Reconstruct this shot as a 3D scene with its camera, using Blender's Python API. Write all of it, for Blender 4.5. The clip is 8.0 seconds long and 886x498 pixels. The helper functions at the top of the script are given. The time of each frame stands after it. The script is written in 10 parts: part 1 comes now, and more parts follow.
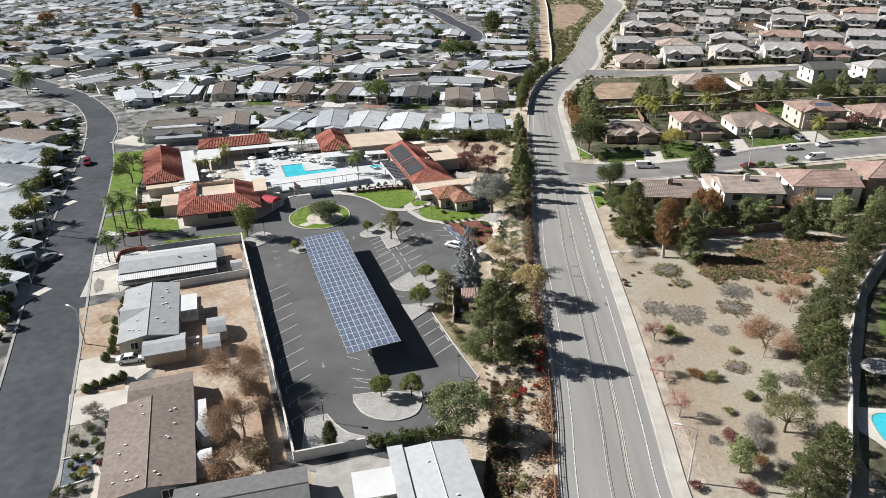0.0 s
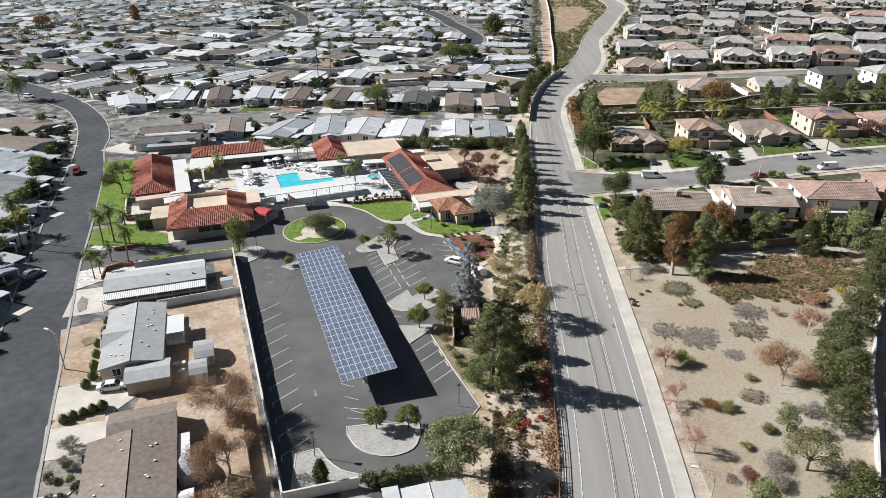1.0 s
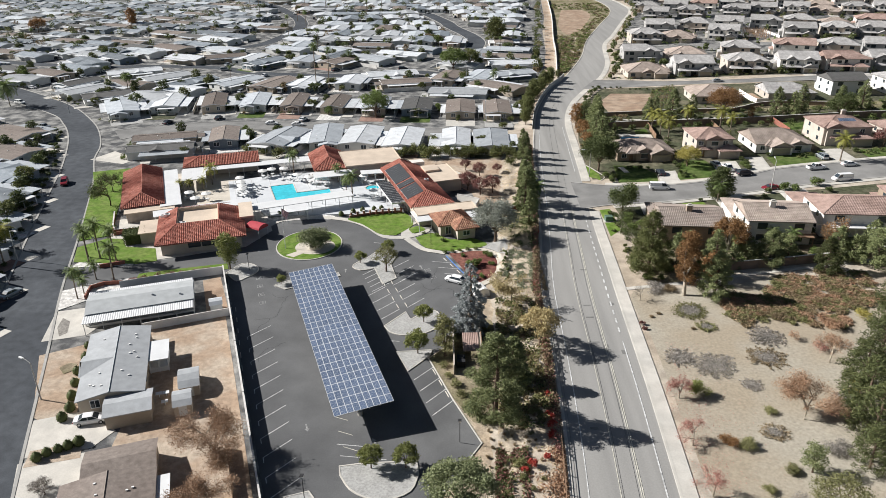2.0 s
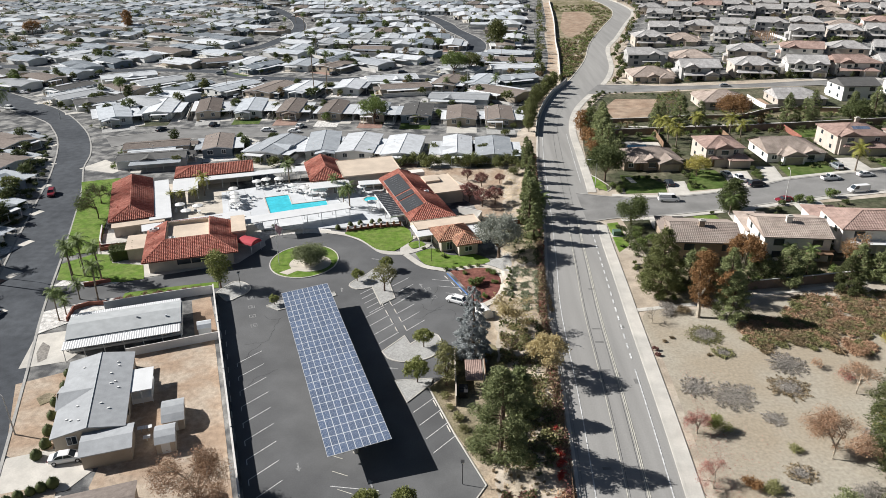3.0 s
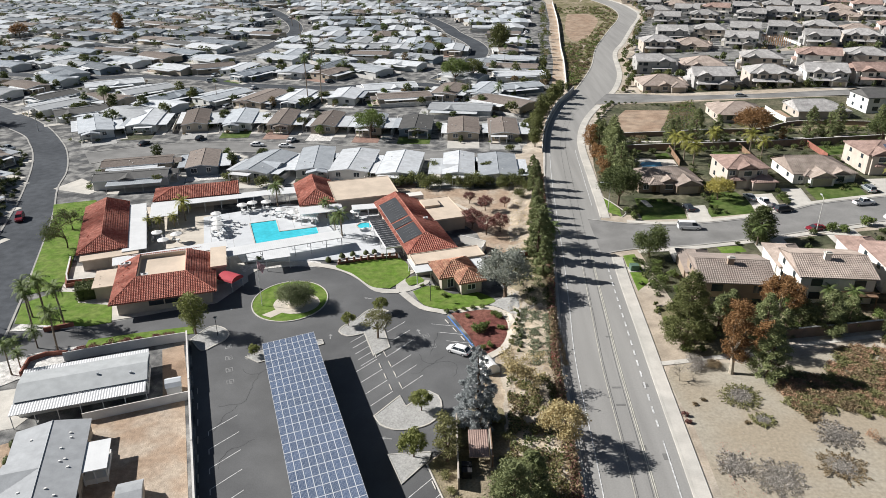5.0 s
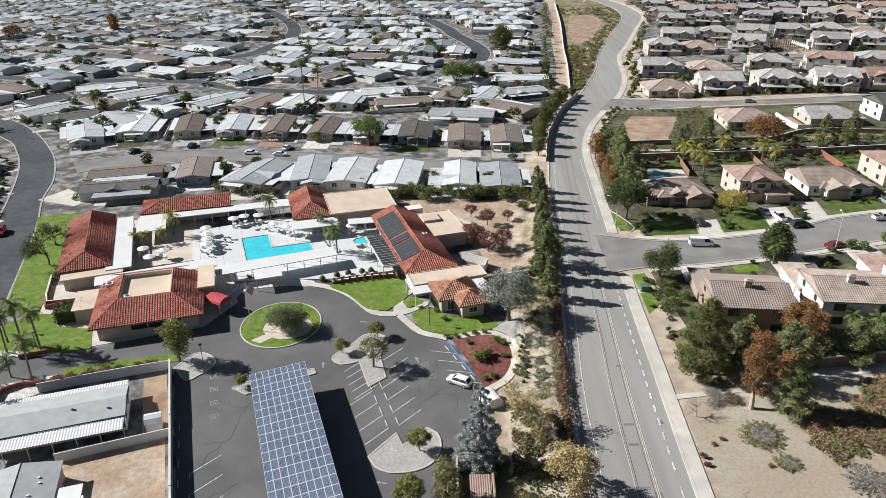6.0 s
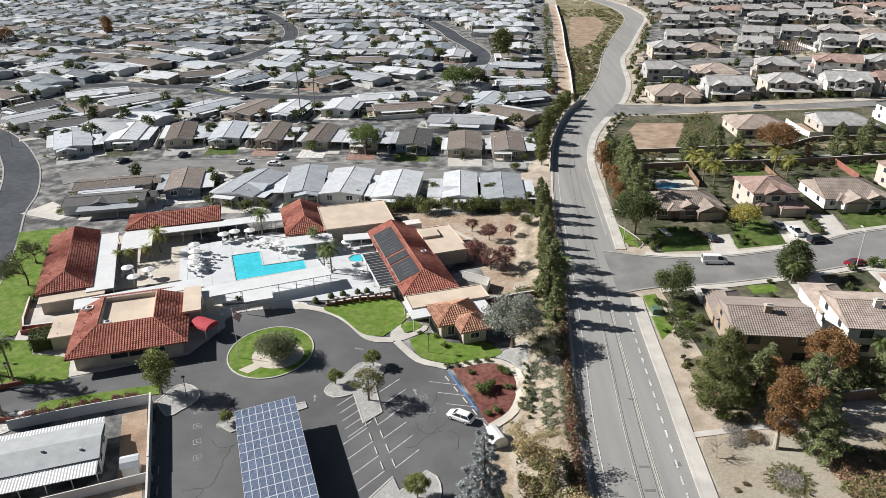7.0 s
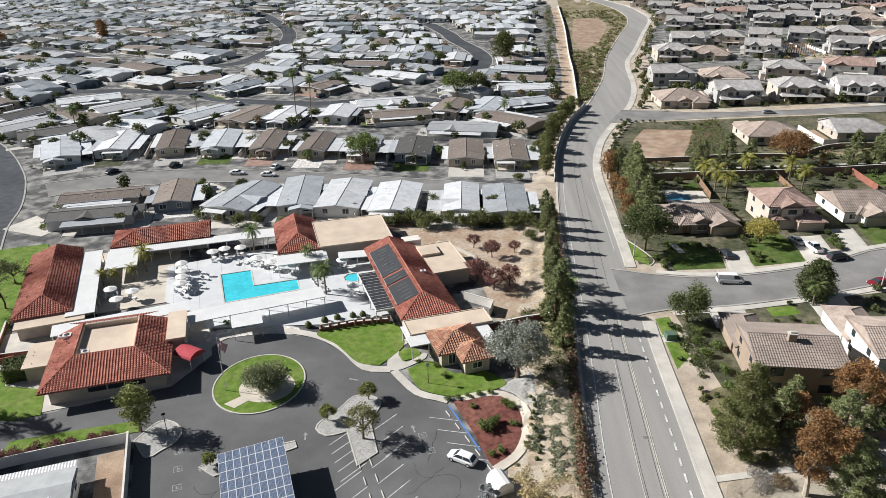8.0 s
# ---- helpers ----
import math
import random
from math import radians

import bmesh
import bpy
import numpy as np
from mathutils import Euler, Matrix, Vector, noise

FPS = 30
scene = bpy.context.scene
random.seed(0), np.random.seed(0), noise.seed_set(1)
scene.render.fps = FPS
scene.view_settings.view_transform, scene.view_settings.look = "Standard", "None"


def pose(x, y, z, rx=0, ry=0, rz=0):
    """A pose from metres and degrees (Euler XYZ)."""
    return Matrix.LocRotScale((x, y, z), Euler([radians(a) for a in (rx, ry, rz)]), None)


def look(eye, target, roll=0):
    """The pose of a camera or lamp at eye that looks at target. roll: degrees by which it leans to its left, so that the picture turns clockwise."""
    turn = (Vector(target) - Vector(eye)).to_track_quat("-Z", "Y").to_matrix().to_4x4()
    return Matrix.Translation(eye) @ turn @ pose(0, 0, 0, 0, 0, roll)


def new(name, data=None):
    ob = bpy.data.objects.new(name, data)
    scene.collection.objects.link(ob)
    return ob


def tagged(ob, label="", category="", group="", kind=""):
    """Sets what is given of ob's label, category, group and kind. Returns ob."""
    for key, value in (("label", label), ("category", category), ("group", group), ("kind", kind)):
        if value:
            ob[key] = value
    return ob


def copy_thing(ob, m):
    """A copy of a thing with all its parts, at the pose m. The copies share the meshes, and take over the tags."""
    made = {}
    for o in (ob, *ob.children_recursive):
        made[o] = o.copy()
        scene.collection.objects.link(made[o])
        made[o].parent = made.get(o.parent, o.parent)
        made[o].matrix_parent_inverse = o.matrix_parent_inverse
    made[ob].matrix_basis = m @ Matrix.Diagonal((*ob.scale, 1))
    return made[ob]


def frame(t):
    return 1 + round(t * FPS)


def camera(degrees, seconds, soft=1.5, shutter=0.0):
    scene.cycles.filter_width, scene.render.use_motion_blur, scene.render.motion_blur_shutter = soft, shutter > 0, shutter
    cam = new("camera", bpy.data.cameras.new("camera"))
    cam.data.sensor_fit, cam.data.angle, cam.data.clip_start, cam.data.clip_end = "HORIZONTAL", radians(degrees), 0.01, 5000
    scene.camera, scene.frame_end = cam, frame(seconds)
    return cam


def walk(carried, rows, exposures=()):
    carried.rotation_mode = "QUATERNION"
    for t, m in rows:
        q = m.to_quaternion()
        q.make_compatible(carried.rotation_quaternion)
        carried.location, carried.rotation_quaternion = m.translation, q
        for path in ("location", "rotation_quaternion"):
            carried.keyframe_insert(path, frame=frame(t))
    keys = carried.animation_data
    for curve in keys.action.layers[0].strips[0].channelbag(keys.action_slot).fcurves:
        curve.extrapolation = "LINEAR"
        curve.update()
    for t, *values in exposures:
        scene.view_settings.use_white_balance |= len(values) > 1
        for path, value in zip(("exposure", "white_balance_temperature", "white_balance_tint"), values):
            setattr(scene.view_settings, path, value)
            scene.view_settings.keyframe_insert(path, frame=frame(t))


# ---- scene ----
cam = camera(64.0, 8.0, soft=0.6)
PATH = [
    (0, (0.985, -2.76, 68.703), (0.929, -0.952, 67.849), -0.6),
    (0.5, (1.09, 0.694, 68.731), (1.032, 2.502, 67.879), -0.6),
    (1, (1.03, 4.546, 68.903), (0.972, 6.355, 68.051), -0.6),
    (1.5, (1.07, 8.47, 68.968), (1.01, 10.279, 68.119), -0.6),
    (3, (0.56, 20.501, 69.241), (0.499, 22.312, 68.394), -0.6),
    (3.5, (0.399, 24.613, 69.554), (0.338, 26.423, 68.706), -0.5),
    (4, (0.16, 28.921, 69.93), (0.1, 30.731, 69.079), -0.6),
    (4.5, (0.136, 33.251, 70.095), (0.075, 35.06, 69.244), -0.6),
    (6, (-0.07, 46.507, 70.549), (-0.134, 48.315, 69.696), -0.5),
    (6.5, (-0.007, 50.98, 70.824), (-0.073, 52.787, 69.969), -0.6),
    (7, (-0.319, 55.481, 70.75), (-0.383, 57.289, 69.897), -0.6),
    (7.5, (-0.385, 60.107, 70.863), (-0.45, 61.914, 70.009), -0.7),
    (8, (-0.367, 64.576, 70.826), (-0.435, 66.384, 69.974), -0.8),
]
walk(cam, [(t, look(eye, aim, roll)) for t, eye, aim, roll in PATH], exposures=[(0, 0.67), (2, 0.67), (6, 0.62), (8, 0.61)])

# ---- light: low winter sun from the west, clear sky ----
SUN_AZ, SUN_EL = radians(282), radians(33)
world = bpy.data.worlds.new("sky")
scene.world = world
world.use_nodes = True
wn = world.node_tree
sky = wn.nodes.new("ShaderNodeTexSky")
sky.sky_type, sky.sun_disc, sky.sun_elevation, sky.sun_rotation = "NISHITA", False, SUN_EL, SUN_AZ
wn.nodes["Background"].inputs["Strength"].default_value = 0.027
wn.links.new(sky.outputs[0], wn.nodes["Background"].inputs["Color"])
sun = new("sun", bpy.data.lights.new("sun", "SUN"))
sun.data.energy, sun.data.angle, sun.data.color = 4.95, radians(0.5), (1.0, 0.978, 0.948)
sun.matrix_world = look((0, 0, 0), (-math.sin(SUN_AZ) * math.cos(SUN_EL), -math.cos(SUN_AZ) * math.cos(SUN_EL), -math.sin(SUN_EL)))


# ---- materials ----
def material(name, color, rough=0.85, var=0.25, scale=1.0, fine=12.0, bump=0.2, metal=0.0, second=None, piece=0.0, bump_dist=0.02, mixscale=0.08, along=1.0):
    """A worn surface: a base colour broken up at two scales, an optional second colour in large patches, a fine relief."""
    m = bpy.data.materials.new(name)
    m.use_nodes = True
    nt = m.node_tree
    b = nt.nodes["Principled BSDF"]
    b.inputs["Roughness"].default_value, b.inputs["Metallic"].default_value = rough, metal
    b.inputs["Specular IOR Level"].default_value = 0.5 if rough < 0.6 else 0.3 if rough < 0.82 else 0.12
    geo = nt.nodes.new("ShaderNodeNewGeometry")

    def noise_at(s, detail=4.0):
        n = nt.nodes.new("ShaderNodeTexNoise")
        n.inputs["Scale"].default_value, n.inputs["Detail"].default_value = s, detail
        if along != 1.0 and s < 2.0:
            st = nt.nodes.new("ShaderNodeVectorMath")
            st.operation = "MULTIPLY"
            st.inputs[1].default_value = (1.0, along, 1.0)
            nt.links.new(geo.outputs["Position"], st.inputs[0])
            nt.links.new(st.outputs[0], n.inputs["Vector"])
        else:
            nt.links.new(geo.outputs["Position"], n.inputs["Vector"])
        return n.outputs["Fac"]

    def ramp(fac, lo, hi, a, c):
        r = nt.nodes.new("ShaderNodeMapRange")
        for k, v in zip(("From Min", "From Max", "To Min", "To Max"), (lo, hi, a, c)):
            r.inputs[k].default_value = v
        nt.links.new(fac, r.inputs["Value"])
        return r.outputs["Result"]

    def times(a, c):
        x = nt.nodes.new("ShaderNodeMath")
        x.operation = "MULTIPLY"
        nt.links.new(a, x.inputs[0])
        nt.links.new(c, x.inputs[1])
        return x.outputs[0]

    value = times(ramp(noise_at(scale), 0.3, 0.7, 1 - var, 1 + var), ramp(noise_at(fine, 2.0), 0.3, 0.7, 1 - var * 0.6, 1 + var * 0.6))
    if piece:
        info = nt.nodes.new("ShaderNodeObjectInfo")
        value = times(value, ramp(info.outputs["Random"], 0, 1, 1 - piece, 1 + piece))
    mix = nt.nodes.new("ShaderNodeMix")
    mix.data_type, mix.blend_type = "RGBA", "MIX"
    mix.inputs["A"].default_value = (*color, 1)
    mix.inputs["B"].default_value = (*(second or color), 1)
    nt.links.new(ramp(noise_at(mixscale, 6.0), 0.42, 0.6, 0, 1), mix.inputs["Factor"])
    mul = nt.nodes.new("ShaderNodeVectorMath")
    mul.operation = "SCALE"
    nt.links.new(mix.outputs["Result"], mul.inputs[0])
    nt.links.new(value, mul.inputs["Scale"])
    nt.links.new(mul.outputs[0], b.inputs["Base Color"])
    if bump:
        bp = nt.nodes.new("ShaderNodeBump")
        bp.inputs["Strength"].default_value, bp.inputs["Distance"].default_value = bump, bump_dist
        nt.links.new(noise_at(fine * 1.5, 5.0), bp.inputs["Height"])
        nt.links.new(bp.outputs[0], b.inputs["Normal"])
    return m


def leaf_material(name, color, second, rough=0.6, piece=0.15):
    """Foliage: each leaf clump its own shade, each plant a little lighter or darker, some light let through."""
    m = bpy.data.materials.new(name)
    m.use_nodes = True
    nt = m.node_tree
    b = nt.nodes["Principled BSDF"]
    b.inputs["Roughness"].default_value, b.inputs["Specular IOR Level"].default_value = rough, 0.2
    geo, info = nt.nodes.new("ShaderNodeNewGeometry"), nt.nodes.new("ShaderNodeObjectInfo")
    mix = nt.nodes.new("ShaderNodeMix")
    mix.data_type = "RGBA"
    mix.inputs["A"].default_value, mix.inputs["B"].default_value = (*color, 1), (*second, 1)
    nt.links.new(geo.outputs["Random Per Island"], mix.inputs["Factor"])
    r = nt.nodes.new("ShaderNodeMapRange")
    r.inputs["To Min"].default_value, r.inputs["To Max"].default_value = 1 - piece, 1 + piece
    nt.links.new(info.outputs["Random"], r.inputs["Value"])
    mul = nt.nodes.new("ShaderNodeVectorMath")
    mul.operation = "SCALE"
    nt.links.new(mix.outputs["Result"], mul.inputs[0])
    nt.links.new(r.outputs["Result"], mul.inputs["Scale"])
    nt.links.new(mul.outputs[0], b.inputs["Base Color"])
    tr = nt.nodes.new("ShaderNodeBsdfTranslucent")
    nt.links.new(mul.outputs[0], tr.inputs["Color"])
    mx = nt.nodes.new("ShaderNodeMixShader")
    mx.inputs[0].default_value = 0.22
    nt.links.new(b.outputs[0], mx.inputs[1])
    nt.links.new(tr.outputs[0], mx.inputs[2])
    nt.links.new(mx.outputs[0], nt.nodes["Material Output"].inputs["Surface"])
    return m


M = {}
M["dirt"] = material("dry_dirt", (0.40, 0.335, 0.265), 0.95, 0.25, 0.35, 5.0, 0.5, second=(0.45, 0.40, 0.335), bump_dist=0.06, mixscale=0.05)
M["yard"] = material("grey_gravel_yard", (0.088, 0.089, 0.091), 0.95, 0.3, 0.5, 5.0, 0.5, second=(0.27, 0.265, 0.252), bump_dist=0.05, mixscale=0.22)
M["sand"] = material("raw_sandy_earth", (0.37, 0.275, 0.20), 0.95, 0.2, 1.1, 6.0, 0.8, second=(0.44, 0.365, 0.29), bump_dist=0.08, mixscale=0.16)
M["slope"] = material("slope_earth", (0.47, 0.40, 0.31), 0.95, 0.3, 0.5, 3.0, 0.9, second=(0.40, 0.32, 0.235), bump_dist=0.15, mixscale=0.15)
M["asphalt_new"] = material("dark_asphalt", (0.102, 0.103, 0.105), 0.8, 0.14, 0.18, 6.0, 0.2, second=(0.130, 0.131, 0.132), mixscale=0.05)
M["asphalt_old"] = material("grey_asphalt", (0.282, 0.275, 0.262), 0.85, 0.09, 0.55, 4.0, 0.15, second=(0.315, 0.307, 0.292), mixscale=0.09, along=0.06)
M["asphalt_side"] = material("side_street_asphalt", (0.20, 0.197, 0.19), 0.85, 0.16, 0.2, 4.0, 0.15, second=(0.235, 0.23, 0.222), mixscale=0.08)
M["lot_brown"] = material("graded_brown_earth", (0.30, 0.215, 0.155), 0.95, 0.25, 0.3, 4.0, 0.6, second=(0.36, 0.275, 0.205), bump_dist=0.08, mixscale=0.12)
M["stucco_grey"] = material("grey_stucco", (0.36, 0.355, 0.345), 0.92, 0.1, 0.5, 12.0, 0.3, piece=0.12)
M["kerb_grey"] = material("worn_grey_kerb", (0.36, 0.35, 0.33), 0.9, 0.15, 0.5, 6.0, 0.1)
# planted soil; the shade between houses and trees is part of this dark tone
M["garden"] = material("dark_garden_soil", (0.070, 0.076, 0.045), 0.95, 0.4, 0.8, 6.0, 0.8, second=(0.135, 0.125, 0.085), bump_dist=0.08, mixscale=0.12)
M["verge"] = material("scrubby_verge", (0.17, 0.155, 0.085), 0.95, 0.4, 0.35, 3.0, 0.8, second=(0.28, 0.235, 0.165), bump_dist=0.15, mixscale=0.07)
M["pavers"] = material("red_pavers", (0.27, 0.17, 0.14), 0.9, 0.2, 0.6, 7.0, 0.3, second=(0.32, 0.22, 0.18))
M["asphalt_park"] = material("park_asphalt", (0.061, 0.067, 0.076), 0.85, 0.2, 0.5, 6.0, 0.15, second=(0.078, 0.085, 0.095), mixscale=0.07)
M["concrete"] = material("light_concrete", (0.55, 0.52, 0.47), 0.85, 0.12, 0.4, 6.0, 0.15, second=(0.48, 0.46, 0.42))
M["deck"] = material("pool_deck_concrete", (0.56, 0.575, 0.59), 0.8, 0.08, 0.4, 6.0, 0.1)
M["patio"] = material("tan_patio_concrete", (0.55, 0.50, 0.43), 0.85, 0.12, 0.4, 6.0, 0.15)
M["gravel"] = material("grey_gravel", (0.40, 0.395, 0.38), 0.95, 0.22, 3.2, 14.0, 0.8, second=(0.36, 0.355, 0.34), bump_dist=0.05, mixscale=0.4)
M["rock"] = material("white_river_rock", (0.62, 0.60, 0.57), 0.9, 0.35, 1.2, 7.0, 1.0, bump_dist=0.1)
M["mulch"] = material("red_bark_mulch", (0.155, 0.06, 0.05), 0.95, 0.4, 1.2, 7.0, 0.9, second=(0.20, 0.09, 0.07), bump_dist=0.05)
M["lawn"] = material("mown_lawn", (0.112, 0.188, 0.030), 0.9, 0.24, 0.9, 10.0, 0.8, second=(0.155, 0.212, 0.052), bump_dist=0.05, mixscale=0.35)
# darker copy of the lawn green, with the yards' shade mixed into it
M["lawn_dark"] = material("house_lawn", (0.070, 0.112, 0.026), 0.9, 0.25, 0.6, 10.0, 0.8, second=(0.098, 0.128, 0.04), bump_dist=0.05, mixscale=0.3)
M["white_line"] = material("white_road_paint", (0.56, 0.56, 0.55), 0.7, 0.35, 1.5, 10.0, 0.05)
M["blue_line"] = material("blue_kerb_paint", (0.10, 0.22, 0.50), 0.7, 0.2, 1.5, 10.0, 0.05)
M["yellow_line"] = material("pale_yellow_road_paint", (0.52, 0.50, 0.43), 0.7, 0.25, 1.5, 10.0, 0.05)
M["crack"] = material("tar_crack", (0.02, 0.02, 0.022), 0.6, 0.2, 1.0, 5.0, 0.0)
M["tile_red"] = material("red_clay_tile", (0.415, 0.180, 0.138), 0.85, 0.24, 1.1, 6.0, 0.3, second=(0.345, 0.130, 0.098), piece=0.06, mixscale=0.9)
M["tile_orange"] = material("weathered_orange_tile", (0.46, 0.27, 0.185), 0.85, 0.28, 1.3, 6.0, 0.3, second=(0.35, 0.18, 0.125), mixscale=1.1)
M["tile_tan"] = material("tan_concrete_tile", (0.375, 0.31, 0.268), 0.85, 0.18, 0.6, 4.0, 0.3, second=(0.315, 0.26, 0.225), piece=0.14, mixscale=0.25)
M["tile_pink"] = material("pink_concrete_tile", (0.355, 0.255, 0.22), 0.85, 0.2, 0.8, 4.0, 0.3, second=(0.29, 0.205, 0.175), piece=0.12, mixscale=0.25)
M["tile_grey"] = material("grey_concrete_tile", (0.39, 0.378, 0.368), 0.85, 0.2, 0.8, 4.0, 0.3, second=(0.325, 0.313, 0.305), piece=0.16, mixscale=0.25)
M["tile_brown"] = material("brown_concrete_tile", (0.29, 0.245, 0.215), 0.85, 0.18, 0.5, 4.0, 0.3, second=(0.25, 0.205, 0.18), piece=0.1, mixscale=0.25)
M["flat_beige"] = material("beige_flat_roofing", (0.60, 0.50, 0.40), 0.9, 0.1, 0.3, 5.0, 0.1, second=(0.55, 0.46, 0.37))
M["stucco"] = material("cream_stucco", (0.47, 0.415, 0.36), 0.92, 0.1, 0.5, 12.0, 0.3, piece=0.1)
M["stucco_white"] = material("white_stucco", (0.72, 0.69, 0.64), 0.92, 0.08, 0.5, 12.0, 0.3, piece=0.08)
M["stucco_brown"] = material("brown_stucco", (0.33, 0.26, 0.20), 0.92, 0.1, 0.5, 12.0, 0.3, piece=0.1)
M["white_metal"] = material("white_painted_metal", (0.66, 0.665, 0.665), 0.5, 0.06, 0.5, 6.0, 0.05)
M["vinyl"] = material("white_vinyl", (0.80, 0.81, 0.82), 0.5, 0.05, 0.5, 6.0, 0.05)
M["block"] = material("pale_block_wall", (0.62, 0.60, 0.57), 0.92, 0.12, 0.5, 6.0, 0.3)
M["block_brown"] = material("brown_block_wall", (0.26, 0.19, 0.15), 0.92, 0.15, 0.5, 6.0, 0.4)
M["brick"] = material("red_slump_block", (0.28, 0.12, 0.09), 0.9, 0.2, 0.8, 6.0, 0.5)
M["shingle_grey"] = material("grey_shingle", (0.35, 0.362, 0.373), 0.9, 0.1, 0.8, 8.0, 0.4, piece=0.15, second=(0.32, 0.331, 0.342))
M["shingle_brown"] = material("brown_shingle", (0.205, 0.175, 0.155), 0.9, 0.2, 1.4, 8.0, 0.4, piece=0.22, second=(0.185, 0.155, 0.137))
M["shingle_dark"] = material("charcoal_shingle", (0.12, 0.118, 0.115), 0.9, 0.12, 0.6, 8.0, 0.4, piece=0.2)
M["roof_pale"] = material("pale_grey_roofing", (0.40, 0.415, 0.42), 0.85, 0.1, 0.6, 8.0, 0.2)
M["roof_chalk"] = material("chalky_pale_roof", (0.49, 0.505, 0.52), 0.8, 0.08, 1.2, 6.0, 0.1)
M["shingle_mid"] = material("slate_grey_shingle", (0.165, 0.165, 0.165), 0.9, 0.14, 1.5, 8.0, 0.4)
M["roof_white"] = material("white_coated_roof", (0.565, 0.585, 0.605), 0.7, 0.1, 0.8, 6.0, 0.1, piece=0.12, second=(0.51, 0.525, 0.54), mixscale=0.35)
M["roof_lightgrey"] = material("light_grey_roof", (0.40, 0.425, 0.45), 0.75, 0.12, 1.2, 6.0, 0.1, piece=0.2, second=(0.345, 0.37, 0.395), mixscale=0.3)
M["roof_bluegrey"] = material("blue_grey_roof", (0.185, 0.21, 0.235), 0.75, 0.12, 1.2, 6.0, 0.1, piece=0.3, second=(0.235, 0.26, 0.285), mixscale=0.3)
M["blue_gravel"] = material("blue_grey_slate_chips", (0.155, 0.175, 0.20), 0.95, 0.35, 3.0, 14.0, 0.9, bump_dist=0.06)
M["taupe_gravel"] = material("taupe_gravel", (0.235, 0.22, 0.20), 0.95, 0.3, 2.5, 12.0, 0.8, second=(0.29, 0.27, 0.245), bump_dist=0.05, mixscale=0.4)
M["tar_patch"] = material("newer_asphalt_patch", (0.19, 0.187, 0.18), 0.85, 0.15, 0.8, 6.0, 0.2)
M["siding_white"] = material("white_siding", (0.66, 0.66, 0.64), 0.8, 0.06, 0.5, 6.0, 0.1, piece=0.12)
M["siding_tan"] = material("tan_siding", (0.42, 0.36, 0.29), 0.8, 0.06, 0.5, 6.0, 0.1, piece=0.18)
M["siding_blue"] = material("grey_blue_siding", (0.20, 0.24, 0.28), 0.8, 0.06, 0.5, 6.0, 0.1, piece=0.15)
M["glass"] = material("window_glass", (0.035, 0.045, 0.055), 0.08, 0.1, 0.5, 3.0, 0.0)
M["dark"] = material("dark_trim", (0.03, 0.03, 0.032), 0.6, 0.2, 0.5, 6.0, 0.05)
M["steel"] = material("galvanised_steel", (0.42, 0.43, 0.44), 0.45, 0.12, 0.8, 6.0, 0.05, metal=0.6)
M["lamp_pole"] = material("grey_concrete_pole", (0.48, 0.47, 0.45), 0.8, 0.1, 0.8, 6.0, 0.1)
M["solar"] = material("solar_cells", (0.075, 0.105, 0.17), 0.2, 0.1, 0.4, 5.0, 0.0, piece=0.14)
# cell lines of the panels
snt = M["solar"].node_tree
tc, sep = snt.nodes.new("ShaderNodeTexCoord"), snt.nodes.new("ShaderNodeSeparateXYZ")
snt.links.new(tc.outputs["Object"], sep.inputs[0])
prev = None
for axis, per in (("X", 0.166),):
    chain = sep.outputs[axis]
    for op, val in (("DIVIDE", per), ("FRACT", 0), ("LESS_THAN", 0.16)):
        nd = snt.nodes.new("ShaderNodeMath")
        nd.operation = op
        nd.inputs[1].default_value = val
        snt.links.new(chain, nd.inputs[0])
        chain = nd.outputs[0]
    if prev:
        nd = snt.nodes.new("ShaderNodeMath")
        nd.operation = "MAXIMUM"
        snt.links.new(prev, nd.inputs[0])
        snt.links.new(chain, nd.inputs[1])
        chain = nd.outputs[0]
    prev = chain
cm = snt.nodes.new("ShaderNodeMix")
cm.data_type = "RGBA"
cm.inputs["B"].default_value = (0.25, 0.29, 0.36, 1)
base = snt.nodes["Principled BSDF"].inputs["Base Color"]
snt.links.new(base.links[0].from_socket, cm.inputs["A"])
snt.links.new(prev, cm.inputs["Factor"])
snt.links.new(cm.outputs["Result"], base)
M["faded_line"] = material("faded_white_paint", (0.27, 0.27, 0.265), 0.75, 0.4, 1.5, 10.0, 0.05)
M["alu"] = material("aluminium_frame", (0.64, 0.65, 0.67), 0.35, 0.05, 0.5, 5.0, 0.0, metal=0.3)
M["black_mat"] = material("black_solar_mat", (0.034, 0.037, 0.042), 0.75, 0.2, 0.6, 6.0, 0.1)
M["water"] = material("pool_water", (0.06, 0.55, 0.66), 0.06, 0.12, 0.3, 1.2, 0.15, bump_dist=0.05)
M["water_dark"] = material("backyard_pool_water", (0.05, 0.20, 0.32), 0.06, 0.12, 0.3, 1.2, 0.15, bump_dist=0.05)
M["canvas"] = material("white_canvas", (0.82, 0.81, 0.78), 0.8, 0.05, 0.8, 8.0, 0.05)
M["red_canvas"] = material("red_canvas", (0.42, 0.06, 0.075), 0.8, 0.1, 0.8, 8.0, 0.05)
M["bark"] = material("tree_bark", (0.14, 0.10, 0.075), 0.95, 0.3, 1.0, 8.0, 0.8, bump_dist=0.04)
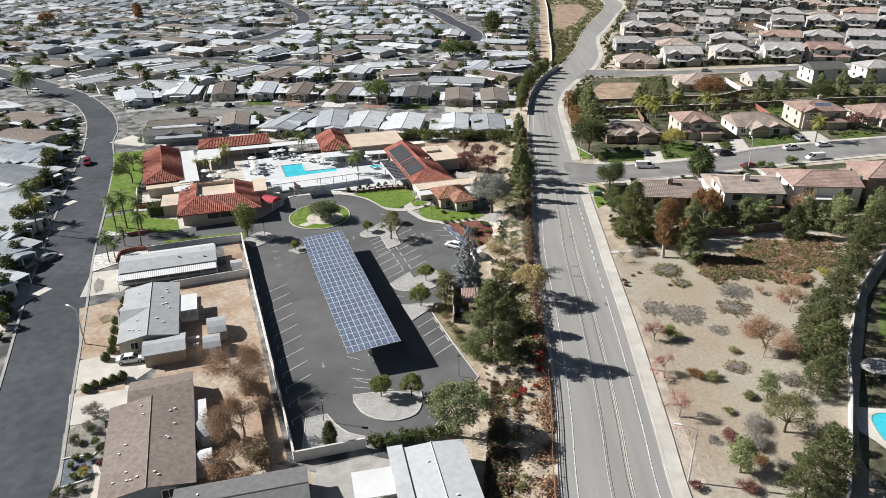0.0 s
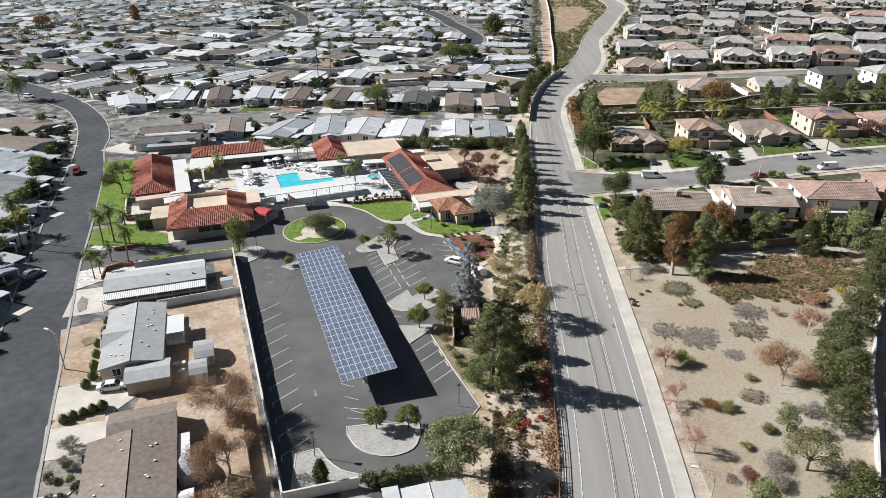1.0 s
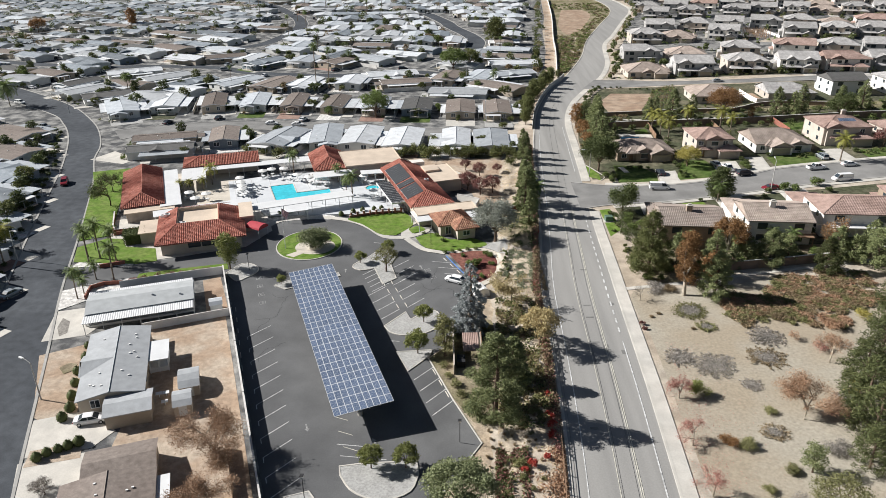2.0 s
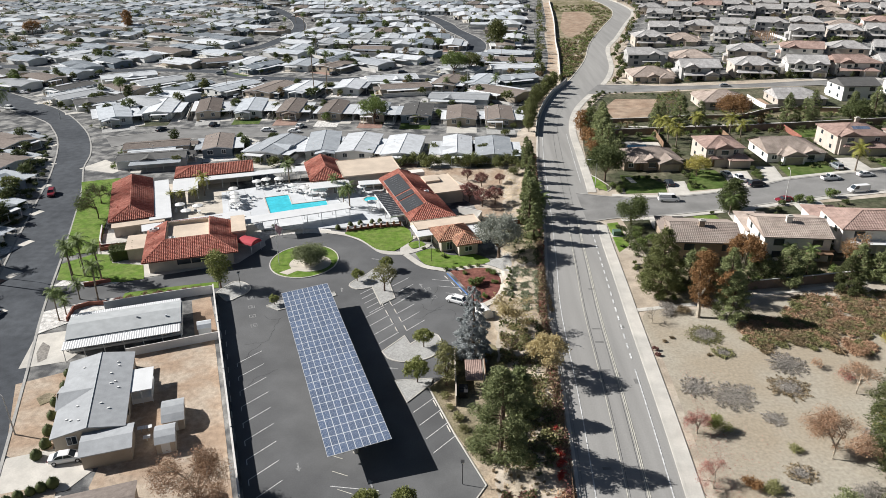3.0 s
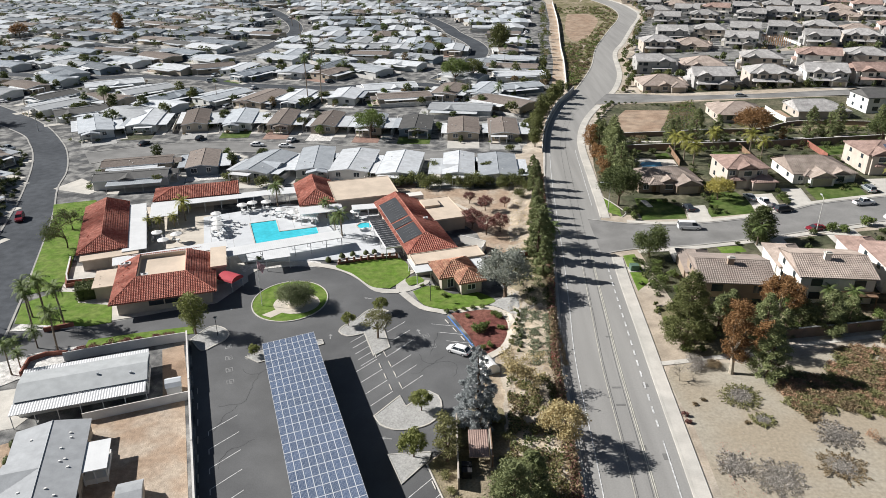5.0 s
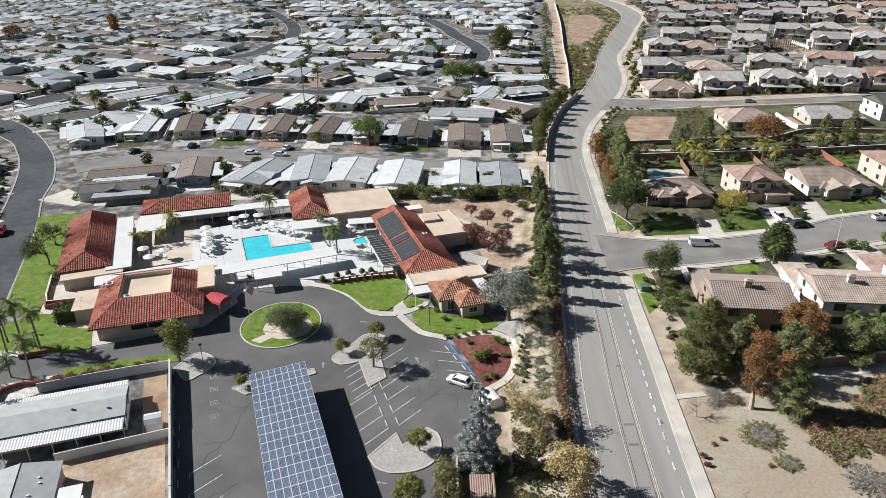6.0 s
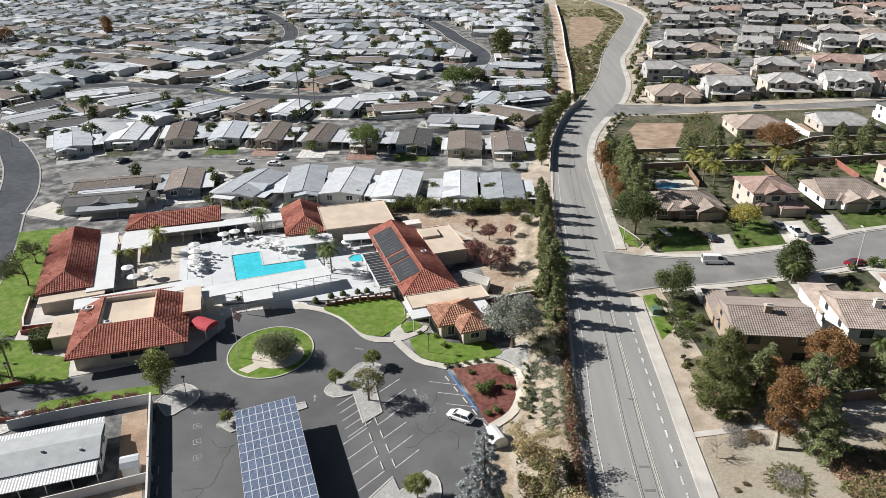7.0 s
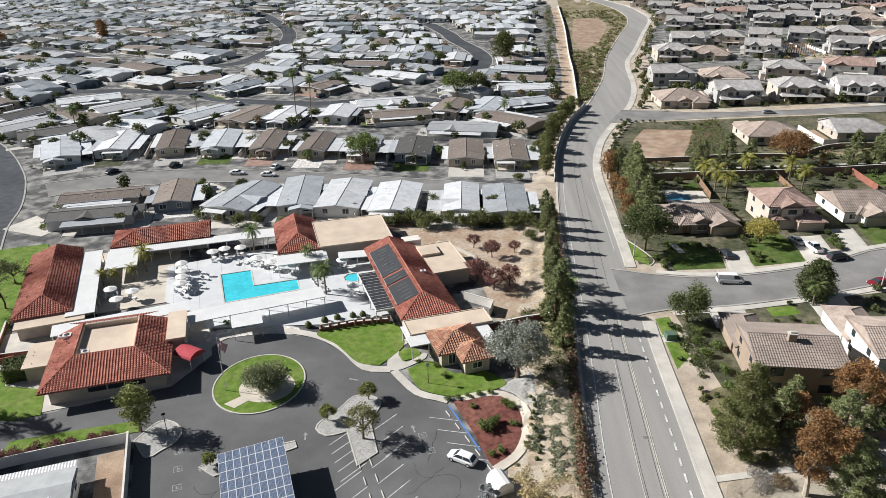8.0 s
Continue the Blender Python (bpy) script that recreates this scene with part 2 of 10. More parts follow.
M["bark_pale"] = material("pale_tree_bark", (0.42, 0.37, 0.30), 0.95, 0.25, 1.0, 8.0, 0.6, bump_dist=0.03)
M["palm_bark"] = material("palm_trunk", (0.22, 0.18, 0.14), 0.95, 0.3, 1.0, 8.0, 0.8, bump_dist=0.04)
M["wood"] = material("weathered_wood", (0.23, 0.15, 0.10), 0.9, 0.25, 0.8, 7.0, 0.4)
M["car_white"] = material("white_car_paint", (0.80, 0.80, 0.80), 0.25, 0.03, 0.5, 5.0, 0.0)
M["car_dark"] = material("dark_car_paint", (0.03, 0.033, 0.04), 0.25, 0.1, 0.5, 5.0, 0.0)
M["car_red"] = material("dark_red_car_paint", (0.20, 0.02, 0.03), 0.25, 0.1, 0.5, 5.0, 0.0)
M["car_silver"] = material("silver_car_paint", (0.42, 0.45, 0.47), 0.3, 0.05, 0.5, 5.0, 0.0, metal=0.5)
M["rubber"] = material("tyre_rubber", (0.02, 0.02, 0.02), 0.8, 0.2, 0.8, 6.0, 0.0)
M["copper"] = material("construction_lumber", (0.36, 0.22, 0.13), 0.9, 0.2, 0.8, 6.0, 0.2)
M["flag"] = material("red_white_flag_cloth", (0.55, 0.35, 0.38), 0.8, 0.3, 4.0, 8.0, 0.0)

L = {}
L["oak"] = leaf_material("oak_leaves", (0.105, 0.122, 0.042), (0.205, 0.215, 0.085))
L["pine"] = leaf_material("pine_needles", (0.122, 0.150, 0.064), (0.300, 0.325, 0.155))
L["pine_dark"] = leaf_material("dark_pine_needles", (0.062, 0.076, 0.030), (0.140, 0.152, 0.062))
L["dark"] = leaf_material("dark_leaves", (0.064, 0.084, 0.032), (0.138, 0.162, 0.062))
L["green"] = leaf_material("fresh_leaves", (0.105, 0.150, 0.040), (0.195, 0.240, 0.080))
L["olive"] = leaf_material("grey_olive_leaves", (0.189, 0.203, 0.167), (0.348, 0.362, 0.319))
L["spruce"] = leaf_material("blue_spruce_needles", (0.22, 0.245, 0.245), (0.56, 0.585, 0.59))
L["yellow"] = leaf_material("yellow_autumn_leaves", (0.33, 0.285, 0.070), (0.50, 0.44, 0.140))
L["straw"] = leaf_material("pale_autumn_leaves", (0.406, 0.319, 0.160), (0.580, 0.493, 0.275))
L["orange"] = leaf_material("orange_autumn_leaves", (0.200, 0.105, 0.045), (0.360, 0.210, 0.095))
L["brown"] = leaf_material("brown_dry_leaves", (0.275, 0.170, 0.108), (0.46, 0.305, 0.200))
L["maroon"] = leaf_material("maroon_leaves", (0.150, 0.068, 0.058), (0.270, 0.130, 0.112))
L["pinkdry"] = leaf_material("pinkish_dry_leaves", (0.377, 0.174, 0.145), (0.580, 0.319, 0.261))
L["red"] = leaf_material("red_creeper_leaves", (0.348, 0.043, 0.036), (0.551, 0.102, 0.072))
L["palm"] = leaf_material("palm_fronds", (0.094, 0.138, 0.043), (0.174, 0.217, 0.080))
L["palm_yellow"] = leaf_material("yellow_palm_fronds", (0.19, 0.20, 0.04), (0.33, 0.31, 0.09))
L["dry"] = leaf_material("dry_grey_twigs", (0.245, 0.225, 0.200), (0.44, 0.405, 0.365))
L["scrub"] = leaf_material("brown_green_scrub", (0.170, 0.130, 0.075), (0.320, 0.245, 0.150))
L["bank_green"] = leaf_material("grey_green_ground_cover", (0.165, 0.190, 0.120), (0.270, 0.295, 0.195))
L["domed"] = leaf_material("pale_domed_tree_leaves", (0.150, 0.180, 0.085), (0.285, 0.305, 0.170))
L["young"] = leaf_material("yellow_green_young_leaves", (0.150, 0.175, 0.050), (0.300, 0.310, 0.115))
L["sage"] = leaf_material("green_sage", (0.160, 0.167, 0.065), (0.290, 0.275, 0.131))


# ---- building helpers ----
class MB:
    """Collects vertices and faces of one mesh."""

    def __init__(self):
        self.v, self.f = [], []

    def add(self, verts, faces):
        n = len(self.v)
        self.v += [tuple(p) for p in verts]
        self.f += [tuple(i + n for i in f) for f in faces]
        return self

    def box(self, x0, x1, y0, y1, z0, z1, rz=0.0, at=(0, 0, 0)):
        c, s = math.cos(radians(rz)), math.sin(radians(rz))
        vs = [(at[0] + c * x - s * y, at[1] + s * x + c * y, at[2] + z) for z in (z0, z1) for x, y in ((x0, y0), (x1, y0), (x1, y1), (x0, y1))]
        return self.add(vs, [(3, 2, 1, 0), (4, 5, 6, 7), (0, 1, 5, 4), (1, 2, 6, 5), (2, 3, 7, 6), (3, 0, 4, 7)])

    def tube(self, pts, radii, n=6):
        rings = []
        for i, p in enumerate(pts):
            a, b = Vector(pts[max(i - 1, 0)]), Vector(pts[min(i + 1, len(pts) - 1)])
            q = (b - a).to_track_quat("Z", "Y")
            rings.append([Vector(p) + q @ Vector((radii[i] * math.cos(6.2832 * k / n), radii[i] * math.sin(6.2832 * k / n), 0)) for k in range(n)])
        vs = [v for r in rings for v in r]
        fs = [(i * n + k, i * n + (k + 1) % n, (i + 1) * n + (k + 1) % n, (i + 1) * n + k) for i in range(len(pts) - 1) for k in range(n)]
        fs += [tuple(range(n - 1, -1, -1)), tuple((len(pts) - 1) * n + k for k in range(n))]
        return self.add(vs, fs)

    def prism(self, ring, z0, z1):
        n = len(ring)
        vs = [(x, y, z0) for x, y in ring] + [(x, y, z1) for x, y in ring]
        return self.add(vs, [tuple(range(n - 1, -1, -1)), tuple(range(n, 2 * n))] + [(k, (k + 1) % n, n + (k + 1) % n, n + k) for k in range(n)])

    def mesh(self, name, smooth=False):
        me = bpy.data.meshes.new(name)
        me.from_pydata(self.v, [], self.f)
        if smooth:
            me.shade_smooth()
        return me


def part(name, mb, mat, parent=None, label="", at=None, smooth=False):
    """One mesh object, under a thing or a part where a parent is given."""
    me = mb.mesh(name, smooth) if isinstance(mb, MB) else mb
    if mat and not me.materials:
        me.materials.append(mat)
    ob = new(name, me)
    ob.parent = parent
    if at is not None:
        ob.matrix_basis = at
    if label:
        ob["label"] = label
    return ob


def thing(name, m, label, category, group="", kind=""):
    """The Empty at a thing's base that carries its parts."""
    ob = new(name)
    ob.empty_display_size = 0.3
    ob.matrix_basis = m
    return tagged(ob, label, category, group, kind)


def structure(name, mb, mat, label, category, smooth=False):
    return tagged(part(name, mb, mat, None, "", None, smooth), label, category, "", "structure")


def ss(a, b, x):
    t = min(1.0, max(0.0, (x - a) / (b - a)))
    return t * t * (3 - 2 * t)


ROAD_LEFT = [(13, -240), (13, 0), (13.2, 40), (13.9, 66.5), (15.3, 83), (16.1, 97), (16.7, 116), (17.1, 140), (18.7, 160), (20.4, 183), (22.8, 225), (25.4, 256), (29.6, 288), (37.8, 322), (47.5, 348), (63.0, 401), (75, 458), (94, 525), (113, 590), (119, 640), (114, 700), (90, 790)]
ROAD_RIGHT = [(28, -240), (28, 0), (28, 40), (28.1, 67), (28.9, 80), (30.2, 106), (31.2, 137), (31.7, 150), (32.4, 172), (33.2, 186), (34.8, 214), (35.8, 236), (37.8, 271), (44, 300), (56, 331), (64.5, 352), (72.8, 385), (81, 440), (93, 478), (110, 536), (129, 600), (133, 640), (129, 700), (106, 790)]
ROAD_Y = [p[1] for p in ROAD_LEFT]
ROAD_X = [p[0] for p in ROAD_LEFT]


def gz(x, y):
    """Height of the ground: a bank up to the main road, and a gentle rise beyond it."""
    left = float(np.interp(y, ROAD_Y, ROAD_X))
    z = 0.5 * ss(left - 8, left - 1, x)
    z += min(3.2, 0.033 * max(0.0, x - left - 19))
    if left - 11 < x < left - 1 and y < 260:
        k = ss(left - 11, left - 8, x) * ss(left - 1, left - 3, x)
        z += k * (0.75 * noise.noise((x * 0.35, y * 0.35, 3.1)) + 0.3 * noise.noise((x * 0.9, y * 0.9, 7.7)) + 0.35)
    return z


def smooth_line(pts, step=3.0):
    """A Catmull-Rom curve through the points, sampled at about the given step."""
    p = [np.array(q, float) for q in pts]
    p = [2 * p[0] - p[1], *p, 2 * p[-1] - p[-2]]
    out = []
    for i in range(1, len(p) - 2):
        n = max(1, int(np.linalg.norm(p[i + 1] - p[i]) / step))
        for k in range(n):
            t = k / n
            out.append(0.5 * (2 * p[i] + (p[i + 1] - p[i - 1]) * t + (2 * p[i - 1] - 5 * p[i] + 4 * p[i + 1] - p[i + 2]) * t**2 + (3 * p[i] - p[i - 1] - 3 * p[i + 1] + p[i + 2]) * t**3))
    return np.array([*out, p[-2]])


def resample(line, n):
    d = np.r_[0, np.cumsum(np.linalg.norm(np.diff(line, axis=0), axis=1))]
    s = np.linspace(0, d[-1], n)
    return np.stack([np.interp(s, d, line[:, k]) for k in (0, 1)], 1)


def loft(a, b, up, cols=4):
    """A sheet between two edge lines, laid on the ground and raised by up."""
    n = max(len(a), len(b))
    a, b = resample(a, n), resample(b, n)
    mb = MB()
    vs = [((1 - c / cols) * a[i] + c / cols * b[i]) for i in range(n) for c in range(cols + 1)]
    w = cols + 1
    return mb.add([(x, y, gz(x, y) + up) for x, y in vs], [(i * w + c, i * w + c + 1, (i + 1) * w + c + 1, (i + 1) * w + c) for i in range(n - 1) for c in range(cols)])


def shifted(line, d):
    """The line moved sideways: to its right for d > 0."""
    t = np.gradient(line, axis=0)
    t /= np.linalg.norm(t, axis=1)[:, None] + 1e-9
    return line + d * np.stack([t[:, 1], -t[:, 0]], 1)


def ridge_strip(line, width, up, base=0.0, closed=False, mb=None):
    """A kerb or low wall along a line: a box section with a top and two sides."""
    line = np.array(line, float)
    if closed:
        line = np.vstack([line, line[:1]])
    t = np.gradient(line, axis=0)
    if closed:
        t[0] = t[-1] = line[1] - line[-2]
    t /= np.linalg.norm(t, axis=1)[:, None] + 1e-9
    nrm = np.stack([t[:, 1], -t[:, 0]], 1) * width / 2
    mb = mb or MB()
    vs = []
    for p, q in zip(line, nrm):
        z = gz(*p)
        vs += [(*(p - q), z + base), (*(p - q), z + up), (*(p + q), z + up), (*(p + q), z + base)]
    n = len(line)
    fs = [(4 * i + k, 4 * i + k + 1, 4 * i + k + 5, 4 * i + k + 4) for i in range(n - 1) for k in range(3)]
    fs += [(3, 2, 1, 0), (4 * n - 4, 4 * n - 3, 4 * n - 2, 4 * n - 1)]
    return mb.add(vs, fs)


def slab(outline, z0, z1, holes=()):
    """A flat slab with the given outline and holes, as a MB."""
    bm = bmesh.new()
    edges = []
    for ring in (outline, *holes):
        vs = [bm.verts.new((*p, z1)) for p in ring]
        edges += [bm.edges.new((vs[k], vs[(k + 1) % len(vs)])) for k in range(len(vs))]
    bmesh.ops.triangle_fill(bm, edges=edges, use_beauty=True, use_dissolve=False, normal=(0, 0, 1))
    bm.verts.index_update()
    mb = MB().add([v.co[:] for v in bm.verts], [[v.index for v in f.verts] for f in bm.faces])
    bm.free()
    for ring in (outline, *holes):
        n = len(ring)
        mb.add([(*p, z0) for p in ring] + [(*p, z1) for p in ring], [(k, (k + 1) % n, n + (k + 1) % n, n + k) for k in range(n)])
    return mb


def draped(outline, up, sharp=False):
    """A patch of ground cover that follows the ground: the outline filled by a fine grid."""
    loop = [*outline, outline[0]]
    if sharp:
        ring = np.array([np.array(a) + (np.array(b) - np.array(a)) * k / 6 for a, b in zip(loop[:-1], loop[1:]) for k in range(6)])
    else:
        ring = smooth_line(loop, 2.0)[:-1]
    c = ring.mean(0)
    rows = 6
    vs = [(*c, gz(*c) + up)]
    for r in range(1, rows + 1):
        vs += [(*(c + (p - c) * r / rows), gz(*(c + (p - c) * r / rows)) + up * (1 if r < rows else 0.2)) for p in ring]
    n = len(ring)
    fs = [(0, 1 + k, 1 + (k + 1) % n) for k in range(n)]
    fs += [(1 + (r - 1) * n + k, 1 + r * n + k, 1 + r * n + (k + 1) % n, 1 + (r - 1) * n + (k + 1) % n) for r in range(1, rows) for k in range(n)]
    return MB().add(vs, fs)


def frame_at(x, y, rz, z=None):
    return pose(x, y, gz(x, y) if z is None else z, 0, 0, rz)


def slope_face(mb, e0, e1, z0, r0, r1, z1, pitch=0.46, rib=0.17, course=0.5):
    """One roof slope of ribbed tile between an eave e0-e1 at z0 and a ridge r0-r1 at z1 (all in plan)."""
    e0, e1, r0, r1 = (np.array(p, float) for p in (e0, e1, r0, r1))
    length = np.linalg.norm(e1 - e0)
    u = (e1 - e0) / length
    side = np.array([-u[1], u[0]])
    run = (r0 - e0) @ side
    a, b = (r0 - e0) @ u, (r1 - e0) @ u
    n = max(2, int(length / pitch) * 3)
    us = sorted({*np.linspace(0, length, n + 1).tolist(), min(max(a, 0), length), min(max(b, 0), length)})
    full = math.hypot(run, z1 - z0)
    lift = rib / full * abs(run)
    rows = max(1, round(full / course)) if course else 1
    vs, fs, w = [], [], 2 * rows
    for k, s in enumerate(us):
        top = min(1.0, s / a if a > 1e-6 else 1.0, (length - s) / (length - b) if length - b > 1e-6 else 1.0)
        top = max(top, 0.0)
        bump = lift * (0.5 - 0.5 * math.cos(2 * math.pi * s / pitch))
        for r in range(rows):
            for f, step in ((r / rows, 0.55 * rib if course else 0.0), ((r + 1) / rows, 0.0)):
                f = min(f, top)
                q = e0 + u * s + side * run * f
                vs.append((q[0], q[1], z0 + (z1 - z0) * f + bump + step))
    for k in range(len(us) - 1):
        for r in range(w - 1):
            fs.append((k * w + r, (k + 1) * w + r, (k + 1) * w + r + 1, k * w + r + 1))
    mb.add(vs, fs)
    return mb


def hip_roof(w, d, z0, rise, over=0.5, hips=(True, True), pitch=0.46, rib=0.17, along="x", course=0.5):
    """A tiled hip or gable roof over a w x d plan centred on the origin. hips: whether the two ends are hipped."""
    W, D = w / 2 + over, d / 2 + over
    if along == "y":
        W, D = D, W
    run = D
    a = -W + (run if hips[0] else 0)
    b = W - (run if hips[1] else 0)
    if a > b:
        a = b = 0.0
    mb = MB()
    z1 = z0 + rise
    slope_face(mb, (-W, -D), (W, -D), z0, (a, 0), (b, 0), z1, pitch, rib, course)
    slope_face(mb, (W, D), (-W, D), z0, (b, 0), (a, 0), z1, pitch, rib, course)
    for hip, x, r, s in ((hips[1], W, b, 1), (hips[0], -W, a, -1)):
        if hip:
            slope_face(mb, (x, -D * s), (x, D * s), z0, (r, 0), (r, 0), z1, pitch, rib, course)
        else:
            mb.add([(x - 0.4 * s, -D, z0), (x - 0.4 * s, D, z0), (x - 0.4 * s, 0, z1 - 0.02)], [(0, 1, 2)])
    # soffit and fascia
    mb.box(-W + 0.05, W - 0.05, -D + 0.05, D - 0.05, z0 - 0.18, z0 - 0.02)
    # ridge and hip caps
    cap = 0.11
    mb.tube([(a, 0, z1 + 0.05), (b, 0, z1 + 0.05)] if b - a > 0.2 else [(a - 0.2, 0, z1), (b + 0.2, 0, z1)], [cap, cap], 5)
    for hip, x, r in ((hips[0], -W, a), (hips[1], W, b)):
        if hip:
            for y in (-D, D):
                mb.tube([(x, y, z0 + 0.05), (r, 0, z1 + 0.05)], [cap, cap], 5)
    if along == "y":
        mb.v = [(-y, x, z) for x, y, z in mb.v]
    return mb


def window(parent, x, y, z, w, h, rz, sill=True, frame_mat=None):
    """A window on a wall whose outside looks along local -y after the turn rz."""
    at = pose(x, y, z, 0, 0, rz)
    fr = MB()
    for x0, x1, z0, z1 in ((-w / 2 - 0.08, w / 2 + 0.08, h, h + 0.1), (-w / 2 - 0.08, w / 2 + 0.08, -0.1, 0), (-w / 2 - 0.08, -w / 2, 0, h), (w / 2, w / 2 + 0.08, 0, h), (-0.03, 0.03, 0, h)):
        fr.box(x0, x1, -0.07, 0.02, z0, z1)
    ob = part("window", fr, frame_mat or M["vinyl"], parent, "", at)
    part("pane", MB().box(-w / 2, w / 2, -0.03, 0.02, 0, h), M["glass"], ob)
    return ob

# ---- ground and roads ----
def spaced(*runs):
    out = []
    for a, b, step in runs:
        out += list(np.arange(a, b, step))
    return [*out, runs[-1][1]]


GX = spaced((-3500, -600, 300), (-600, -120, 30), (-120, 0, 6), (0, 40, 1.5), (40, 140, 6), (140, 600, 40), (600, 3500, 300))
GY = spaced((-800, 0, 200), (0, 50, 10), (50, 230, 1.8), (230, 340, 5), (340, 800, 20), (800, 4500, 300))
nx = len(GX)
ground = MB().add([(x, y, gz(x, y)) for y in GY for x in GX], [(j * nx + i, j * nx + i + 1, (j + 1) * nx + i + 1, (j + 1) * nx + i) for j in range(len(GY) - 1) for i in range(nx - 1)])
structure("ground", ground, M["dirt"], "dry tan earth with gravel patches between the lots", "ground", True)

RL, RR = smooth_line(ROAD_LEFT, 3.0), smooth_line(ROAD_RIGHT, 3.0)
main_road = structure("main_road", loft(RL, RR, 0.03), M["asphalt_old"], "weathered grey asphalt road with lane markings", "road", True)
structure("kerb", ridge_strip(shifted(RL, -0.25), 0.5, 0.15), M["concrete"], "pale concrete kerb along the main road", "kerb")
cut = [p for p in RR if not (183 < p[1] < 204 or 325 < p[1] < 342)]
for a, b in ((-240, 183), (204, 325), (342, 790)):
    seg = np.array([p for p in RR if a <= p[1] <= b])
    structure("kerb", ridge_strip(shifted(seg, 0.2), 0.4, 0.15), M["concrete"], "pale concrete kerb and gutter", "kerb")
    structure("pavement", loft(shifted(seg, 0.4), shifted(seg, 2.4), 0.13, 2), M["concrete"], "light concrete pavement beside the main road", "pavement")


def line_pieces(parent, name, base, mat, width, dash=0.0, gap=0.0, y0=-240, y1=800, up=0.07):
    """Paint along a line: one long stripe, or dashes as pieces of their own."""
    seg = np.array([p for p in base if y0 <= p[1] <= y1])
    if not dash:
        part(name, loft(shifted(seg, -width / 2), shifted(seg, width / 2), up, 1), mat, parent)
        return
    d = np.r_[0, np.cumsum(np.linalg.norm(np.diff(seg, axis=0), axis=1))]
    s = 0.0
    while s + dash < d[-1]:
        two = np.array([[np.interp(q, d, seg[:, k]) for k in (0, 1)] for q in (s, s + dash)])
        part(name, loft(shifted(two, -width / 2), shifted(two, width / 2), up, 1), mat, parent)
        s += dash + gap


n_r = len(RL)
RRs = resample(RR, n_r)
RLs = resample(RL, n_r)


def lane(f):
    return RLs + (RRs - RLs) * f


line_pieces(main_road, "edge_line", lane(0.145), M["white_line"], 0.16, y1=330)
line_pieces(main_road, "centre_line", lane(0.45), M["yellow_line"], 0.12, y1=185)
line_pieces(main_road, "centre_line", lane(0.645), M["yellow_line"], 0.13, y1=187)
line_pieces(main_road, "centre_line", lane(0.664), M["yellow_line"], 0.13, y1=187)
line_pieces(main_road, "edge_line", lane(0.885), M["white_line"], 0.2, y1=120.5)
line_pieces(main_road, "edge_dash", lane(0.885), M["white_line"], 0.3, 1.7, 1.5, 121, 182)
line_pieces(main_road, "edge_line", lane(0.90), M["white_line"], 0.15, y0=212, y1=262)
line_pieces(main_road, "crack_seal", lane(0.475), M["crack"], 0.035, y1=330)
line_pieces(main_road, "crack_seal", lane(0.62), M["tar_patch"], 0.05, y1=330)
line_pieces(main_road, "gutter_joint", shifted(RL, 0.45), M["tar_patch"], 0.05, y1=330)
for x, y, w, d in ((24.8, 133.1, 1.5, 0.45), (24.6, 128.6, 1.5, 0.45), (24.2, 119.9, 1.5, 0.5), (25.9, 118.7, 0.9, 1.1), (29.6, 133.8, 0.9, 0.9), (28.7, 116.9, 0.9, 1.3), (20.2, 96.5, 1.2, 0.5), (26.4, 148.5, 1.3, 0.5), (22.8, 163.0, 1.5, 0.5)):
    part("road_patch", MB().box(-w / 2, w / 2, -d / 2, d / 2, -0.004, 0.004), M["tar_patch"], main_road, "", pose(x, y, gz(x, y) + 0.045, 0, 0, 3))

STREETS = []


def street(name, left, right, mat, label, kerb=True, up=0.03, walk_side=0):
    a, b = smooth_line(left, 3.0), smooth_line(right, 3.0)
    ob = structure(name, loft(a, b, up), M[mat], label, "road", True)
    STREETS.append((resample(a, 60) + resample(b, 60)) / 2)
    if kerb:
        structure("kerb", ridge_strip(shifted(a, -0.22), 0.45, 0.13), M["kerb_grey"], "pale concrete kerb along a park street", "kerb")
        structure("kerb", ridge_strip(shifted(b, 0.22), 0.45, 0.13), M["kerb_grey"], "pale concrete kerb along a park street", "kerb")
    return ob


def street_c(name, centre, width, mat, label, kerb=True, up=0.03):
    c = smooth_line(centre, 4.0)
    return street(name, shifted(c, -width / 2)[::2], shifted(c, width / 2)[::2], mat, label, kerb, up)


street("park_street", [(-52, 36), (-58, 50), (-66, 70), (-73.6, 89), (-87, 121), (-99, 152), (-106, 170.5), (-116, 198), (-124.6, 221), (-137.4, 249.4), (-150, 270), (-165, 286.6), (-212, 320), (-262, 354)],
       [(-39, 32), (-45, 45), (-52.5, 66), (-59.6, 83.5), (-73, 116.5), (-82.5, 139.4), (-92.5, 166.5), (-107, 203.6), (-117.4, 226), (-122.5, 241), (-131, 258), (-140, 272), (-156, 292), (-174, 309), (-206, 334), (-252, 369)], "asphalt_park", "dark asphalt street of the home park")
street("cross_park_street", [(-126, 260), (-116, 264.5), (-103, 270), (-79, 272.5), (-46, 269), (-21.7, 264.7), (3.5, 259.7), (15, 257)], [(-119, 249), (-112, 253.5), (-97.5, 258), (-75, 261.4), (-46, 258.5), (-21, 255), (3, 250.5), (15, 248)], "asphalt_side", "grey asphalt street between rows of mobile homes")
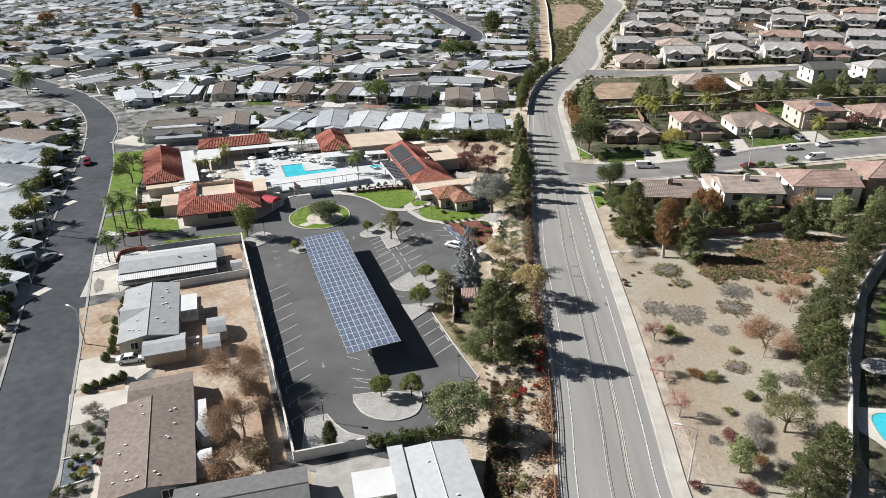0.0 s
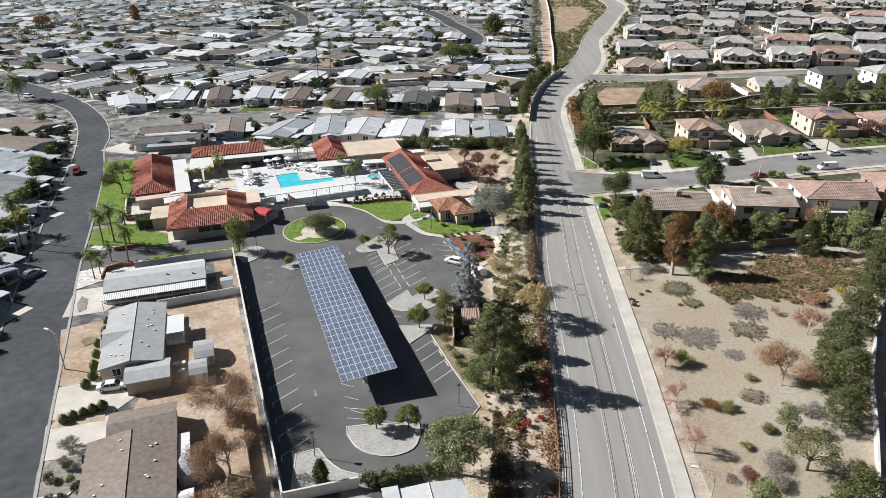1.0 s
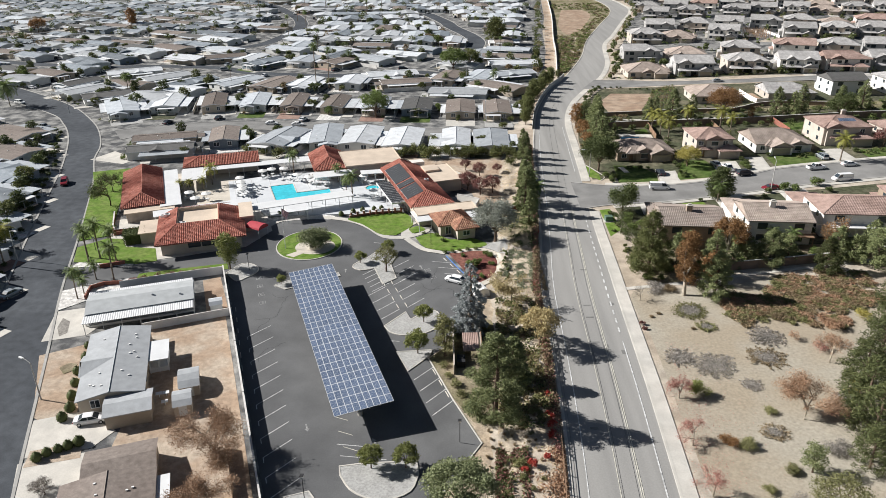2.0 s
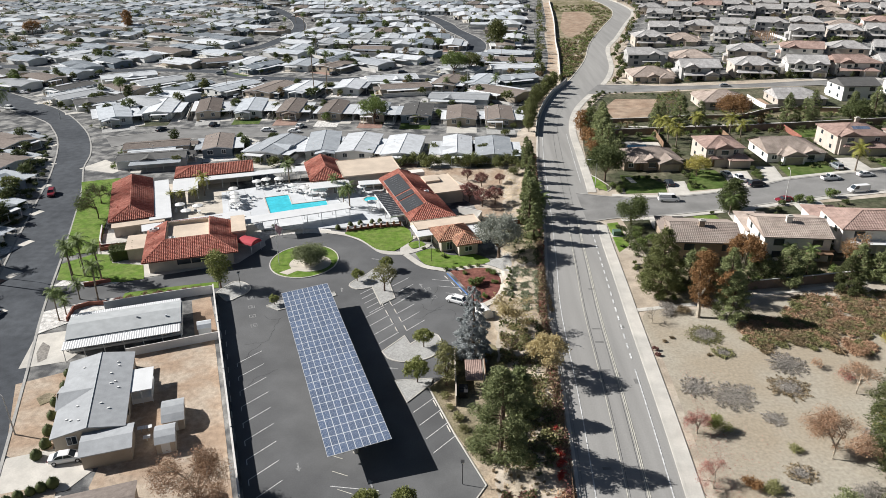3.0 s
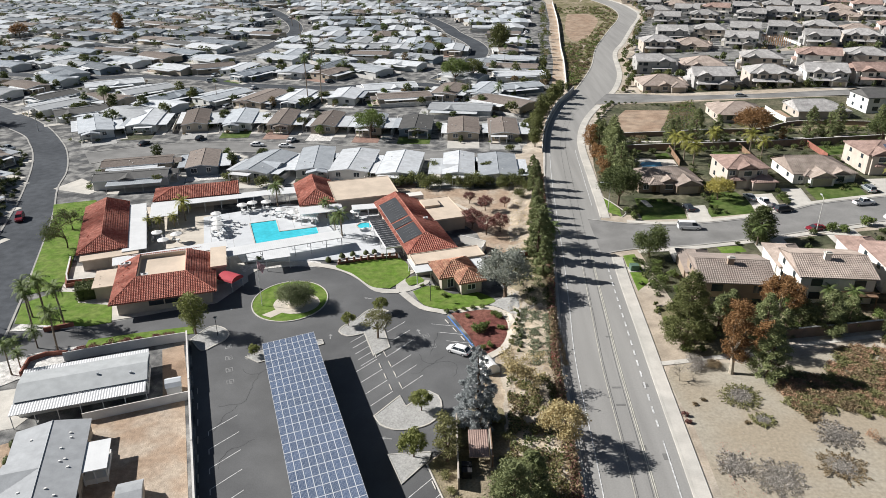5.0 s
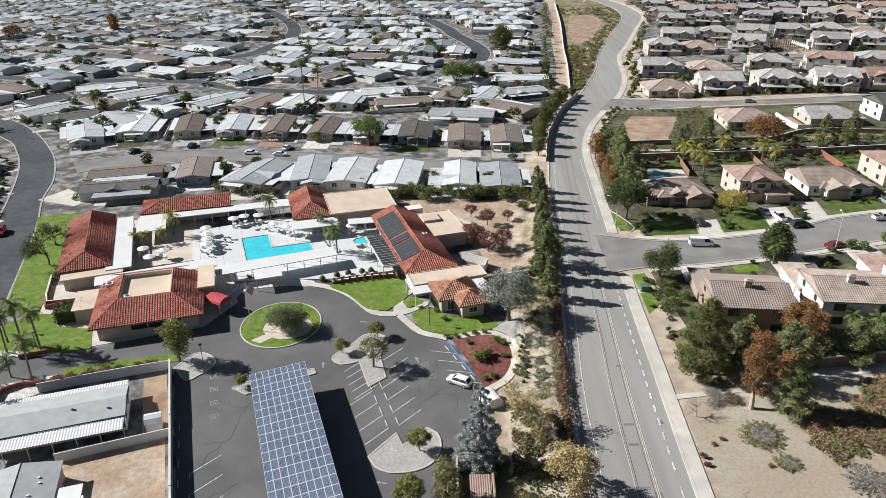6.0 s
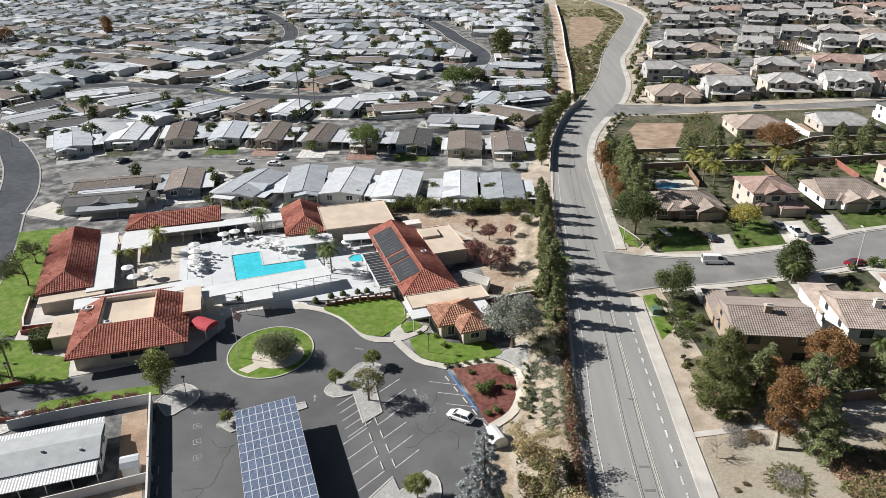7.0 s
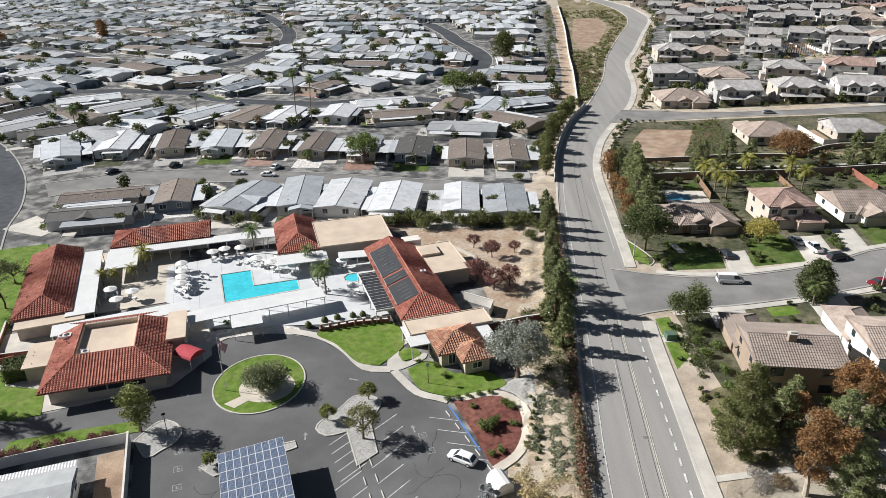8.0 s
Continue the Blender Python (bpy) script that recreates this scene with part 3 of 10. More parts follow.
street("side_street", [(31, 203.5), (41, 200.6), (51.3, 199), (68.7, 201.6), (83.6, 207), (94, 211), (130, 217), (200, 224)], [(31, 183.5), (38.6, 186.3), (52, 187.5), (70, 191), (85, 195), (103, 199), (140, 205), (200, 212)], "asphalt_side", "grey asphalt residential street", up=0.034)
street("upper_street", [(60, 342), (75, 339), (90, 334), (122, 333), (158, 335), (300, 341)], [(52, 324), (62, 325), (78, 325.5), (105, 327), (154, 326.5), (300, 331)], "asphalt_side", "grey asphalt residential street", up=0.034)
street_c("far_park_street", [(-260, 400), (-216, 387), (-187, 381), (-159, 383), (-126, 378), (-103, 364), (-63, 357), (-45, 362), (-20, 364), (-4, 353)], 8, "asphalt_park", "asphalt street among far mobile homes")
street_c("far_park_street", [(-330, 512), (-285, 503), (-249, 496), (-195, 456), (-166, 438), (-128, 388)], 8, "asphalt_park", "asphalt street among far mobile homes")
street_c("far_park_street", [(-30, 600), (-14, 550), (-8, 522), (4, 483), (8, 456), (5, 430), (-4, 398), (-14, 370)], 10, "asphalt_park", "curved asphalt street among far mobile homes")
street_c("far_park_street", [(-190, 700), (-160, 648), (-150, 627), (-129, 581), (-117, 541), (-114.7, 512), (-117, 478), (-126, 446), (-160, 430)], 9, "asphalt_park", "curved asphalt street among far mobile homes")
street_c("tract_street", [(92, 425), (130, 426), (200, 426), (320, 428)], 8, "asphalt_side", "residential street among two-storey houses", True, 0.034)
street_c("tract_street", [(112, 528), (160, 527), (240, 524), (360, 522)], 8, "asphalt_side", "residential street among two-storey houses", True, 0.034)
for edge, sgn in (([(40.2, 201.2), (51.3, 199.4), (68.7, 202.0), (83.6, 207.4), (94, 211.4), (130, 217.4), (200, 224.4)], -1), ([(39.4, 185.8), (52, 187.1), (70, 190.6), (85, 194.6), (103, 198.6), (140, 204.6), (200, 211.6)], 1)):
    e = smooth_line(edge, 3.0)
    p, q = shifted(e, sgn * 0.3), shifted(e, sgn * 1.9)
    structure("pavement", loft(p, q, 0.12, 2) if sgn > 0 else loft(q, p, 0.12, 2), M["concrete"], "pale concrete pavement along the side street", "pavement")
turning = [(2 + 11 * math.cos(a), 352 + 11 * math.sin(a)) for a in np.linspace(0, 6.28, 25)[:-1]]
structure("turning_circle", draped(turning, 0.045), M["asphalt_park"], "asphalt turning circle at a street's end", "road")
# bare strips beyond the park wall
structure("dirt_track", loft(smooth_line([(38, 352), (46, 420), (50, 463), (60, 570), (69, 683)], 8), smooth_line([(43, 347), (50, 415), (54.5, 463), (65, 570), (74, 683)], 8), 0.03), M["sand"], "bare earth track behind the park wall", "ground")
part_wall = ridge_strip(smooth_line([(44, 348), (51, 415), (55, 463), (65.6, 570), (75, 690)], 8), 0.2, 1.9)
structure("boundary_wall", part_wall, M["block"], "pale block wall along an earth track", "wall")
structure("empty_lot", draped([(62.4, 314), (79.8, 311), (67, 278.4), (55.6, 278.6), (55.4, 300)], 0.06, True), M["lot_brown"], "graded bare brown building lot", "ground")
structure("far_field", draped([(78, 622), (97, 620), (97, 566), (84, 520), (67, 478), (64, 520)], 0.08), M["lot_brown"], "mown bare field beside the road", "ground")

PARK = [(-60, 100), (-52, 66), (-14, 62), (8, 64), (12, 100), (15, 180), (19, 225), (21, 256), (25, 288), (33, 322), (38, 352), (46, 420), (52, 500), (60, 570), (70, 700), (60, 800), (-500, 850), (-470, 700), (-330, 420), (-150, 150), (-90, 90)]
structure("park_ground", slab(PARK[3:], -0.3, 0.012), M["yard"], "grey gravel and bare earth between the mobile homes", "ground")

structure("tract_ground", draped([(76, 344), (86, 400), (98, 470), (118, 545), (142, 610), (150, 700), (260, 780), (560, 760), (420, 480), (300, 346)], 0.02), M["yard"], "grey paved and bare ground between tract houses", "ground")
VL = np.array([p for p in RL if 352 < p[1] < 760])
structure("verge", loft(np.array([(np.interp(p[1], (348, 415, 463, 570, 690, 760), (45, 52, 56, 66.6, 76, 82)), p[1]) for p in VL]), shifted(VL, -0.6), 0.05, 3), M["verge"], "scrub-covered verge between the road and a wall", "ground")
# dark sheets: planted soil and house shade in one colour
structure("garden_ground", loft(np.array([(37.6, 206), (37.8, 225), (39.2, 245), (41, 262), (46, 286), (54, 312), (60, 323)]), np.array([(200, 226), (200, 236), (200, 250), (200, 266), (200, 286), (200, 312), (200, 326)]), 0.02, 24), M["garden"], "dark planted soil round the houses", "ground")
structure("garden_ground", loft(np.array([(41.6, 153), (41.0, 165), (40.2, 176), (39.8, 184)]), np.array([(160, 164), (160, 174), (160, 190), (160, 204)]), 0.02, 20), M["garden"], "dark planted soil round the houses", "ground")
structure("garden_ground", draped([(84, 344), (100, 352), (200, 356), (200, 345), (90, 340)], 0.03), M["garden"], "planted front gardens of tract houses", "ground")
structure("bare_bank", slab([(-5, 79.5), (3, 60), (9, 60), (9.5, 90), (9.8, 120), (11, 150), (10, 160), (6, 146), (5, 138), (1.5, 131), (-1, 124.5), (-2.6, 118.6), (-5.4, 115.2), (-0.9, 104), (3.8, 93.5)], -0.1, 0.035), M["slope"], "sandy earth between the lot and the bank", "ground")
structure("garden_path", loft(smooth_line([(-7.3, 219.4), (-2.5, 215.7), (1.4, 211.1), (3.8, 208.3), (5.2, 202.5), (4.5, 199.5)], 1.5), shifted(smooth_line([(-7.3, 219.4), (-2.5, 215.7), (1.4, 211.1), (3.8, 208.3), (5.2, 202.5), (4.5, 199.5)], 1.5), 1.3), 0.1, 1), M["patio"], "curved pale path behind the club", "path")
structure("bare_bank", slab([(-20, 227), (17.5, 227), (14.5, 205), (12, 186), (9, 176), (6, 180), (3, 196), (-6, 210)], -0.1, 0.06), M["sand"], "bare reddish-tan earth behind the club", "ground")
structure("planted_slope", draped([(92, 276), (96, 285), (140, 286), (200, 290), (200, 278)], 0.05), M["verge"], "bare planted slope behind a wall", "ground")

# ---- car park ----
LOT = [(-50, 146.5), (-21.9, 73.5), (-12.6, 76.9), (-3.8, 79.7), (3.6, 93.5), (-0.9, 104), (-5.2, 115.2), (-4.6, 117.7), (-2.5, 119), (-1.2, 124), (1.5, 130), (3.6, 138), (1.7, 145.5), (-1.3, 152.5), (-3.6, 156.7), (-7.8, 158.1), (-10.2, 160.3), (-13.5, 165.1), (-18.5, 165.8), (-23.4, 171.9), (-28.2, 175.6), (-35, 177.5), (-41.4, 177.4), (-45.9, 174.5), (-48, 169), (-47, 166), (-50.3, 161.8), (-64.7, 154), (-73.4, 151.4), (-86, 148.5), (-82.2, 138.6), (-76, 141.8), (-69.5, 144.7), (-61.5, 147.4), (-52.4, 150)]
car_park = structure("car_park", slab(LOT, -0.1, 0.045), M["asphalt_new"], "dark sealed asphalt car park with white stall lines", "car park")

C20 = radians(20.5)
EU, EV = np.array([math.cos(C20), math.sin(C20)]), np.array([-math.sin(C20), math.cos(C20)])


def stripe(parent, name, p, q, width, mat, up=0.05):
    p, q = np.array(p, float), np.array(q, float)
    u = (q - p) / np.linalg.norm(q - p)
    n = np.array([-u[1], u[0]]) * width / 2
    return part(name, MB().prism([tuple(p - n), tuple(q - n), tuple(q + n), tuple(p + n)], up - 0.004, up + 0.004), mat, parent)


stop_mesh = MB().add([(-0.8, -0.08, 0), (0.8, -0.08, 0), (0.8, 0.08, 0), (-0.8, 0.08, 0), (-0.78, -0.05, 0.12), (0.78, -0.05, 0.12), (0.78, 0.05, 0.12), (-0.78, 0.05, 0.12)], [(4, 5, 6, 7), (0, 1, 5, 4), (1, 2, 6, 5), (2, 3, 7, 6), (3, 0, 4, 7)]).mesh("wheel_stop")
stop_mesh.materials.append(M["concrete"])


def wheel_stop(p, deg):
    ob = new("wheel_stop", stop_mesh)
    ob.matrix_basis = pose(p[0], p[1], 0.049, 0, 0, deg)
    tagged(ob, "pale concrete wheel stop on dark asphalt", "wheel stop", "wheel stops of the car park")


# stalls along the west wall, under the canopy, in the middle rows and at the south-east edge
SK = np.array([3.25, 4.0])
for k in range(11):
    p = np.array([-38.5, 121.6]) + np.array([1.39, -3.96]) * k
    stripe(car_park, "stall_line", p, p + SK, 0.11, M["white_line"])
    stripe(car_park, "stall_line", p, p + np.array([0.37, -1.05]), 0.11, M["white_line"])
for k in range(8):
    wheel_stop(np.array([-43.6, 131.5]) + np.array([1.39, -3.96]) * k, -70.7)
for k in range(13):
    p = np.array([-31.6, 133.2]) + np.array([1.27, -3.4]) * k
    stripe(car_park, "faded_line", p, p + np.array([2.3, -0.9]), 0.10, M["yellow_line"])
MID0, MID1 = np.array([-14.6, 142.0]), np.array([-10.4, 131.2])
md = (MID1 - MID0) / np.linalg.norm(MID1 - MID0)
mn = np.array([-md[1], md[0]])
for k in range(4):
    c = MID0 + md * (0.4 + 3.3 * k)
    for s in (1, -1):
        p = c + mn * 0.75 * s
        stripe(car_park, "stall_line", p, p + SK * 0.98 * s, 0.11, M["white_line"])
        wheel_stop(c + mn * 0.85 * s - md * 1.1, math.degrees(math.atan2(md[1], md[0])))
for k in range(5):
    p = np.array([-17.6, 150.4]) + md * (2.0 * k)
    stripe(car_park, "stall_line", p, p - SK * 0.95, 0.11, M["white_line"])
for k in range(3):
    p = np.array([-14.4, 150.2]) + md * (3.2 * k)
    stripe(car_park, "stall_line", p, p + SK * 0.95, 0.11, M["white_line"])
for k in range(4):
    p = np.array([-4.2, 112.6]) + np.array([1.15, -3.05]) * k
    stripe(car_park, "stall_line", p, p - SK * 0.95, 0.11, M["white_line"])
    if k < 3:
        wheel_stop(p + np.array([0.2, -1.5]), -69)
for k in range(5):
    p = np.array([-2.6, 155.4]) + np.array([0.46, -0.888]) * (3.3 * k)
    wheel_stop(p + np.array([-0.7, -1.3]), -63)
    if k:
        stripe(car_park, "stall_line", p + np.array([-0.4, 0]), p + np.array([-5.2, 0.8]), 0.11, M["white_line"])
for k in range(2):
    p = np.array([-16.5, 90.5]) + EV * 2.6 * k
    stripe(car_park, "stall_line", p, p + EU * 6.0 - EV * 3, 0.11, M["white_line"])
stripe(car_park, "blue_line", (-3.2, 156.2), (1.6, 145.8), 0.28, M["blue_line"])


def arrow(x, y, deg):
    m = pose(x, y, 0.052, 0, 0, deg)
    mb = MB().box(-0.12, 0.12, -0.9, 0.2, -0.003, 0.003).prism([(-0.4, 0.2), (0.4, 0.2), (0, 0.9)], -0.003, 0.003)
    part("arrow_marking", mb, M["faded_line"], car_park, "", m)


for x, y, d in ((-24.7, 148.5, 10), (-38.2, 141.5, 190), (-11.5, 120.6, 80), (-46.5, 158.2, -80), (-19.5, 163, 75), (-12, 93.5, 25), (-22.5, 96.5, 200), (-8.5, 150.5, 20)):
    arrow(x, y, d)
badge = MB()
for x0, x1, y0, y1 in ((-0.6, 0.6, -0.6, -0.5), (-0.6, 0.6, 0.5, 0.6), (-0.6, -0.5, -0.5, 0.5), (0.5, 0.6, -0.5, 0.5), (-0.1, 0.25, -0.3, -0.2), (-0.15, -0.05, -0.2, 0.35), (-0.05, 0.3, 0.0, 0.1)):
    badge.box(x0, x1, y0, y1, -0.003, 0.003)
badge_mesh = badge.mesh("stall_badge")
for x, y in ((-42.6, 144.8), (-41.4, 141.2), (-40.2, 137.6), (-39, 134.2), (-7.0, 149.0), (-5.6, 145.6)):
    part("stall_badge", badge_mesh, M["faded_line"], car_park, "", pose(x, y, 0.052, 0, 0, 20))
structure("kerb", ridge_strip([(-12.6, 77.2), (-3.8, 79.7), (3.6, 93.5), (-0.9, 104), (-5.2, 115.2)], 0.2, 0.16), M["concrete"], "pale concrete kerb at the edge of the car park", "kerb")
structure("planted_bed", slab([(-5.0, 115.2), (-0.7, 104.2), (2.4, 98.2), (7.6, 97.6), (9.3, 118), (6, 128), (2, 130), (-1, 124.5), (-2.4, 118.6)], -0.1, 0.06), M["verge"], "planted soil between the car park and the bank", "ground")
# cracks wander over the asphalt
rng = random.Random(5)
for x, y, a, n in ((-38, 138, -70, 16), (-36, 128, -60, 10), (-31, 120, -110, 9), (-8, 143, -75, 14), (-5, 150, -100, 8), (-34.5, 137, -80, 14), (-9, 137, -20, 9)):
    pts = [(x, y)]
    for k in range(n):
        a += rng.uniform(-38, 38)
        x, y = x + 0.9 * math.cos(radians(a)), y + 0.9 * math.sin(radians(a))
        pts.append((x, y))
    ln = np.array(pts)
    mb = loft(shifted(ln, -0.025), shifted(ln, 0.025), 0.055, 1)
    mb.v = [(p[0], p[1], 0.053) for p in mb.v]
    part("tar_crack", mb, M["crack"], car_park)


def island(name, ring, fill, label, kerb_w=0.22):
    ring = [tuple(p) for p in ring]
    ob = tagged(thing(name, Matrix(), label, "planter island", "", "structure"))
    part("bed", slab(ring, 0.0, 0.14), fill, ob)
    part("kerb", ridge_strip(ring, kerb_w, 0.19, 0.0, True), M["concrete"], ob, "pale concrete kerb")
    return ob


def rounded(ring, step=0.8):
    return [tuple(p) for p in smooth_line([*ring, ring[0]], step)[:-1]]


island("planter_island", [(-16.3, 88.3), (-13.2, 88.9), (-5.6, 89.6), *[tuple(p) for p in smooth_line([(-5.2, 87), (-6.1, 83.8), (-9.0, 82.2), (-11.8, 82.5), (-14.2, 84.0), (-15.9, 86.6)], 1)]], M["gravel"], "half-round gravel island with two young trees")
island("planter_island", [(-13.9, 125.6), (-10.3, 130.9), (-9.1, 128.1), *[tuple(p) for p in smooth_line([(-5.7, 132.2), (-4.2, 131.0), (-3.5, 128.2), (-4.5, 124.8), (-7.1, 122.9), (-10.6, 122.5), (-12.7, 123.6)], 1)]], M["gravel"], "gravel island with one young tree")
island("planter_island", [(-10.9, 117.0), (-8.4, 111.2), (-5.0, 116.0), (-4.6, 117.7)], M["gravel"], "wedge-shaped gravel bed at the edge of the car park")
island("planter_island", [*[tuple(p) for p in smooth_line([(-18.5, 149.6), (-21.5, 148.6), (-23.4, 150.2), (-22.8, 152.2), (-20.6, 155), (-18.8, 158.2), (-16.2, 158.6), (-14.2, 156.8), (-14.8, 153.8)], 1)], (-15.2, 151.5), (-13.4, 145.0), (-15.9, 142.2)], M["gravel"], "teardrop gravel island with three small trees")
island("planter_island", rounded([(-50.2, 147.0), (-48.2, 151.4), (-46, 151.4), (-43.9, 149.4), (-43.9, 147.0), (-45.4, 144.8), (-47.0, 143.4)]), M["gravel"], "gravel corner bed with a tree")
island("planter_island", [(-22.6, 82.4), (-19.6, 83.5), *[tuple(p) for p in smooth_line([(-17.9, 81.2), (-15.8, 79.3), (-12.5, 78.3)], 1)], (-12.6, 77.2), (-21.6, 74.2)], M["gravel"], "gravel corner bed with one clipped cypress")
island("planter_island", [(-38.5, 141.5), (-36.0, 143.5), (-26.0, 147.3), (-25.4, 146.0), (-35.8, 139.8)], M["gravel"], "narrow gravel strip under the far end of the solar canopy")
circle = [(-35.2 + 7.5 * math.cos(a), 161.8 + 8.3 * math.sin(a)) for a in np.linspace(0, 2 * math.pi, 41)[:-1]]
island("round_island", circle, M["lawn"], "round grass island with paved middle and one tree")
inner = [(-33.6 + 4.6 * math.cos(a), 160.6 + 4.2 * math.sin(a)) for a in np.linspace(0, 2 * math.pi, 31)[:-1]]
structure("island_paving", slab(inner, 0.1, 0.17), M["patio"], "pale paved ring round the island tree", "paving")
structure("island_path", MB().prism([(-39.4, 155.9), (-37.4, 154.9), (-35.4, 157.2), (-37.0, 158.2)], 0.1, 0.166), M["patio"], "pale paved path across the round island", "paving")
structure("tree_ring", ridge_strip([(-33.4 + 1.5 * math.cos(a), 160 + 1.5 * math.sin(a)) for a in np.linspace(0, 6.283, 21)[:-1]], 0.3, 0.75, 0.1, True), M["patio"], "low round masonry planter wall", "planter")

# footpaths and lawns round the club
FRONT = [(-13.5, 165.1), (-18.5, 165.8), (-23.4, 171.9), (-28.2, 175.6), (-35, 177.5), (-41.4, 177.4), (-45.9, 174.5), (-48, 169)]
fp = smooth_line(FRONT, 1.5)
structure("footpath", loft(fp, shifted(fp, 1.7), 0.14, 2), M["concrete"], "curved light concrete footpath", "pavement")
fp2 = smooth_line([(3.6, 138), (1.7, 145.5), (-1.3, 152.5), (-3.6, 156.7), (-7.8, 158.1), (-10.2, 160.3), (-13.5, 165.1)], 1.5)
seg = np.array([p for p in fp2 if p[1] > 156.5])
structure("footpath", loft(seg, shifted(seg, 1.5), 0.14, 2), M["concrete"], "curved light concrete footpath", "pavement")
structure("lawn", slab(rounded([(-15.6, 167.2), (-19.4, 167.9), (-24.2, 173.6), (-28.5, 177.4), (-22, 180.5), (-14.8, 181.5), (-11.8, 174.6), (-13.6, 170)]), -0.1, 0.15), M["lawn"], "bright mown lawn in front of the club", "lawn")
structure("lawn", slab(rounded([(-11.6, 168.4), (-12.6, 171.2), (-10.2, 172.8), (-8.6, 170.4)]), -0.1, 0.15), M["lawn"], "small triangle of mown lawn", "lawn")
structure("lawn", slab(rounded([(-10.6, 166.0), (-8.8, 161.6), (-6.6, 159.6), (-2, 158.6), (3.6, 160.2), (6.2, 162.5), (2, 166), (-2.5, 165.0), (-6.8, 168.6)]), -0.1, 0.15), M["lawn"], "bright mown lawn beside the car park", "lawn")
structure("footpath", slab(rounded([(-14.2, 165.6), (-11.6, 166.0), (-7.6, 169.6), (-8.0, 171.2), (-11.0, 168.2), (-12.6, 172), (-10.8, 175), (-12.6, 175.4), (-14.2, 171)]), 0.0, 0.12), M["concrete"], "forked light concrete footpath between lawns", "pavement")
structure("flower_bed", slab(rounded([(-2.6, 157.2), (2.2, 158.8), (5.4, 158.8), (7.8, 155.4), (8.2, 150.7), (6.6, 145.9), (3.6, 142.4), (0.6, 149.8)]), -0.1, 0.12), M["mulch"], "planting bed of dark red bark mulch", "flower bed")
ring = smooth_line([(-1.5, 158.6), (2.2, 160.0), (6.2, 159.9), (9.2, 155.8), (9.6, 150.5), (7.8, 144.8), (4.2, 141.2)], 1.5)
structure("footpath", loft(ring, shifted(ring, 1.5), 0.16, 2), M["patio"], "curved tan footpath round a planting bed", "pavement")
structure("lawn", slab([(-86.2, 152.0), (-89.2, 159.6), (-84.6, 164.8), (-80.7, 164.6), (-78.0, 160.2), (-70.6, 159.3), (-67.7, 152.8), (-72.1, 151.2), (-78.9, 151.4)], -0.1, 0.15), M["lawn"], "mown lawn with palms beside the club", "lawn")
structure("lawn", slab([(-90.6, 163.4), (-94.8, 173.6), (-106.6, 203.8), (-111.6, 213.6), (-101.6, 217.2), (-99.0, 212.5), (-101.0, 211), (-93.3, 193), (-89.7, 181.5), (-85.7, 171.3), (-84.8, 166.4)], -0.1, 0.15), M["lawn"], "long mown lawn between the street and the club", "lawn")
structure("lawn", slab([(-69, 146.4), (-61, 149.0), (-51.5, 151.6), (-50.4, 149.0), (-60, 146.2), (-68.5, 143.4)], -0.1, 0.16), M["lawn"], "narrow mown lawn along the drive", "lawn")
structure("hedge_bed", slab([(-82, 138.4), (-77, 141.8), (-69, 144.8), (-68, 141), (-72.5, 137), (-78.5, 130.5)], -0.1, 0.12), M["rock"], "bed of white river rock under palms", "rock bed")
structure("rock_bed", slab([(-85.6, 149.2), (-84.6, 153.2), (-72, 151.6), (-72.5, 150.6)], -0.1, 0.12), M["rock"], "strip of white river rock beside the drive", "rock bed")
structure("rock_bed", slab(rounded([(-50.0, 176.9), (-48.2, 174.3), (-45.2, 175.4), (-41.6, 176.5), (-36.5, 177.3), (-32.8, 177.0), (-32.4, 179.4), (-38.0, 180.2), (-43.0, 179.2), (-47.0, 178.4)]), -0.1, 0.12), M["rock"], "bed of river rock with shrubs at the club front", "rock bed")
structure("club_forecourt", slab([(-70, 152.6), (-49.8, 160.6), (-46, 170), (-50, 181), (-60, 186), (-88, 176), (-84, 165)], -0.1, 0.1), M["concrete"], "concrete walkway round the club house", "pavement")

# ---- pool court ----
POOL = [(-54.4, 201.0), (-48.2, 203.4), (-45.6, 196.2), (-37.0, 199.2), (-35.4, 194.4), (-49.6, 188.6)]
SPA = [(-25.0 + 2.2 * math.cos(a), 200.0 + 2.2 * math.sin(a)) for a in np.linspace(0, 2 * math.pi, 9)[:-1]]
DECK = [(-62, 189), (-67.5, 205), (-48, 214.5), (-20.5, 207), (-14.5, 185), (-28, 180.5), (-50, 179), (-53, 184)]
structure("pool_deck", slab(DECK, -0.1, 0.2, (POOL, SPA)), M["deck"], "bright white concrete pool deck", "pool deck")
for nm, ring, lab in (("swimming_pool", POOL, "turquoise L-shaped swimming pool with pale coping"), ("spa_pool", SPA, "small octagonal turquoise spa pool")):
    pool = thing(nm, Matrix(), lab, "pool", "", "structure")
    part("water", slab(ring, 0.0, 0.12), M["water"], pool)
    part("coping", ridge_strip(ring, 0.4, 0.24, 0.1, True), M["concrete"], pool)
structure("patio", slab([(-77, 183), (-88, 211.5), (-68, 214.5), (-59.8, 189.6)], -0.1, 0.17), M["patio"], "tan concrete patio inside the club court", "patio")


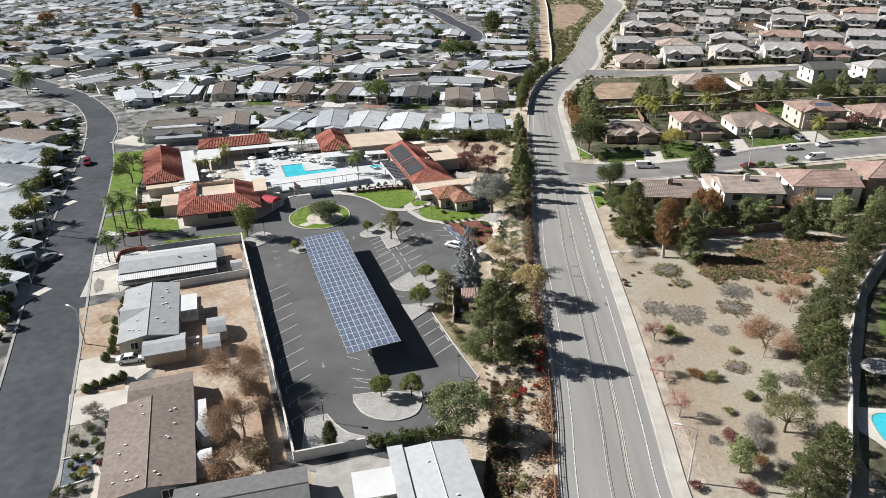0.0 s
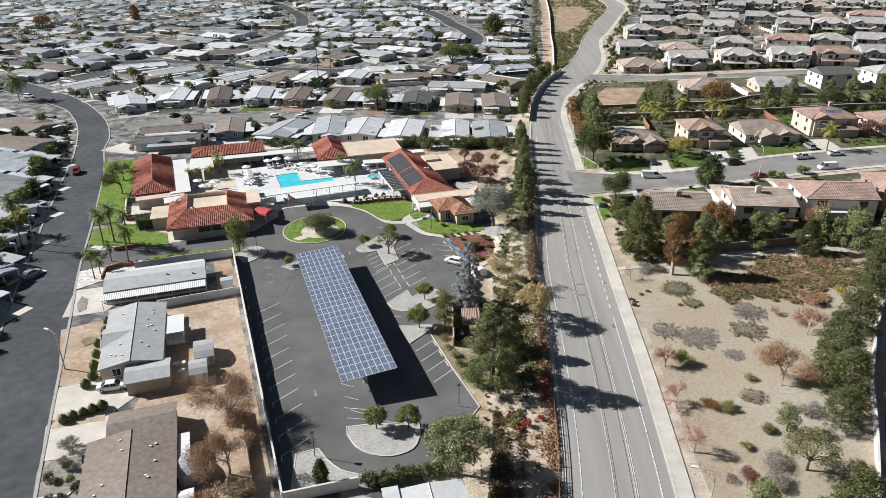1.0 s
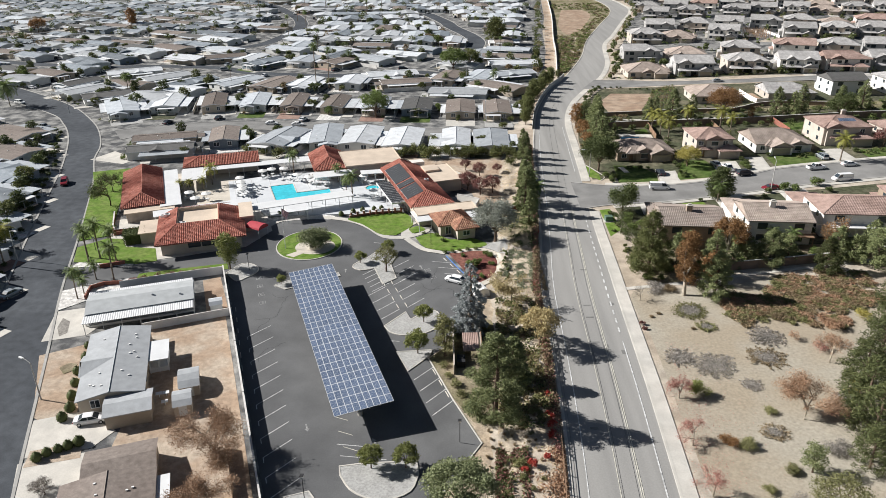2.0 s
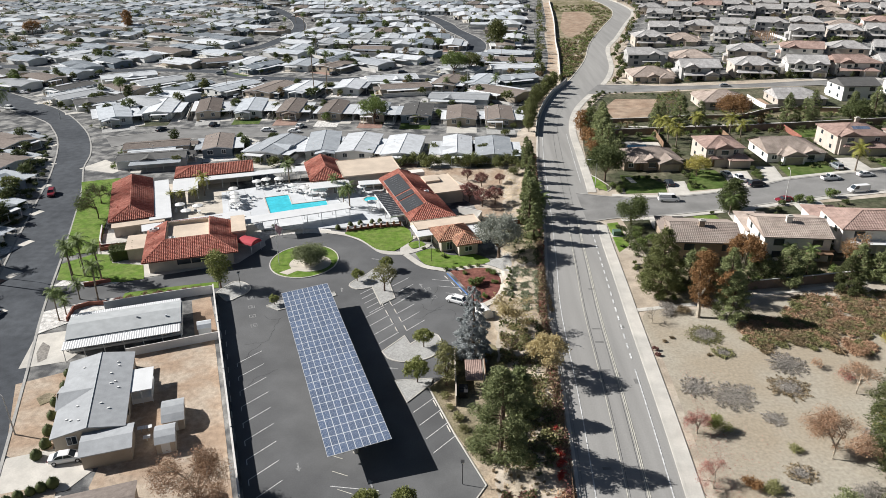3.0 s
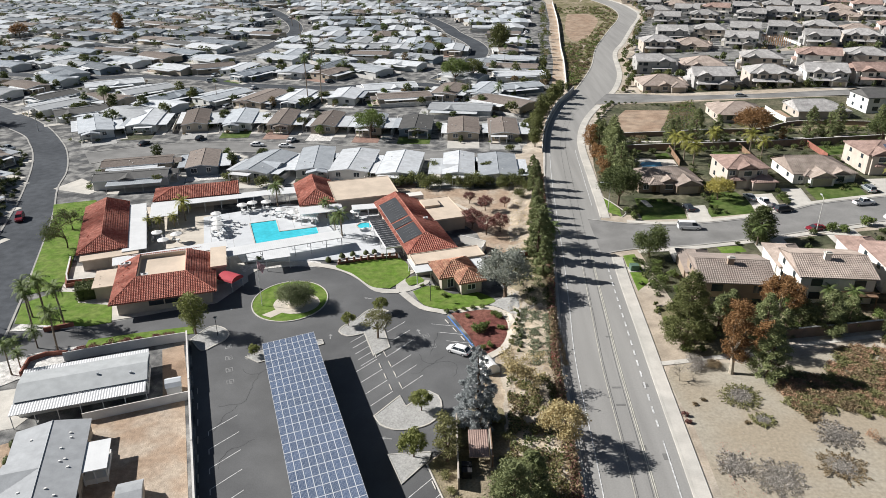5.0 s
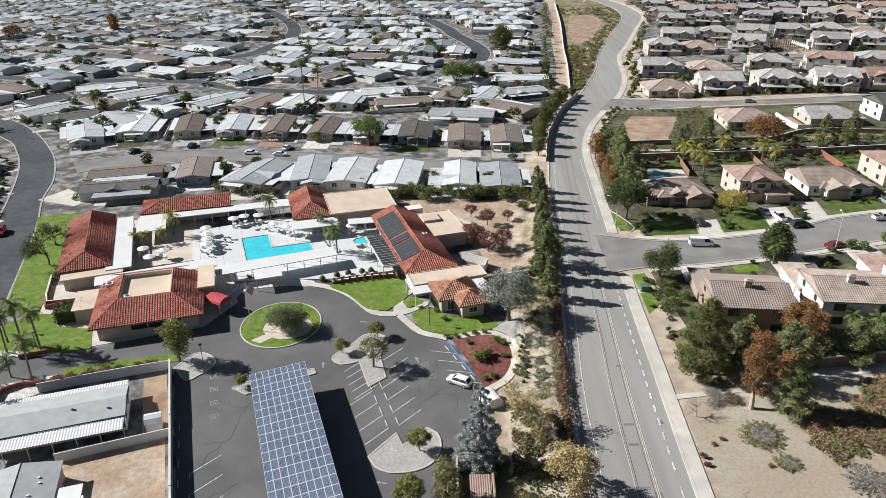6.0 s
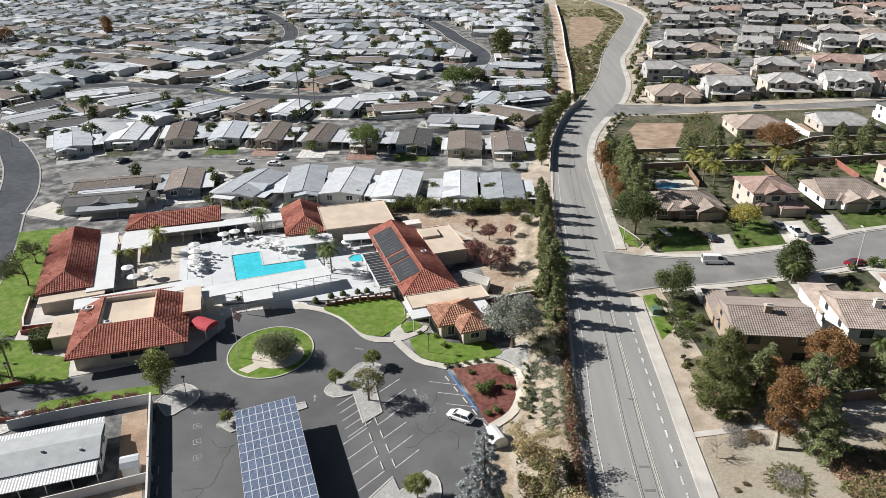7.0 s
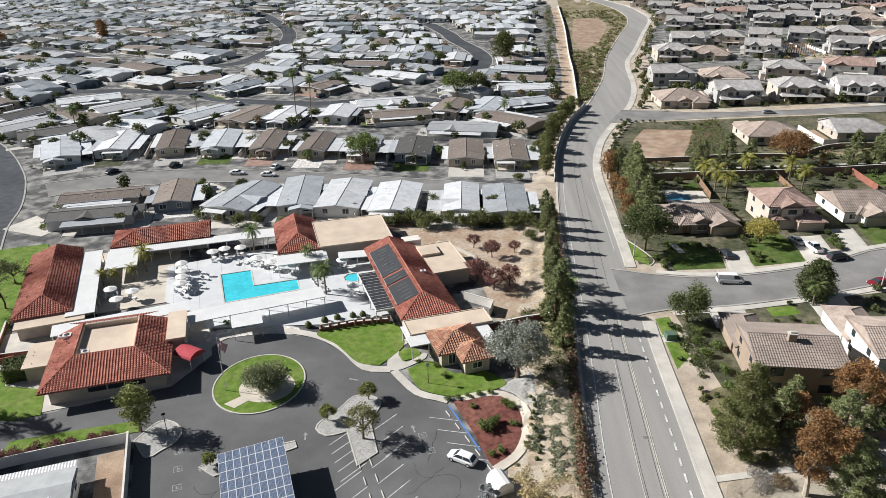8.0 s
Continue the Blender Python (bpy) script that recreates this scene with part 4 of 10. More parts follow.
def pool_gap(x, y):
    """Distance from a point to the pool's two arms, negative inside."""
    c, s_ = math.cos(C20), math.sin(C20)
    u, v = (x + 49.6) * c + (y - 188.6) * s_, (y - 188.6) * c - (x + 49.6) * s_
    return min(max(-0.6 - u, u - 7.4, -0.6 - v, v - 14.0), max(-0.6 - u, u - 16.2, -0.6 - v, v - 6.2))


joints = MB()
for k in range(9):
    jx, jy = -66.5 + 5.0 * k * math.cos(C20), 206 + 5.0 * k * math.sin(C20)
    for q in range(24):
        mx, my = jx + (q + 0.5) * math.sin(C20), jy - (q + 0.5) * math.cos(C20)
        if min(math.hypot(mx + 25.0, my - 200.0) - 3.0, pool_gap(mx, my)) > 0:
            joints.box(-0.04, 0.04, -q - 1, -q, 0.2, 0.207, 20.5, (jx, jy, 0))
structure("deck_joint", joints, M["gravel"], "grey joint strips across the pool deck", "joint")

# ---- solar canopy ----
PW, PL, NCOL, NROW = 1.0, 1.95, 9, 25
canopy = thing("solar_canopy", pose(-22.1, 118.9, 0.045, 0, 0, 20.5), "long solar canopy of blue panels on steel columns over car stalls", "solar canopy")
TILT = math.degrees(math.atan2(0.6, 9.0))
tilt = pose(0, 0, 3.95, 0, -TILT, 0)
panel_mesh = MB().box(-0.47, 0.47, -0.945, 0.945, -0.03, 0.012).mesh("panel")
panel_mesh.materials.append(M["solar"])
rim = MB()
for x0, x1, y0, y1 in ((-0.497, -0.442, -0.972, 0.972), (0.442, 0.497, -0.972, 0.972), (-0.442, 0.442, -0.972, -0.912), (-0.442, 0.442, 0.912, 0.972)):
    rim.box(x0, x1, y0, y1, -0.035, 0.016)
for k in range(1, 5):
    rim.box(-0.47 + 0.94 * k / 5 - 0.004, -0.47 + 0.94 * k / 5 + 0.004, -0.94, 0.94, 0.012, 0.0135)
rim_mesh = rim.mesh("panel_frame")
rim_mesh.materials.append(M["alu"])
for i in range(NCOL):
    for j in range(NROW):
        at = tilt @ pose((i - (NCOL - 1) / 2) * PW, (j - (NROW - 1) / 2) * PL, 0)
        ob = part("panel", panel_mesh, None, canopy, "", at)
        part("panel_frame", rim_mesh, None, ob)
beams = MB()
for i in range(6):
    x = -3.9 + 1.56 * i
    beams.box(x - 0.05, x + 0.05, -NROW * PL / 2, NROW * PL / 2, -0.25, -0.06)
part("purlin", beams, M["steel"], canopy, "", tilt)
for j in range(6):
    y = -20.5 + 8.2 * j
    part("rafter", MB().box(-4.2, 4.2, y - 0.1, y + 0.1, -0.62, -0.26), M["steel"], canopy, "", tilt)
    part("column", MB().box(-0.2, 0.2, y - 0.16, y + 0.16, 0, 3.45), M["white_metal"], canopy)
    part("footing", MB().tube([(0, y, 0), (0, y, 0.75)], [0.38, 0.38], 12), M["concrete"], canopy)

# ---- walls of the car park ----
def wall_run(name, pts, h, t, mat, label, cap=True, z=None):
    ob = thing(name, Matrix(), label, "wall", "", "structure")
    line = smooth_line(pts, 4.0) if len(pts) > 2 else np.array(pts, float)
    part("wall_body", ridge_strip(line, t, h, -0.3), mat, ob)
    if cap:
        part("wall_cap", ridge_strip(line, t + 0.08, h + 0.06, h), M["block"] if mat is not M["vinyl"] else M["vinyl"], ob)
    return ob


for k, h in enumerate((2.2, 2.1, 2.0, 1.9, 1.8)):
    a, b = np.array([-50.6, 146.6]), np.array([-22.3, 73.2])
    wall_run("lot_wall", [tuple(a + (b - a) * k / 5), tuple(a + (b - a) * (k + 1) / 5)], h, 0.2, M["block"], "long white block wall between the lot and the homes")
wall_run("lot_wall", [(-22.3, 73.2), (-12.8, 76.2)], 1.75, 0.2, M["block"], "white block wall at the end of the lot")
wall_run("vinyl_fence", [(-50.6, 146.8), (-60, 143.6), (-70, 139.6)], 1.8, 0.06, M["deck"], "white vinyl fence along the drive")
wall_run("vinyl_fence", [(-43.6, 129.6), (-49.6, 127.1), (-58.5, 123.4)], 1.6, 0.08, M["deck"], "pale vinyl fence between two home plots")

# ---- club house ----
def local_box_walls(parent, w, d, h, mat, name="wall", x=0, y=0, t=0.25):
    """Four walls of a w x d room round (x, y)."""
    for k, (x0, x1, y0, y1) in enumerate(((-w / 2, w / 2, -d / 2, -d / 2 + t), (-w / 2, w / 2, d / 2 - t, d / 2), (-w / 2, -w / 2 + t, -d / 2 + t, d / 2 - t), (w / 2 - t, w / 2, -d / 2 + t, d / 2 - t))):
        part(name, MB().box(x + x0, x + x1, y + y0, y + y1, 0, h), mat, parent)


def flat_roof(parent, w, d, z, mat, x=0, y=0, over=0.4, curb=0.12):
    part("flat_roof", MB().box(x - w / 2 - over, x + w / 2 + over, y - d / 2 - over, y + d / 2 + over, z - 0.25, z), mat, parent)
    edge = MB()
    W, D = w / 2 + over, d / 2 + over
    for x0, x1, y0, y1 in ((-W, W, -D, -D + 0.15), (-W, W, D - 0.15, D), (-W, -W + 0.15, -D + 0.15, D - 0.15), (W - 0.15, W, -D + 0.15, D - 0.15)):
        edge.box(x + x0, x + x1, y + y0, y + y1, z, z + curb)
    part("roof_edge", edge, mat, parent)


def corrugated(x0, x1, y0, y1, z, rib=0.05, pitch=0.5, thick=0.08):
    """A ribbed metal sheet as one closed piece; the ribs run along y."""
    n = max(2, int((x1 - x0) / pitch)) * 2
    xs = [x0 + (x1 - x0) * k / n for k in range(n + 1)]
    top = [(x, y, z + (rib if k % 2 else 0)) for y in (y0, y1) for k, x in enumerate(xs)]
    low = [(x0, y0, z - thick), (x1, y0, z - thick), (x1, y1, z - thick), (x0, y1, z - thick)]
    m, b = n + 1, 2 * (n + 1)
    fs = [(k, k + 1, m + k + 1, m + k) for k in range(n)] + [(b + 3, b + 2, b + 1, b)]
    fs += [(b, b + 1, *range(n, -1, -1)), (b + 2, b + 3, *range(m, 2 * m)), (b + 3, b, 0, m), (b + 1, b + 2, 2 * m - 1, n)]
    return MB().add(top + low, fs)


def canopy_roof(name, x, y, rz, w, d, h, label, posts=3, mat="white_metal", ribs=True):
    """A flat patio cover on posts along both long sides."""
    ob = thing(name, pose(x, y, 0.15, 0, 0, rz), label, "patio cover")
    mb = corrugated(-w / 2, w / 2, -d / 2, d / 2, h, 0.008, 0.45, 0.16) if ribs else MB().box(-w / 2, w / 2, -d / 2, d / 2, h - 0.16, h)
    part("cover", mb, M[mat], ob)
    for k in range(posts):
        px = -w / 2 + 0.3 + (w - 0.6) * k / max(1, posts - 1)
        for py in (-d / 2 + 0.2, d / 2 - 0.2):
            part("post", MB().box(px - 0.07, px + 0.07, py - 0.07, py + 0.07, 0, h - 0.16), M["white_metal"], ob)
    return ob


def vent_pipe(parent, x, y, z, h=0.5, r=0.09, mat="tile_red"):
    part("vent_pipe", MB().tube([(x, y, z - 0.3), (x, y, z + h), (x, y, z + h + 0.02)], [r, r, r * 1.4], 8), M[mat], parent)


def roof_unit(parent, x, y, z, w=1.2, d=1.0, h=0.7):
    """A small rooftop air unit."""
    ob = part("air_unit", MB().box(x - w / 2, x + w / 2, y - d / 2, y + d / 2, z, z + h), M["white_metal"], parent)
    part("grille", MB().tube([(x, y, z + h), (x, y, z + h + 0.03)], [min(w, d) * 0.38] * 2, 14), M["dark"], ob)


# front building: tiled slopes on three sides round a sunken flat roof
fa = thing("club_building", pose(-68.1, 153.6, 0.1, 0, 0, 18.3), "club building with red tile slopes round a flat roof", "club house")
rt = MB()
slope_face(rt, (0, 0), (20, 0), 3.1, (4.6, 7.2), (14.2, 7.2), 5.0)
slope_face(rt, (0, 18.4), (0, 0), 3.1, (4.6, 18.4), (4.6, 7.2), 5.0)
slope_face(rt, (20, 0), (20, 18.4), 3.1, (14.2, 7.2), (14.2, 18.4), 5.0)
slope_face(rt, (17.0, 20.4), (1.8, 20.4), 4.0, (14.2, 17.8), (4.6, 17.8), 5.0)
for p, q in (((0, 0, 3.15), (4.6, 7.2, 5.05)), ((20, 0, 3.15), (14.2, 7.2, 5.05)), ((4.6, 7.2, 5.05), (14.2, 7.2, 5.05)), ((4.6, 7.2, 5.05), (4.6, 18.4, 5.05)), ((14.2, 7.2, 5.05), (14.2, 18.4, 5.05))):
    rt.tube([p, q], [0.13, 0.13], 6)
rt.box(0.05, 19.95, 0.05, 18.35, 2.92, 3.06)
part("roof", rt, M["tile_red"], fa, "red clay barrel tile roof")
part("parapet", MB().box(4.6, 4.85, 7.3, 18.4, 3.1, 4.98).box(13.95, 14.2, 7.3, 18.4, 3.1, 4.98).box(4.85, 13.95, 7.25, 7.5, 3.1, 4.98), M["flat_beige"], fa)
part("flat_roof", MB().box(4.85, 13.95, 7.5, 18.3, 4.0, 4.15), M["flat_beige"], fa, "sunken beige flat roof")
part("back_parapet", MB().box(4.85, 13.95, 17.6, 17.85, 3.1, 4.98), M["flat_beige"], fa)
for x0, x1, y0, y1 in ((1.2, 18.8, 1.4, 1.7), (1.2, 18.8, 17.6, 17.9), (1.2, 1.5, 1.7, 17.6), (18.5, 18.8, 1.7, 17.6)):
    part("wall", MB().box(x0, x1, y0, y1, -0.1, 2.95), M["stucco"], fa)
for k in range(3):
    window(fa, 8.4 + 3.0 * k, 1.4, 1.3, 2.6, 1.0, 0, frame_mat=M["dark"])
part("side_roof", MB().box(18.9, 22.2, 9.4, 19.6, 3.7, 4.0).box(18.9, 22.2, 9.4, 9.6, 4.0, 4.12), M["flat_beige"], fa, "beige flat roof over the entrance")
part("side_wall", MB().box(19.2, 21.9, 9.8, 19.2, 0, 3.7), M["stucco"], fa)
part("porch_roof", MB().box(-4.2, 0.4, 9, 17.2, 2.7, 2.95), M["flat_beige"], fa)
part("porch_wall", MB().box(-3.8, 0.2, 9.4, 16.8, 0, 2.7), M["stucco"], fa)
roof_unit(fa, 6.2, 8.6, 4.15)
roof_unit(fa, 2.2, 15.6, 3.95, 1.4, 1.2, 0.7)
roof_unit(fa, 1.0, 16.6, 3.5, 1.0, 0.8, 0.6)
for x, y, z in ((2.2, 5.0, 4.0), (1.9, 10.5, 3.9), (3.0, 12.5, 4.3), (2.4, 13.6, 4.1), (1.1, 8.2, 3.6)):
    vent_pipe(fa, x, y, z)
part("globe_vent", MB().tube([(5.4, 9.6, 4.1), (5.4, 9.6, 4.5), (5.4, 9.6, 4.75)], [0.25, 0.3, 0.05], 10), M["canvas"], fa)
# entrance awning
aw = thing("entrance_awning", pose(-50.6, 168.2, 0.1, 0, 0, -28), "barrel-shaped dark red canvas entrance awning", "awning")
arch = MB()
for i in range(9):
    a = math.pi * i / 8
    for x in (0, 4.2):
        arch.v.append((x, -1.7 * math.cos(a), 2.2 + 1.0 * math.sin(a)))
arch.f = [(2 * i, 2 * i + 1, 2 * i + 3, 2 * i + 2) for i in range(8)] + [tuple(range(0, 18, 2)), tuple(range(17, 0, -2))]
part("canvas", arch, M["red_canvas"], aw)
for x in (3.9,):
    for y in (-1.5, 1.5):
        part("post", MB().tube([(x, y, 0), (x, y, 2.3)], [0.05, 0.05], 6), M["white_metal"], aw)
# west wing
fw = thing("club_wing", pose(-86.6, 192.0, 0.1, 0, 0, 22.5), "long club wing with red clay tile gable and hip roof", "club house")
part("roof", hip_roof(9.6, 29.6, 3.1, 1.9, 0.5, (True, False), along="y"), M["tile_red"], fw, "red clay barrel tile roof")
local_box_walls(fw, 8.8, 28.6, 3.0, M["stucco"])
for k in range(5):
    window(fw, -4.4, -10 + 5 * k, 1.0, 1.8, 1.2, -90)
part("side_roof", MB().box(-4.5, 7.6, -18.6, -14.9, 2.6, 2.85), M["flat_beige"], fw)
part("side_wall", MB().box(-4.0, 5.0, -17.8, -14.3, 0, 2.6), M["stucco"], fw)
part("vent_pipe", MB().tube([(-3.2, -8, 3.4), (-3.2, -8, 4.3), (-2.8, -8, 4.5)], [0.1, 0.1, 0.1], 8), M["tile_red"], fw)
part("vent_pipe", MB().tube([(-2.4, -10.5, 3.4), (-2.4, -10.5, 4.5)], [0.1, 0.1], 8), M["tile_red"], fw)
canopy_roof("walkway_cover", -79.6, 192.6, 112.5, 30, 5.2, 3.0, "long white flat walkway cover beside the west wing", 8)
# north wing
fn = thing("club_wing", pose(-72.6, 216.2, 0.1, 0, 0, 17.5), "low club wing with red clay tile hip roof", "club house")
part("roof", hip_roof(21.0, 9.4, 3.1, 1.7, 0.5, (True, False)), M["tile_red"], fn, "red clay barrel tile roof")
local_box_walls(fn, 20, 8.4, 3.0, M["stucco"])
canopy_roof("walkway_cover", -64.8, 211.6, 19, 34, 4.0, 2.9, "long white walkway cover in front of the north wing", 9)
canopy_roof("walkway_cover", -47.8, 217.0, 14, 9, 5.0, 3.0, "white flat cover joining two club wings", 3)
canopy_roof("patio_cover", -76.6, 203.2, 20, 6.6, 9.6, 2.9, "square white slatted patio cover", 2)
canopy_roof("walkway_cover", -65.0, 177.4, 24, 24, 4.2, 3.1, "white flat walkway cover behind the front building", 6)
# north-east pavilion and flat hall
fe = thing("club_pavilion", pose(-40.0, 214.6, 0.1, 0, 0, 17.5), "club pavilion with steep red tile hip roof", "club house")
part("roof", hip_roof(9.4, 16.5, 3.3, 2.3, 0.4, (True, False), along="y"), M["tile_red"], fe, "red clay barrel tile roof")
local_box_walls(fe, 8.6, 15.6, 3.2, M["stucco"])
fh = thing("club_hall", pose(-27.6, 216.8, 0.1, 0, 0, 17.5), "flat-roofed club hall with pale beige roofing", "club house")
flat_roof(fh, 16.2, 14.2, 3.9, M["flat_beige"])
local_box_walls(fh, 16, 14, 3.66, M["stucco"])
canopy_roof("walkway_cover", -36.6, 203.6, 17.5, 11, 5.0, 3.0, "white flat cover in front of the pavilion", 4)
canopy_roof("walkway_cover", -23.0, 206.4, 12, 12, 3.4, 2.8, "white flat cover beside the pool", 4)
canopy_roof("pool_cover", -41.0, 183.2, 23.8, 26, 4.6, 2.9, "long white flat cover along the pool's front", 8)
canopy_roof("pool_cover", -41.6, 177.8, 20, 5.6, 5.0, 2.8, "white flat cover over the pool gate", 2)
# east wing with pool-heating mats
fx = thing("club_wing", pose(-12.6, 194.4, 0.1, 0, 0, 19.8), "large club wing with red tile roof and black pool-heating mats", "club house")
part("roof", hip_roof(10.6, 32, 3.1, 2.3, 0.5, (True, False), along="y"), M["tile_red"], fx, "red clay barrel tile roof")
local_box_walls(fx, 9.6, 31, 3.0, M["stucco"])
pitch_deg = math.degrees(math.atan2(2.3, 5.8))
for y0, y1 in ((0.6, 12.9), (-3.2, -0.2), (-11.3, -3.9)):
    at = pose(-3.0, (y0 + y1) / 2, 4.36, 0, -pitch_deg, 0)
    mat_ob = part("heating_mat", MB().box(-2.3, 2.3, -(y1 - y0) / 2, (y1 - y0) / 2, -0.03, 0.09), M["black_mat"], fx, "black ribbed pool-heating mat", at)
    ribs = MB()
    for k in range(int((y1 - y0) / 1.3)):
        ribs.box(-0.6 - 0.5 * (k % 2), 1.3, -(y1 - y0) / 2 + 1.3 * k + 0.6, -(y1 - y0) / 2 + 1.3 * k + 0.63, 0.09, 0.105)
    ribs.box(-2.38, -2.3, -(y1 - y0) / 2, (y1 - y0) / 2, 0, 0.14)
    part("rib", ribs, M["steel"], mat_ob)
for x, y in ((1.4, 10), (2.0, 6.5), (1.2, 4.2), (2.6, 2.0), (1.6, -0.5), (3.2, 1.0)):
    vent_pipe(fx, x, y, 5.2 - 0.39 * x, 0.5)
roof_unit(fx, 3.0, -1.0, 4.0, 1.1, 0.8, 0.7)
pg = thing("pool_pergola", pose(-18.6, 189.6, 0.15, 0, 0, 20.5), "white pergola roofed with black pool-heating mats", "pergola")
part("mat", MB().box(-1.9, 1.9, -8, 8, 2.62, 2.74), M["black_mat"], pg)
rb = MB()
for k in range(13):
    rb.box(-1.9, 1.9, -7.6 + 1.25 * k, -7.54 + 1.25 * k, 2.74, 2.78)
part("rib", rb, M["white_metal"], pg)
part("beam", MB().box(-2.1, -1.95, -8.2, 8.2, 2.4, 2.8).box(1.95, 2.1, -8.2, 8.2, 2.4, 2.8).box(-2.1, 2.1, -8.35, -8.2, 2.4, 2.8), M["white_metal"], pg)
for y in (-8, -2.7, 2.7, 8):
    for x in (-2.0, 2.0):
        part("post", MB().box(x - 0.07, x + 0.07, y - 0.07, y + 0.07, 0, 2.4), M["white_metal"], pg)
f1 = thing("club_annex", pose(-6.4, 203.4, 0.1, 0, 0, 20), "flat-roofed club annex with beige roofing", "club house")
flat_roof(f1, 8.6, 13.6, 3.4, M["flat_beige"])
local_box_walls(f1, 8.6, 13.6, 3.15, M["stucco"])
part("step_roof", MB().box(-3.6, 0.6, 1.0, 5.6, 3.4, 4.0), M["flat_beige"], f1)
part("store_box", MB().box(-5.6, -1.6, 8.6, 11.2, 0, 4.2), M["stucco_white"], f1, "small white plaster store")
f2 = thing("club_link", pose(-3.9, 177.0, 0.1, 0, 0, 19), "low link building with beige flat roof", "club house")
flat_roof(f2, 15, 4.4, 3.1, M["flat_beige"])
local_box_walls(f2, 14.6, 4.0, 2.85, M["stucco"])
canopy_roof("entrance_cover", -9.6, 172.4, 20, 3.6, 7, 2.9, "white entrance cover on slim posts", 2)
canopy_roof("side_cover", 2.6, 173.8, 20, 3.4, 7, 2.7, "pale blue-white corrugated side cover", 2)
fg = thing("gate_house", pose(-2.4, 171.2, 0.1, 0, 0, 20), "small office with weathered orange tile hip roof", "club house")
part("roof", hip_roof(8.0, 7.4, 2.9, 1.8, 0.5), M["tile_orange"], fg, "weathered orange clay barrel tile roof")
local_box_walls(fg, 7.4, 6.8, 2.8, M["stucco"])
fg2 = thing("gate_house", pose(0.6, 167.6, 0.1, 0, 0, 20), "small office wing with weathered orange tile roof", "club house")
part("roof", hip_roof(5.0, 5.4, 2.88, 1.6, 0.5, along="y"), M["tile_orange"], fg2, "weathered orange clay barrel tile roof")
local_box_walls(fg2, 4.4, 4.8, 2.78, M["stucco"])
window(fg2, 0, -2.4, 1.0, 1.6, 1.1, 0)
window(fg, -1.8, -3.4, 0.4, 1.2, 1.8, 0)
wall_run("court_wall", [(-1.0, 190.5), (4.8, 187.2), (4.0, 183.8)], 1.9, 0.2, M["stucco_white"], "white plaster wall of a service yard")
wall_run("brick_wall", [(3.8, 178.5), (10.5, 181), (15.5, 182.6)], 1.7, 0.25, M["brick"], "dark red block wall behind the office")
wall_run("low_brick_wall", [(-28.2, 178.2), (-22, 180.8), (-15.2, 182.0)], 0.7, 0.3, M["brick"], "low red brick wall with piers along the pool")
for k in range(9):
    p = (-27.8 + 1.55 * k, 178.5 + 0.52 * k - 0.012 * k * k)
    pier = thing("brick_pier", pose(p[0], p[1], 0.1, 0, 0, 20), "square red brick pier with a pale cap", "pier", "piers of the pool wall")
    part("shaft", MB().box(-0.22, 0.22, -0.22, 0.22, 0, 1.35), M["brick"], pier)
    part("cap", MB().box(-0.28, 0.28, -0.28, 0.28, 1.35, 1.45), M["concrete"], pier)
wall_run("patio_wall", [(-89.5, 180.0), (-84.2, 168.4), (-79.2, 169.8)], 0.9, 0.25, M["brick"], "low curved red wall round a side patio")

# pool furniture
def umbrella():
    ob = thing("umbrella", Matrix(), "round white parasol over a pool table", "parasol", "parasols round the pool")
    part("pole", MB().tube([(0, 0, 0), (0, 0, 2.5)], [0.035, 0.03], 6), M["white_metal"], ob)
    n = 10
    mb = MB().add([(0, 0, 2.65)] + [(1.35 * math.cos(6.2832 * k / n), 1.35 * math.sin(6.2832 * k / n), 2.15) for k in range(n)] + [(1.33 * math.cos(6.2832 * k / n), 1.33 * math.sin(6.2832 * k / n), 1.98) for k in range(n)],
                  [(0, 1 + k, 1 + (k + 1) % n) for k in range(n)] + [(1 + k, 11 + k, 11 + (k + 1) % n, 1 + (k + 1) % n) for k in range(n)])
    part("shade", mb, M["canvas"], ob)
    part("base", MB().tube([(0, 0, 0), (0, 0, 0.12)], [0.3, 0.25], 10), M["concrete"], ob)
    return ob


def round_table():
    ob = thing("round_table", Matrix(), "white round pool table", "table", "tables round the pool")
    part("tabletop", MB().tube([(0, 0, 0.7), (0, 0, 0.74)], [0.55, 0.55], 14), M["white_metal"], ob)
    part("pedestal", MB().tube([(0, 0, 0), (0, 0, 0.06), (0, 0, 0.7)], [0.3, 0.06, 0.05], 8), M["white_metal"], ob)
    return ob


def chair():
    ob = thing("pool_chair", Matrix(), "white pool chair with slatted back", "chair", "chairs round the pool")
    part("seat", MB().box(-0.27, 0.27, -0.27, 0.27, 0.4, 0.45), M["white_metal"], ob)
    part("backrest", MB().box(-0.27, 0.27, 0.22, 0.28, 0.45, 0.95), M["white_metal"], ob)
    part("leg_frame", MB().box(-0.26, -0.22, -0.26, 0.26, 0, 0.4).box(0.22, 0.26, -0.26, 0.26, 0, 0.4), M["white_metal"], ob)
    return ob


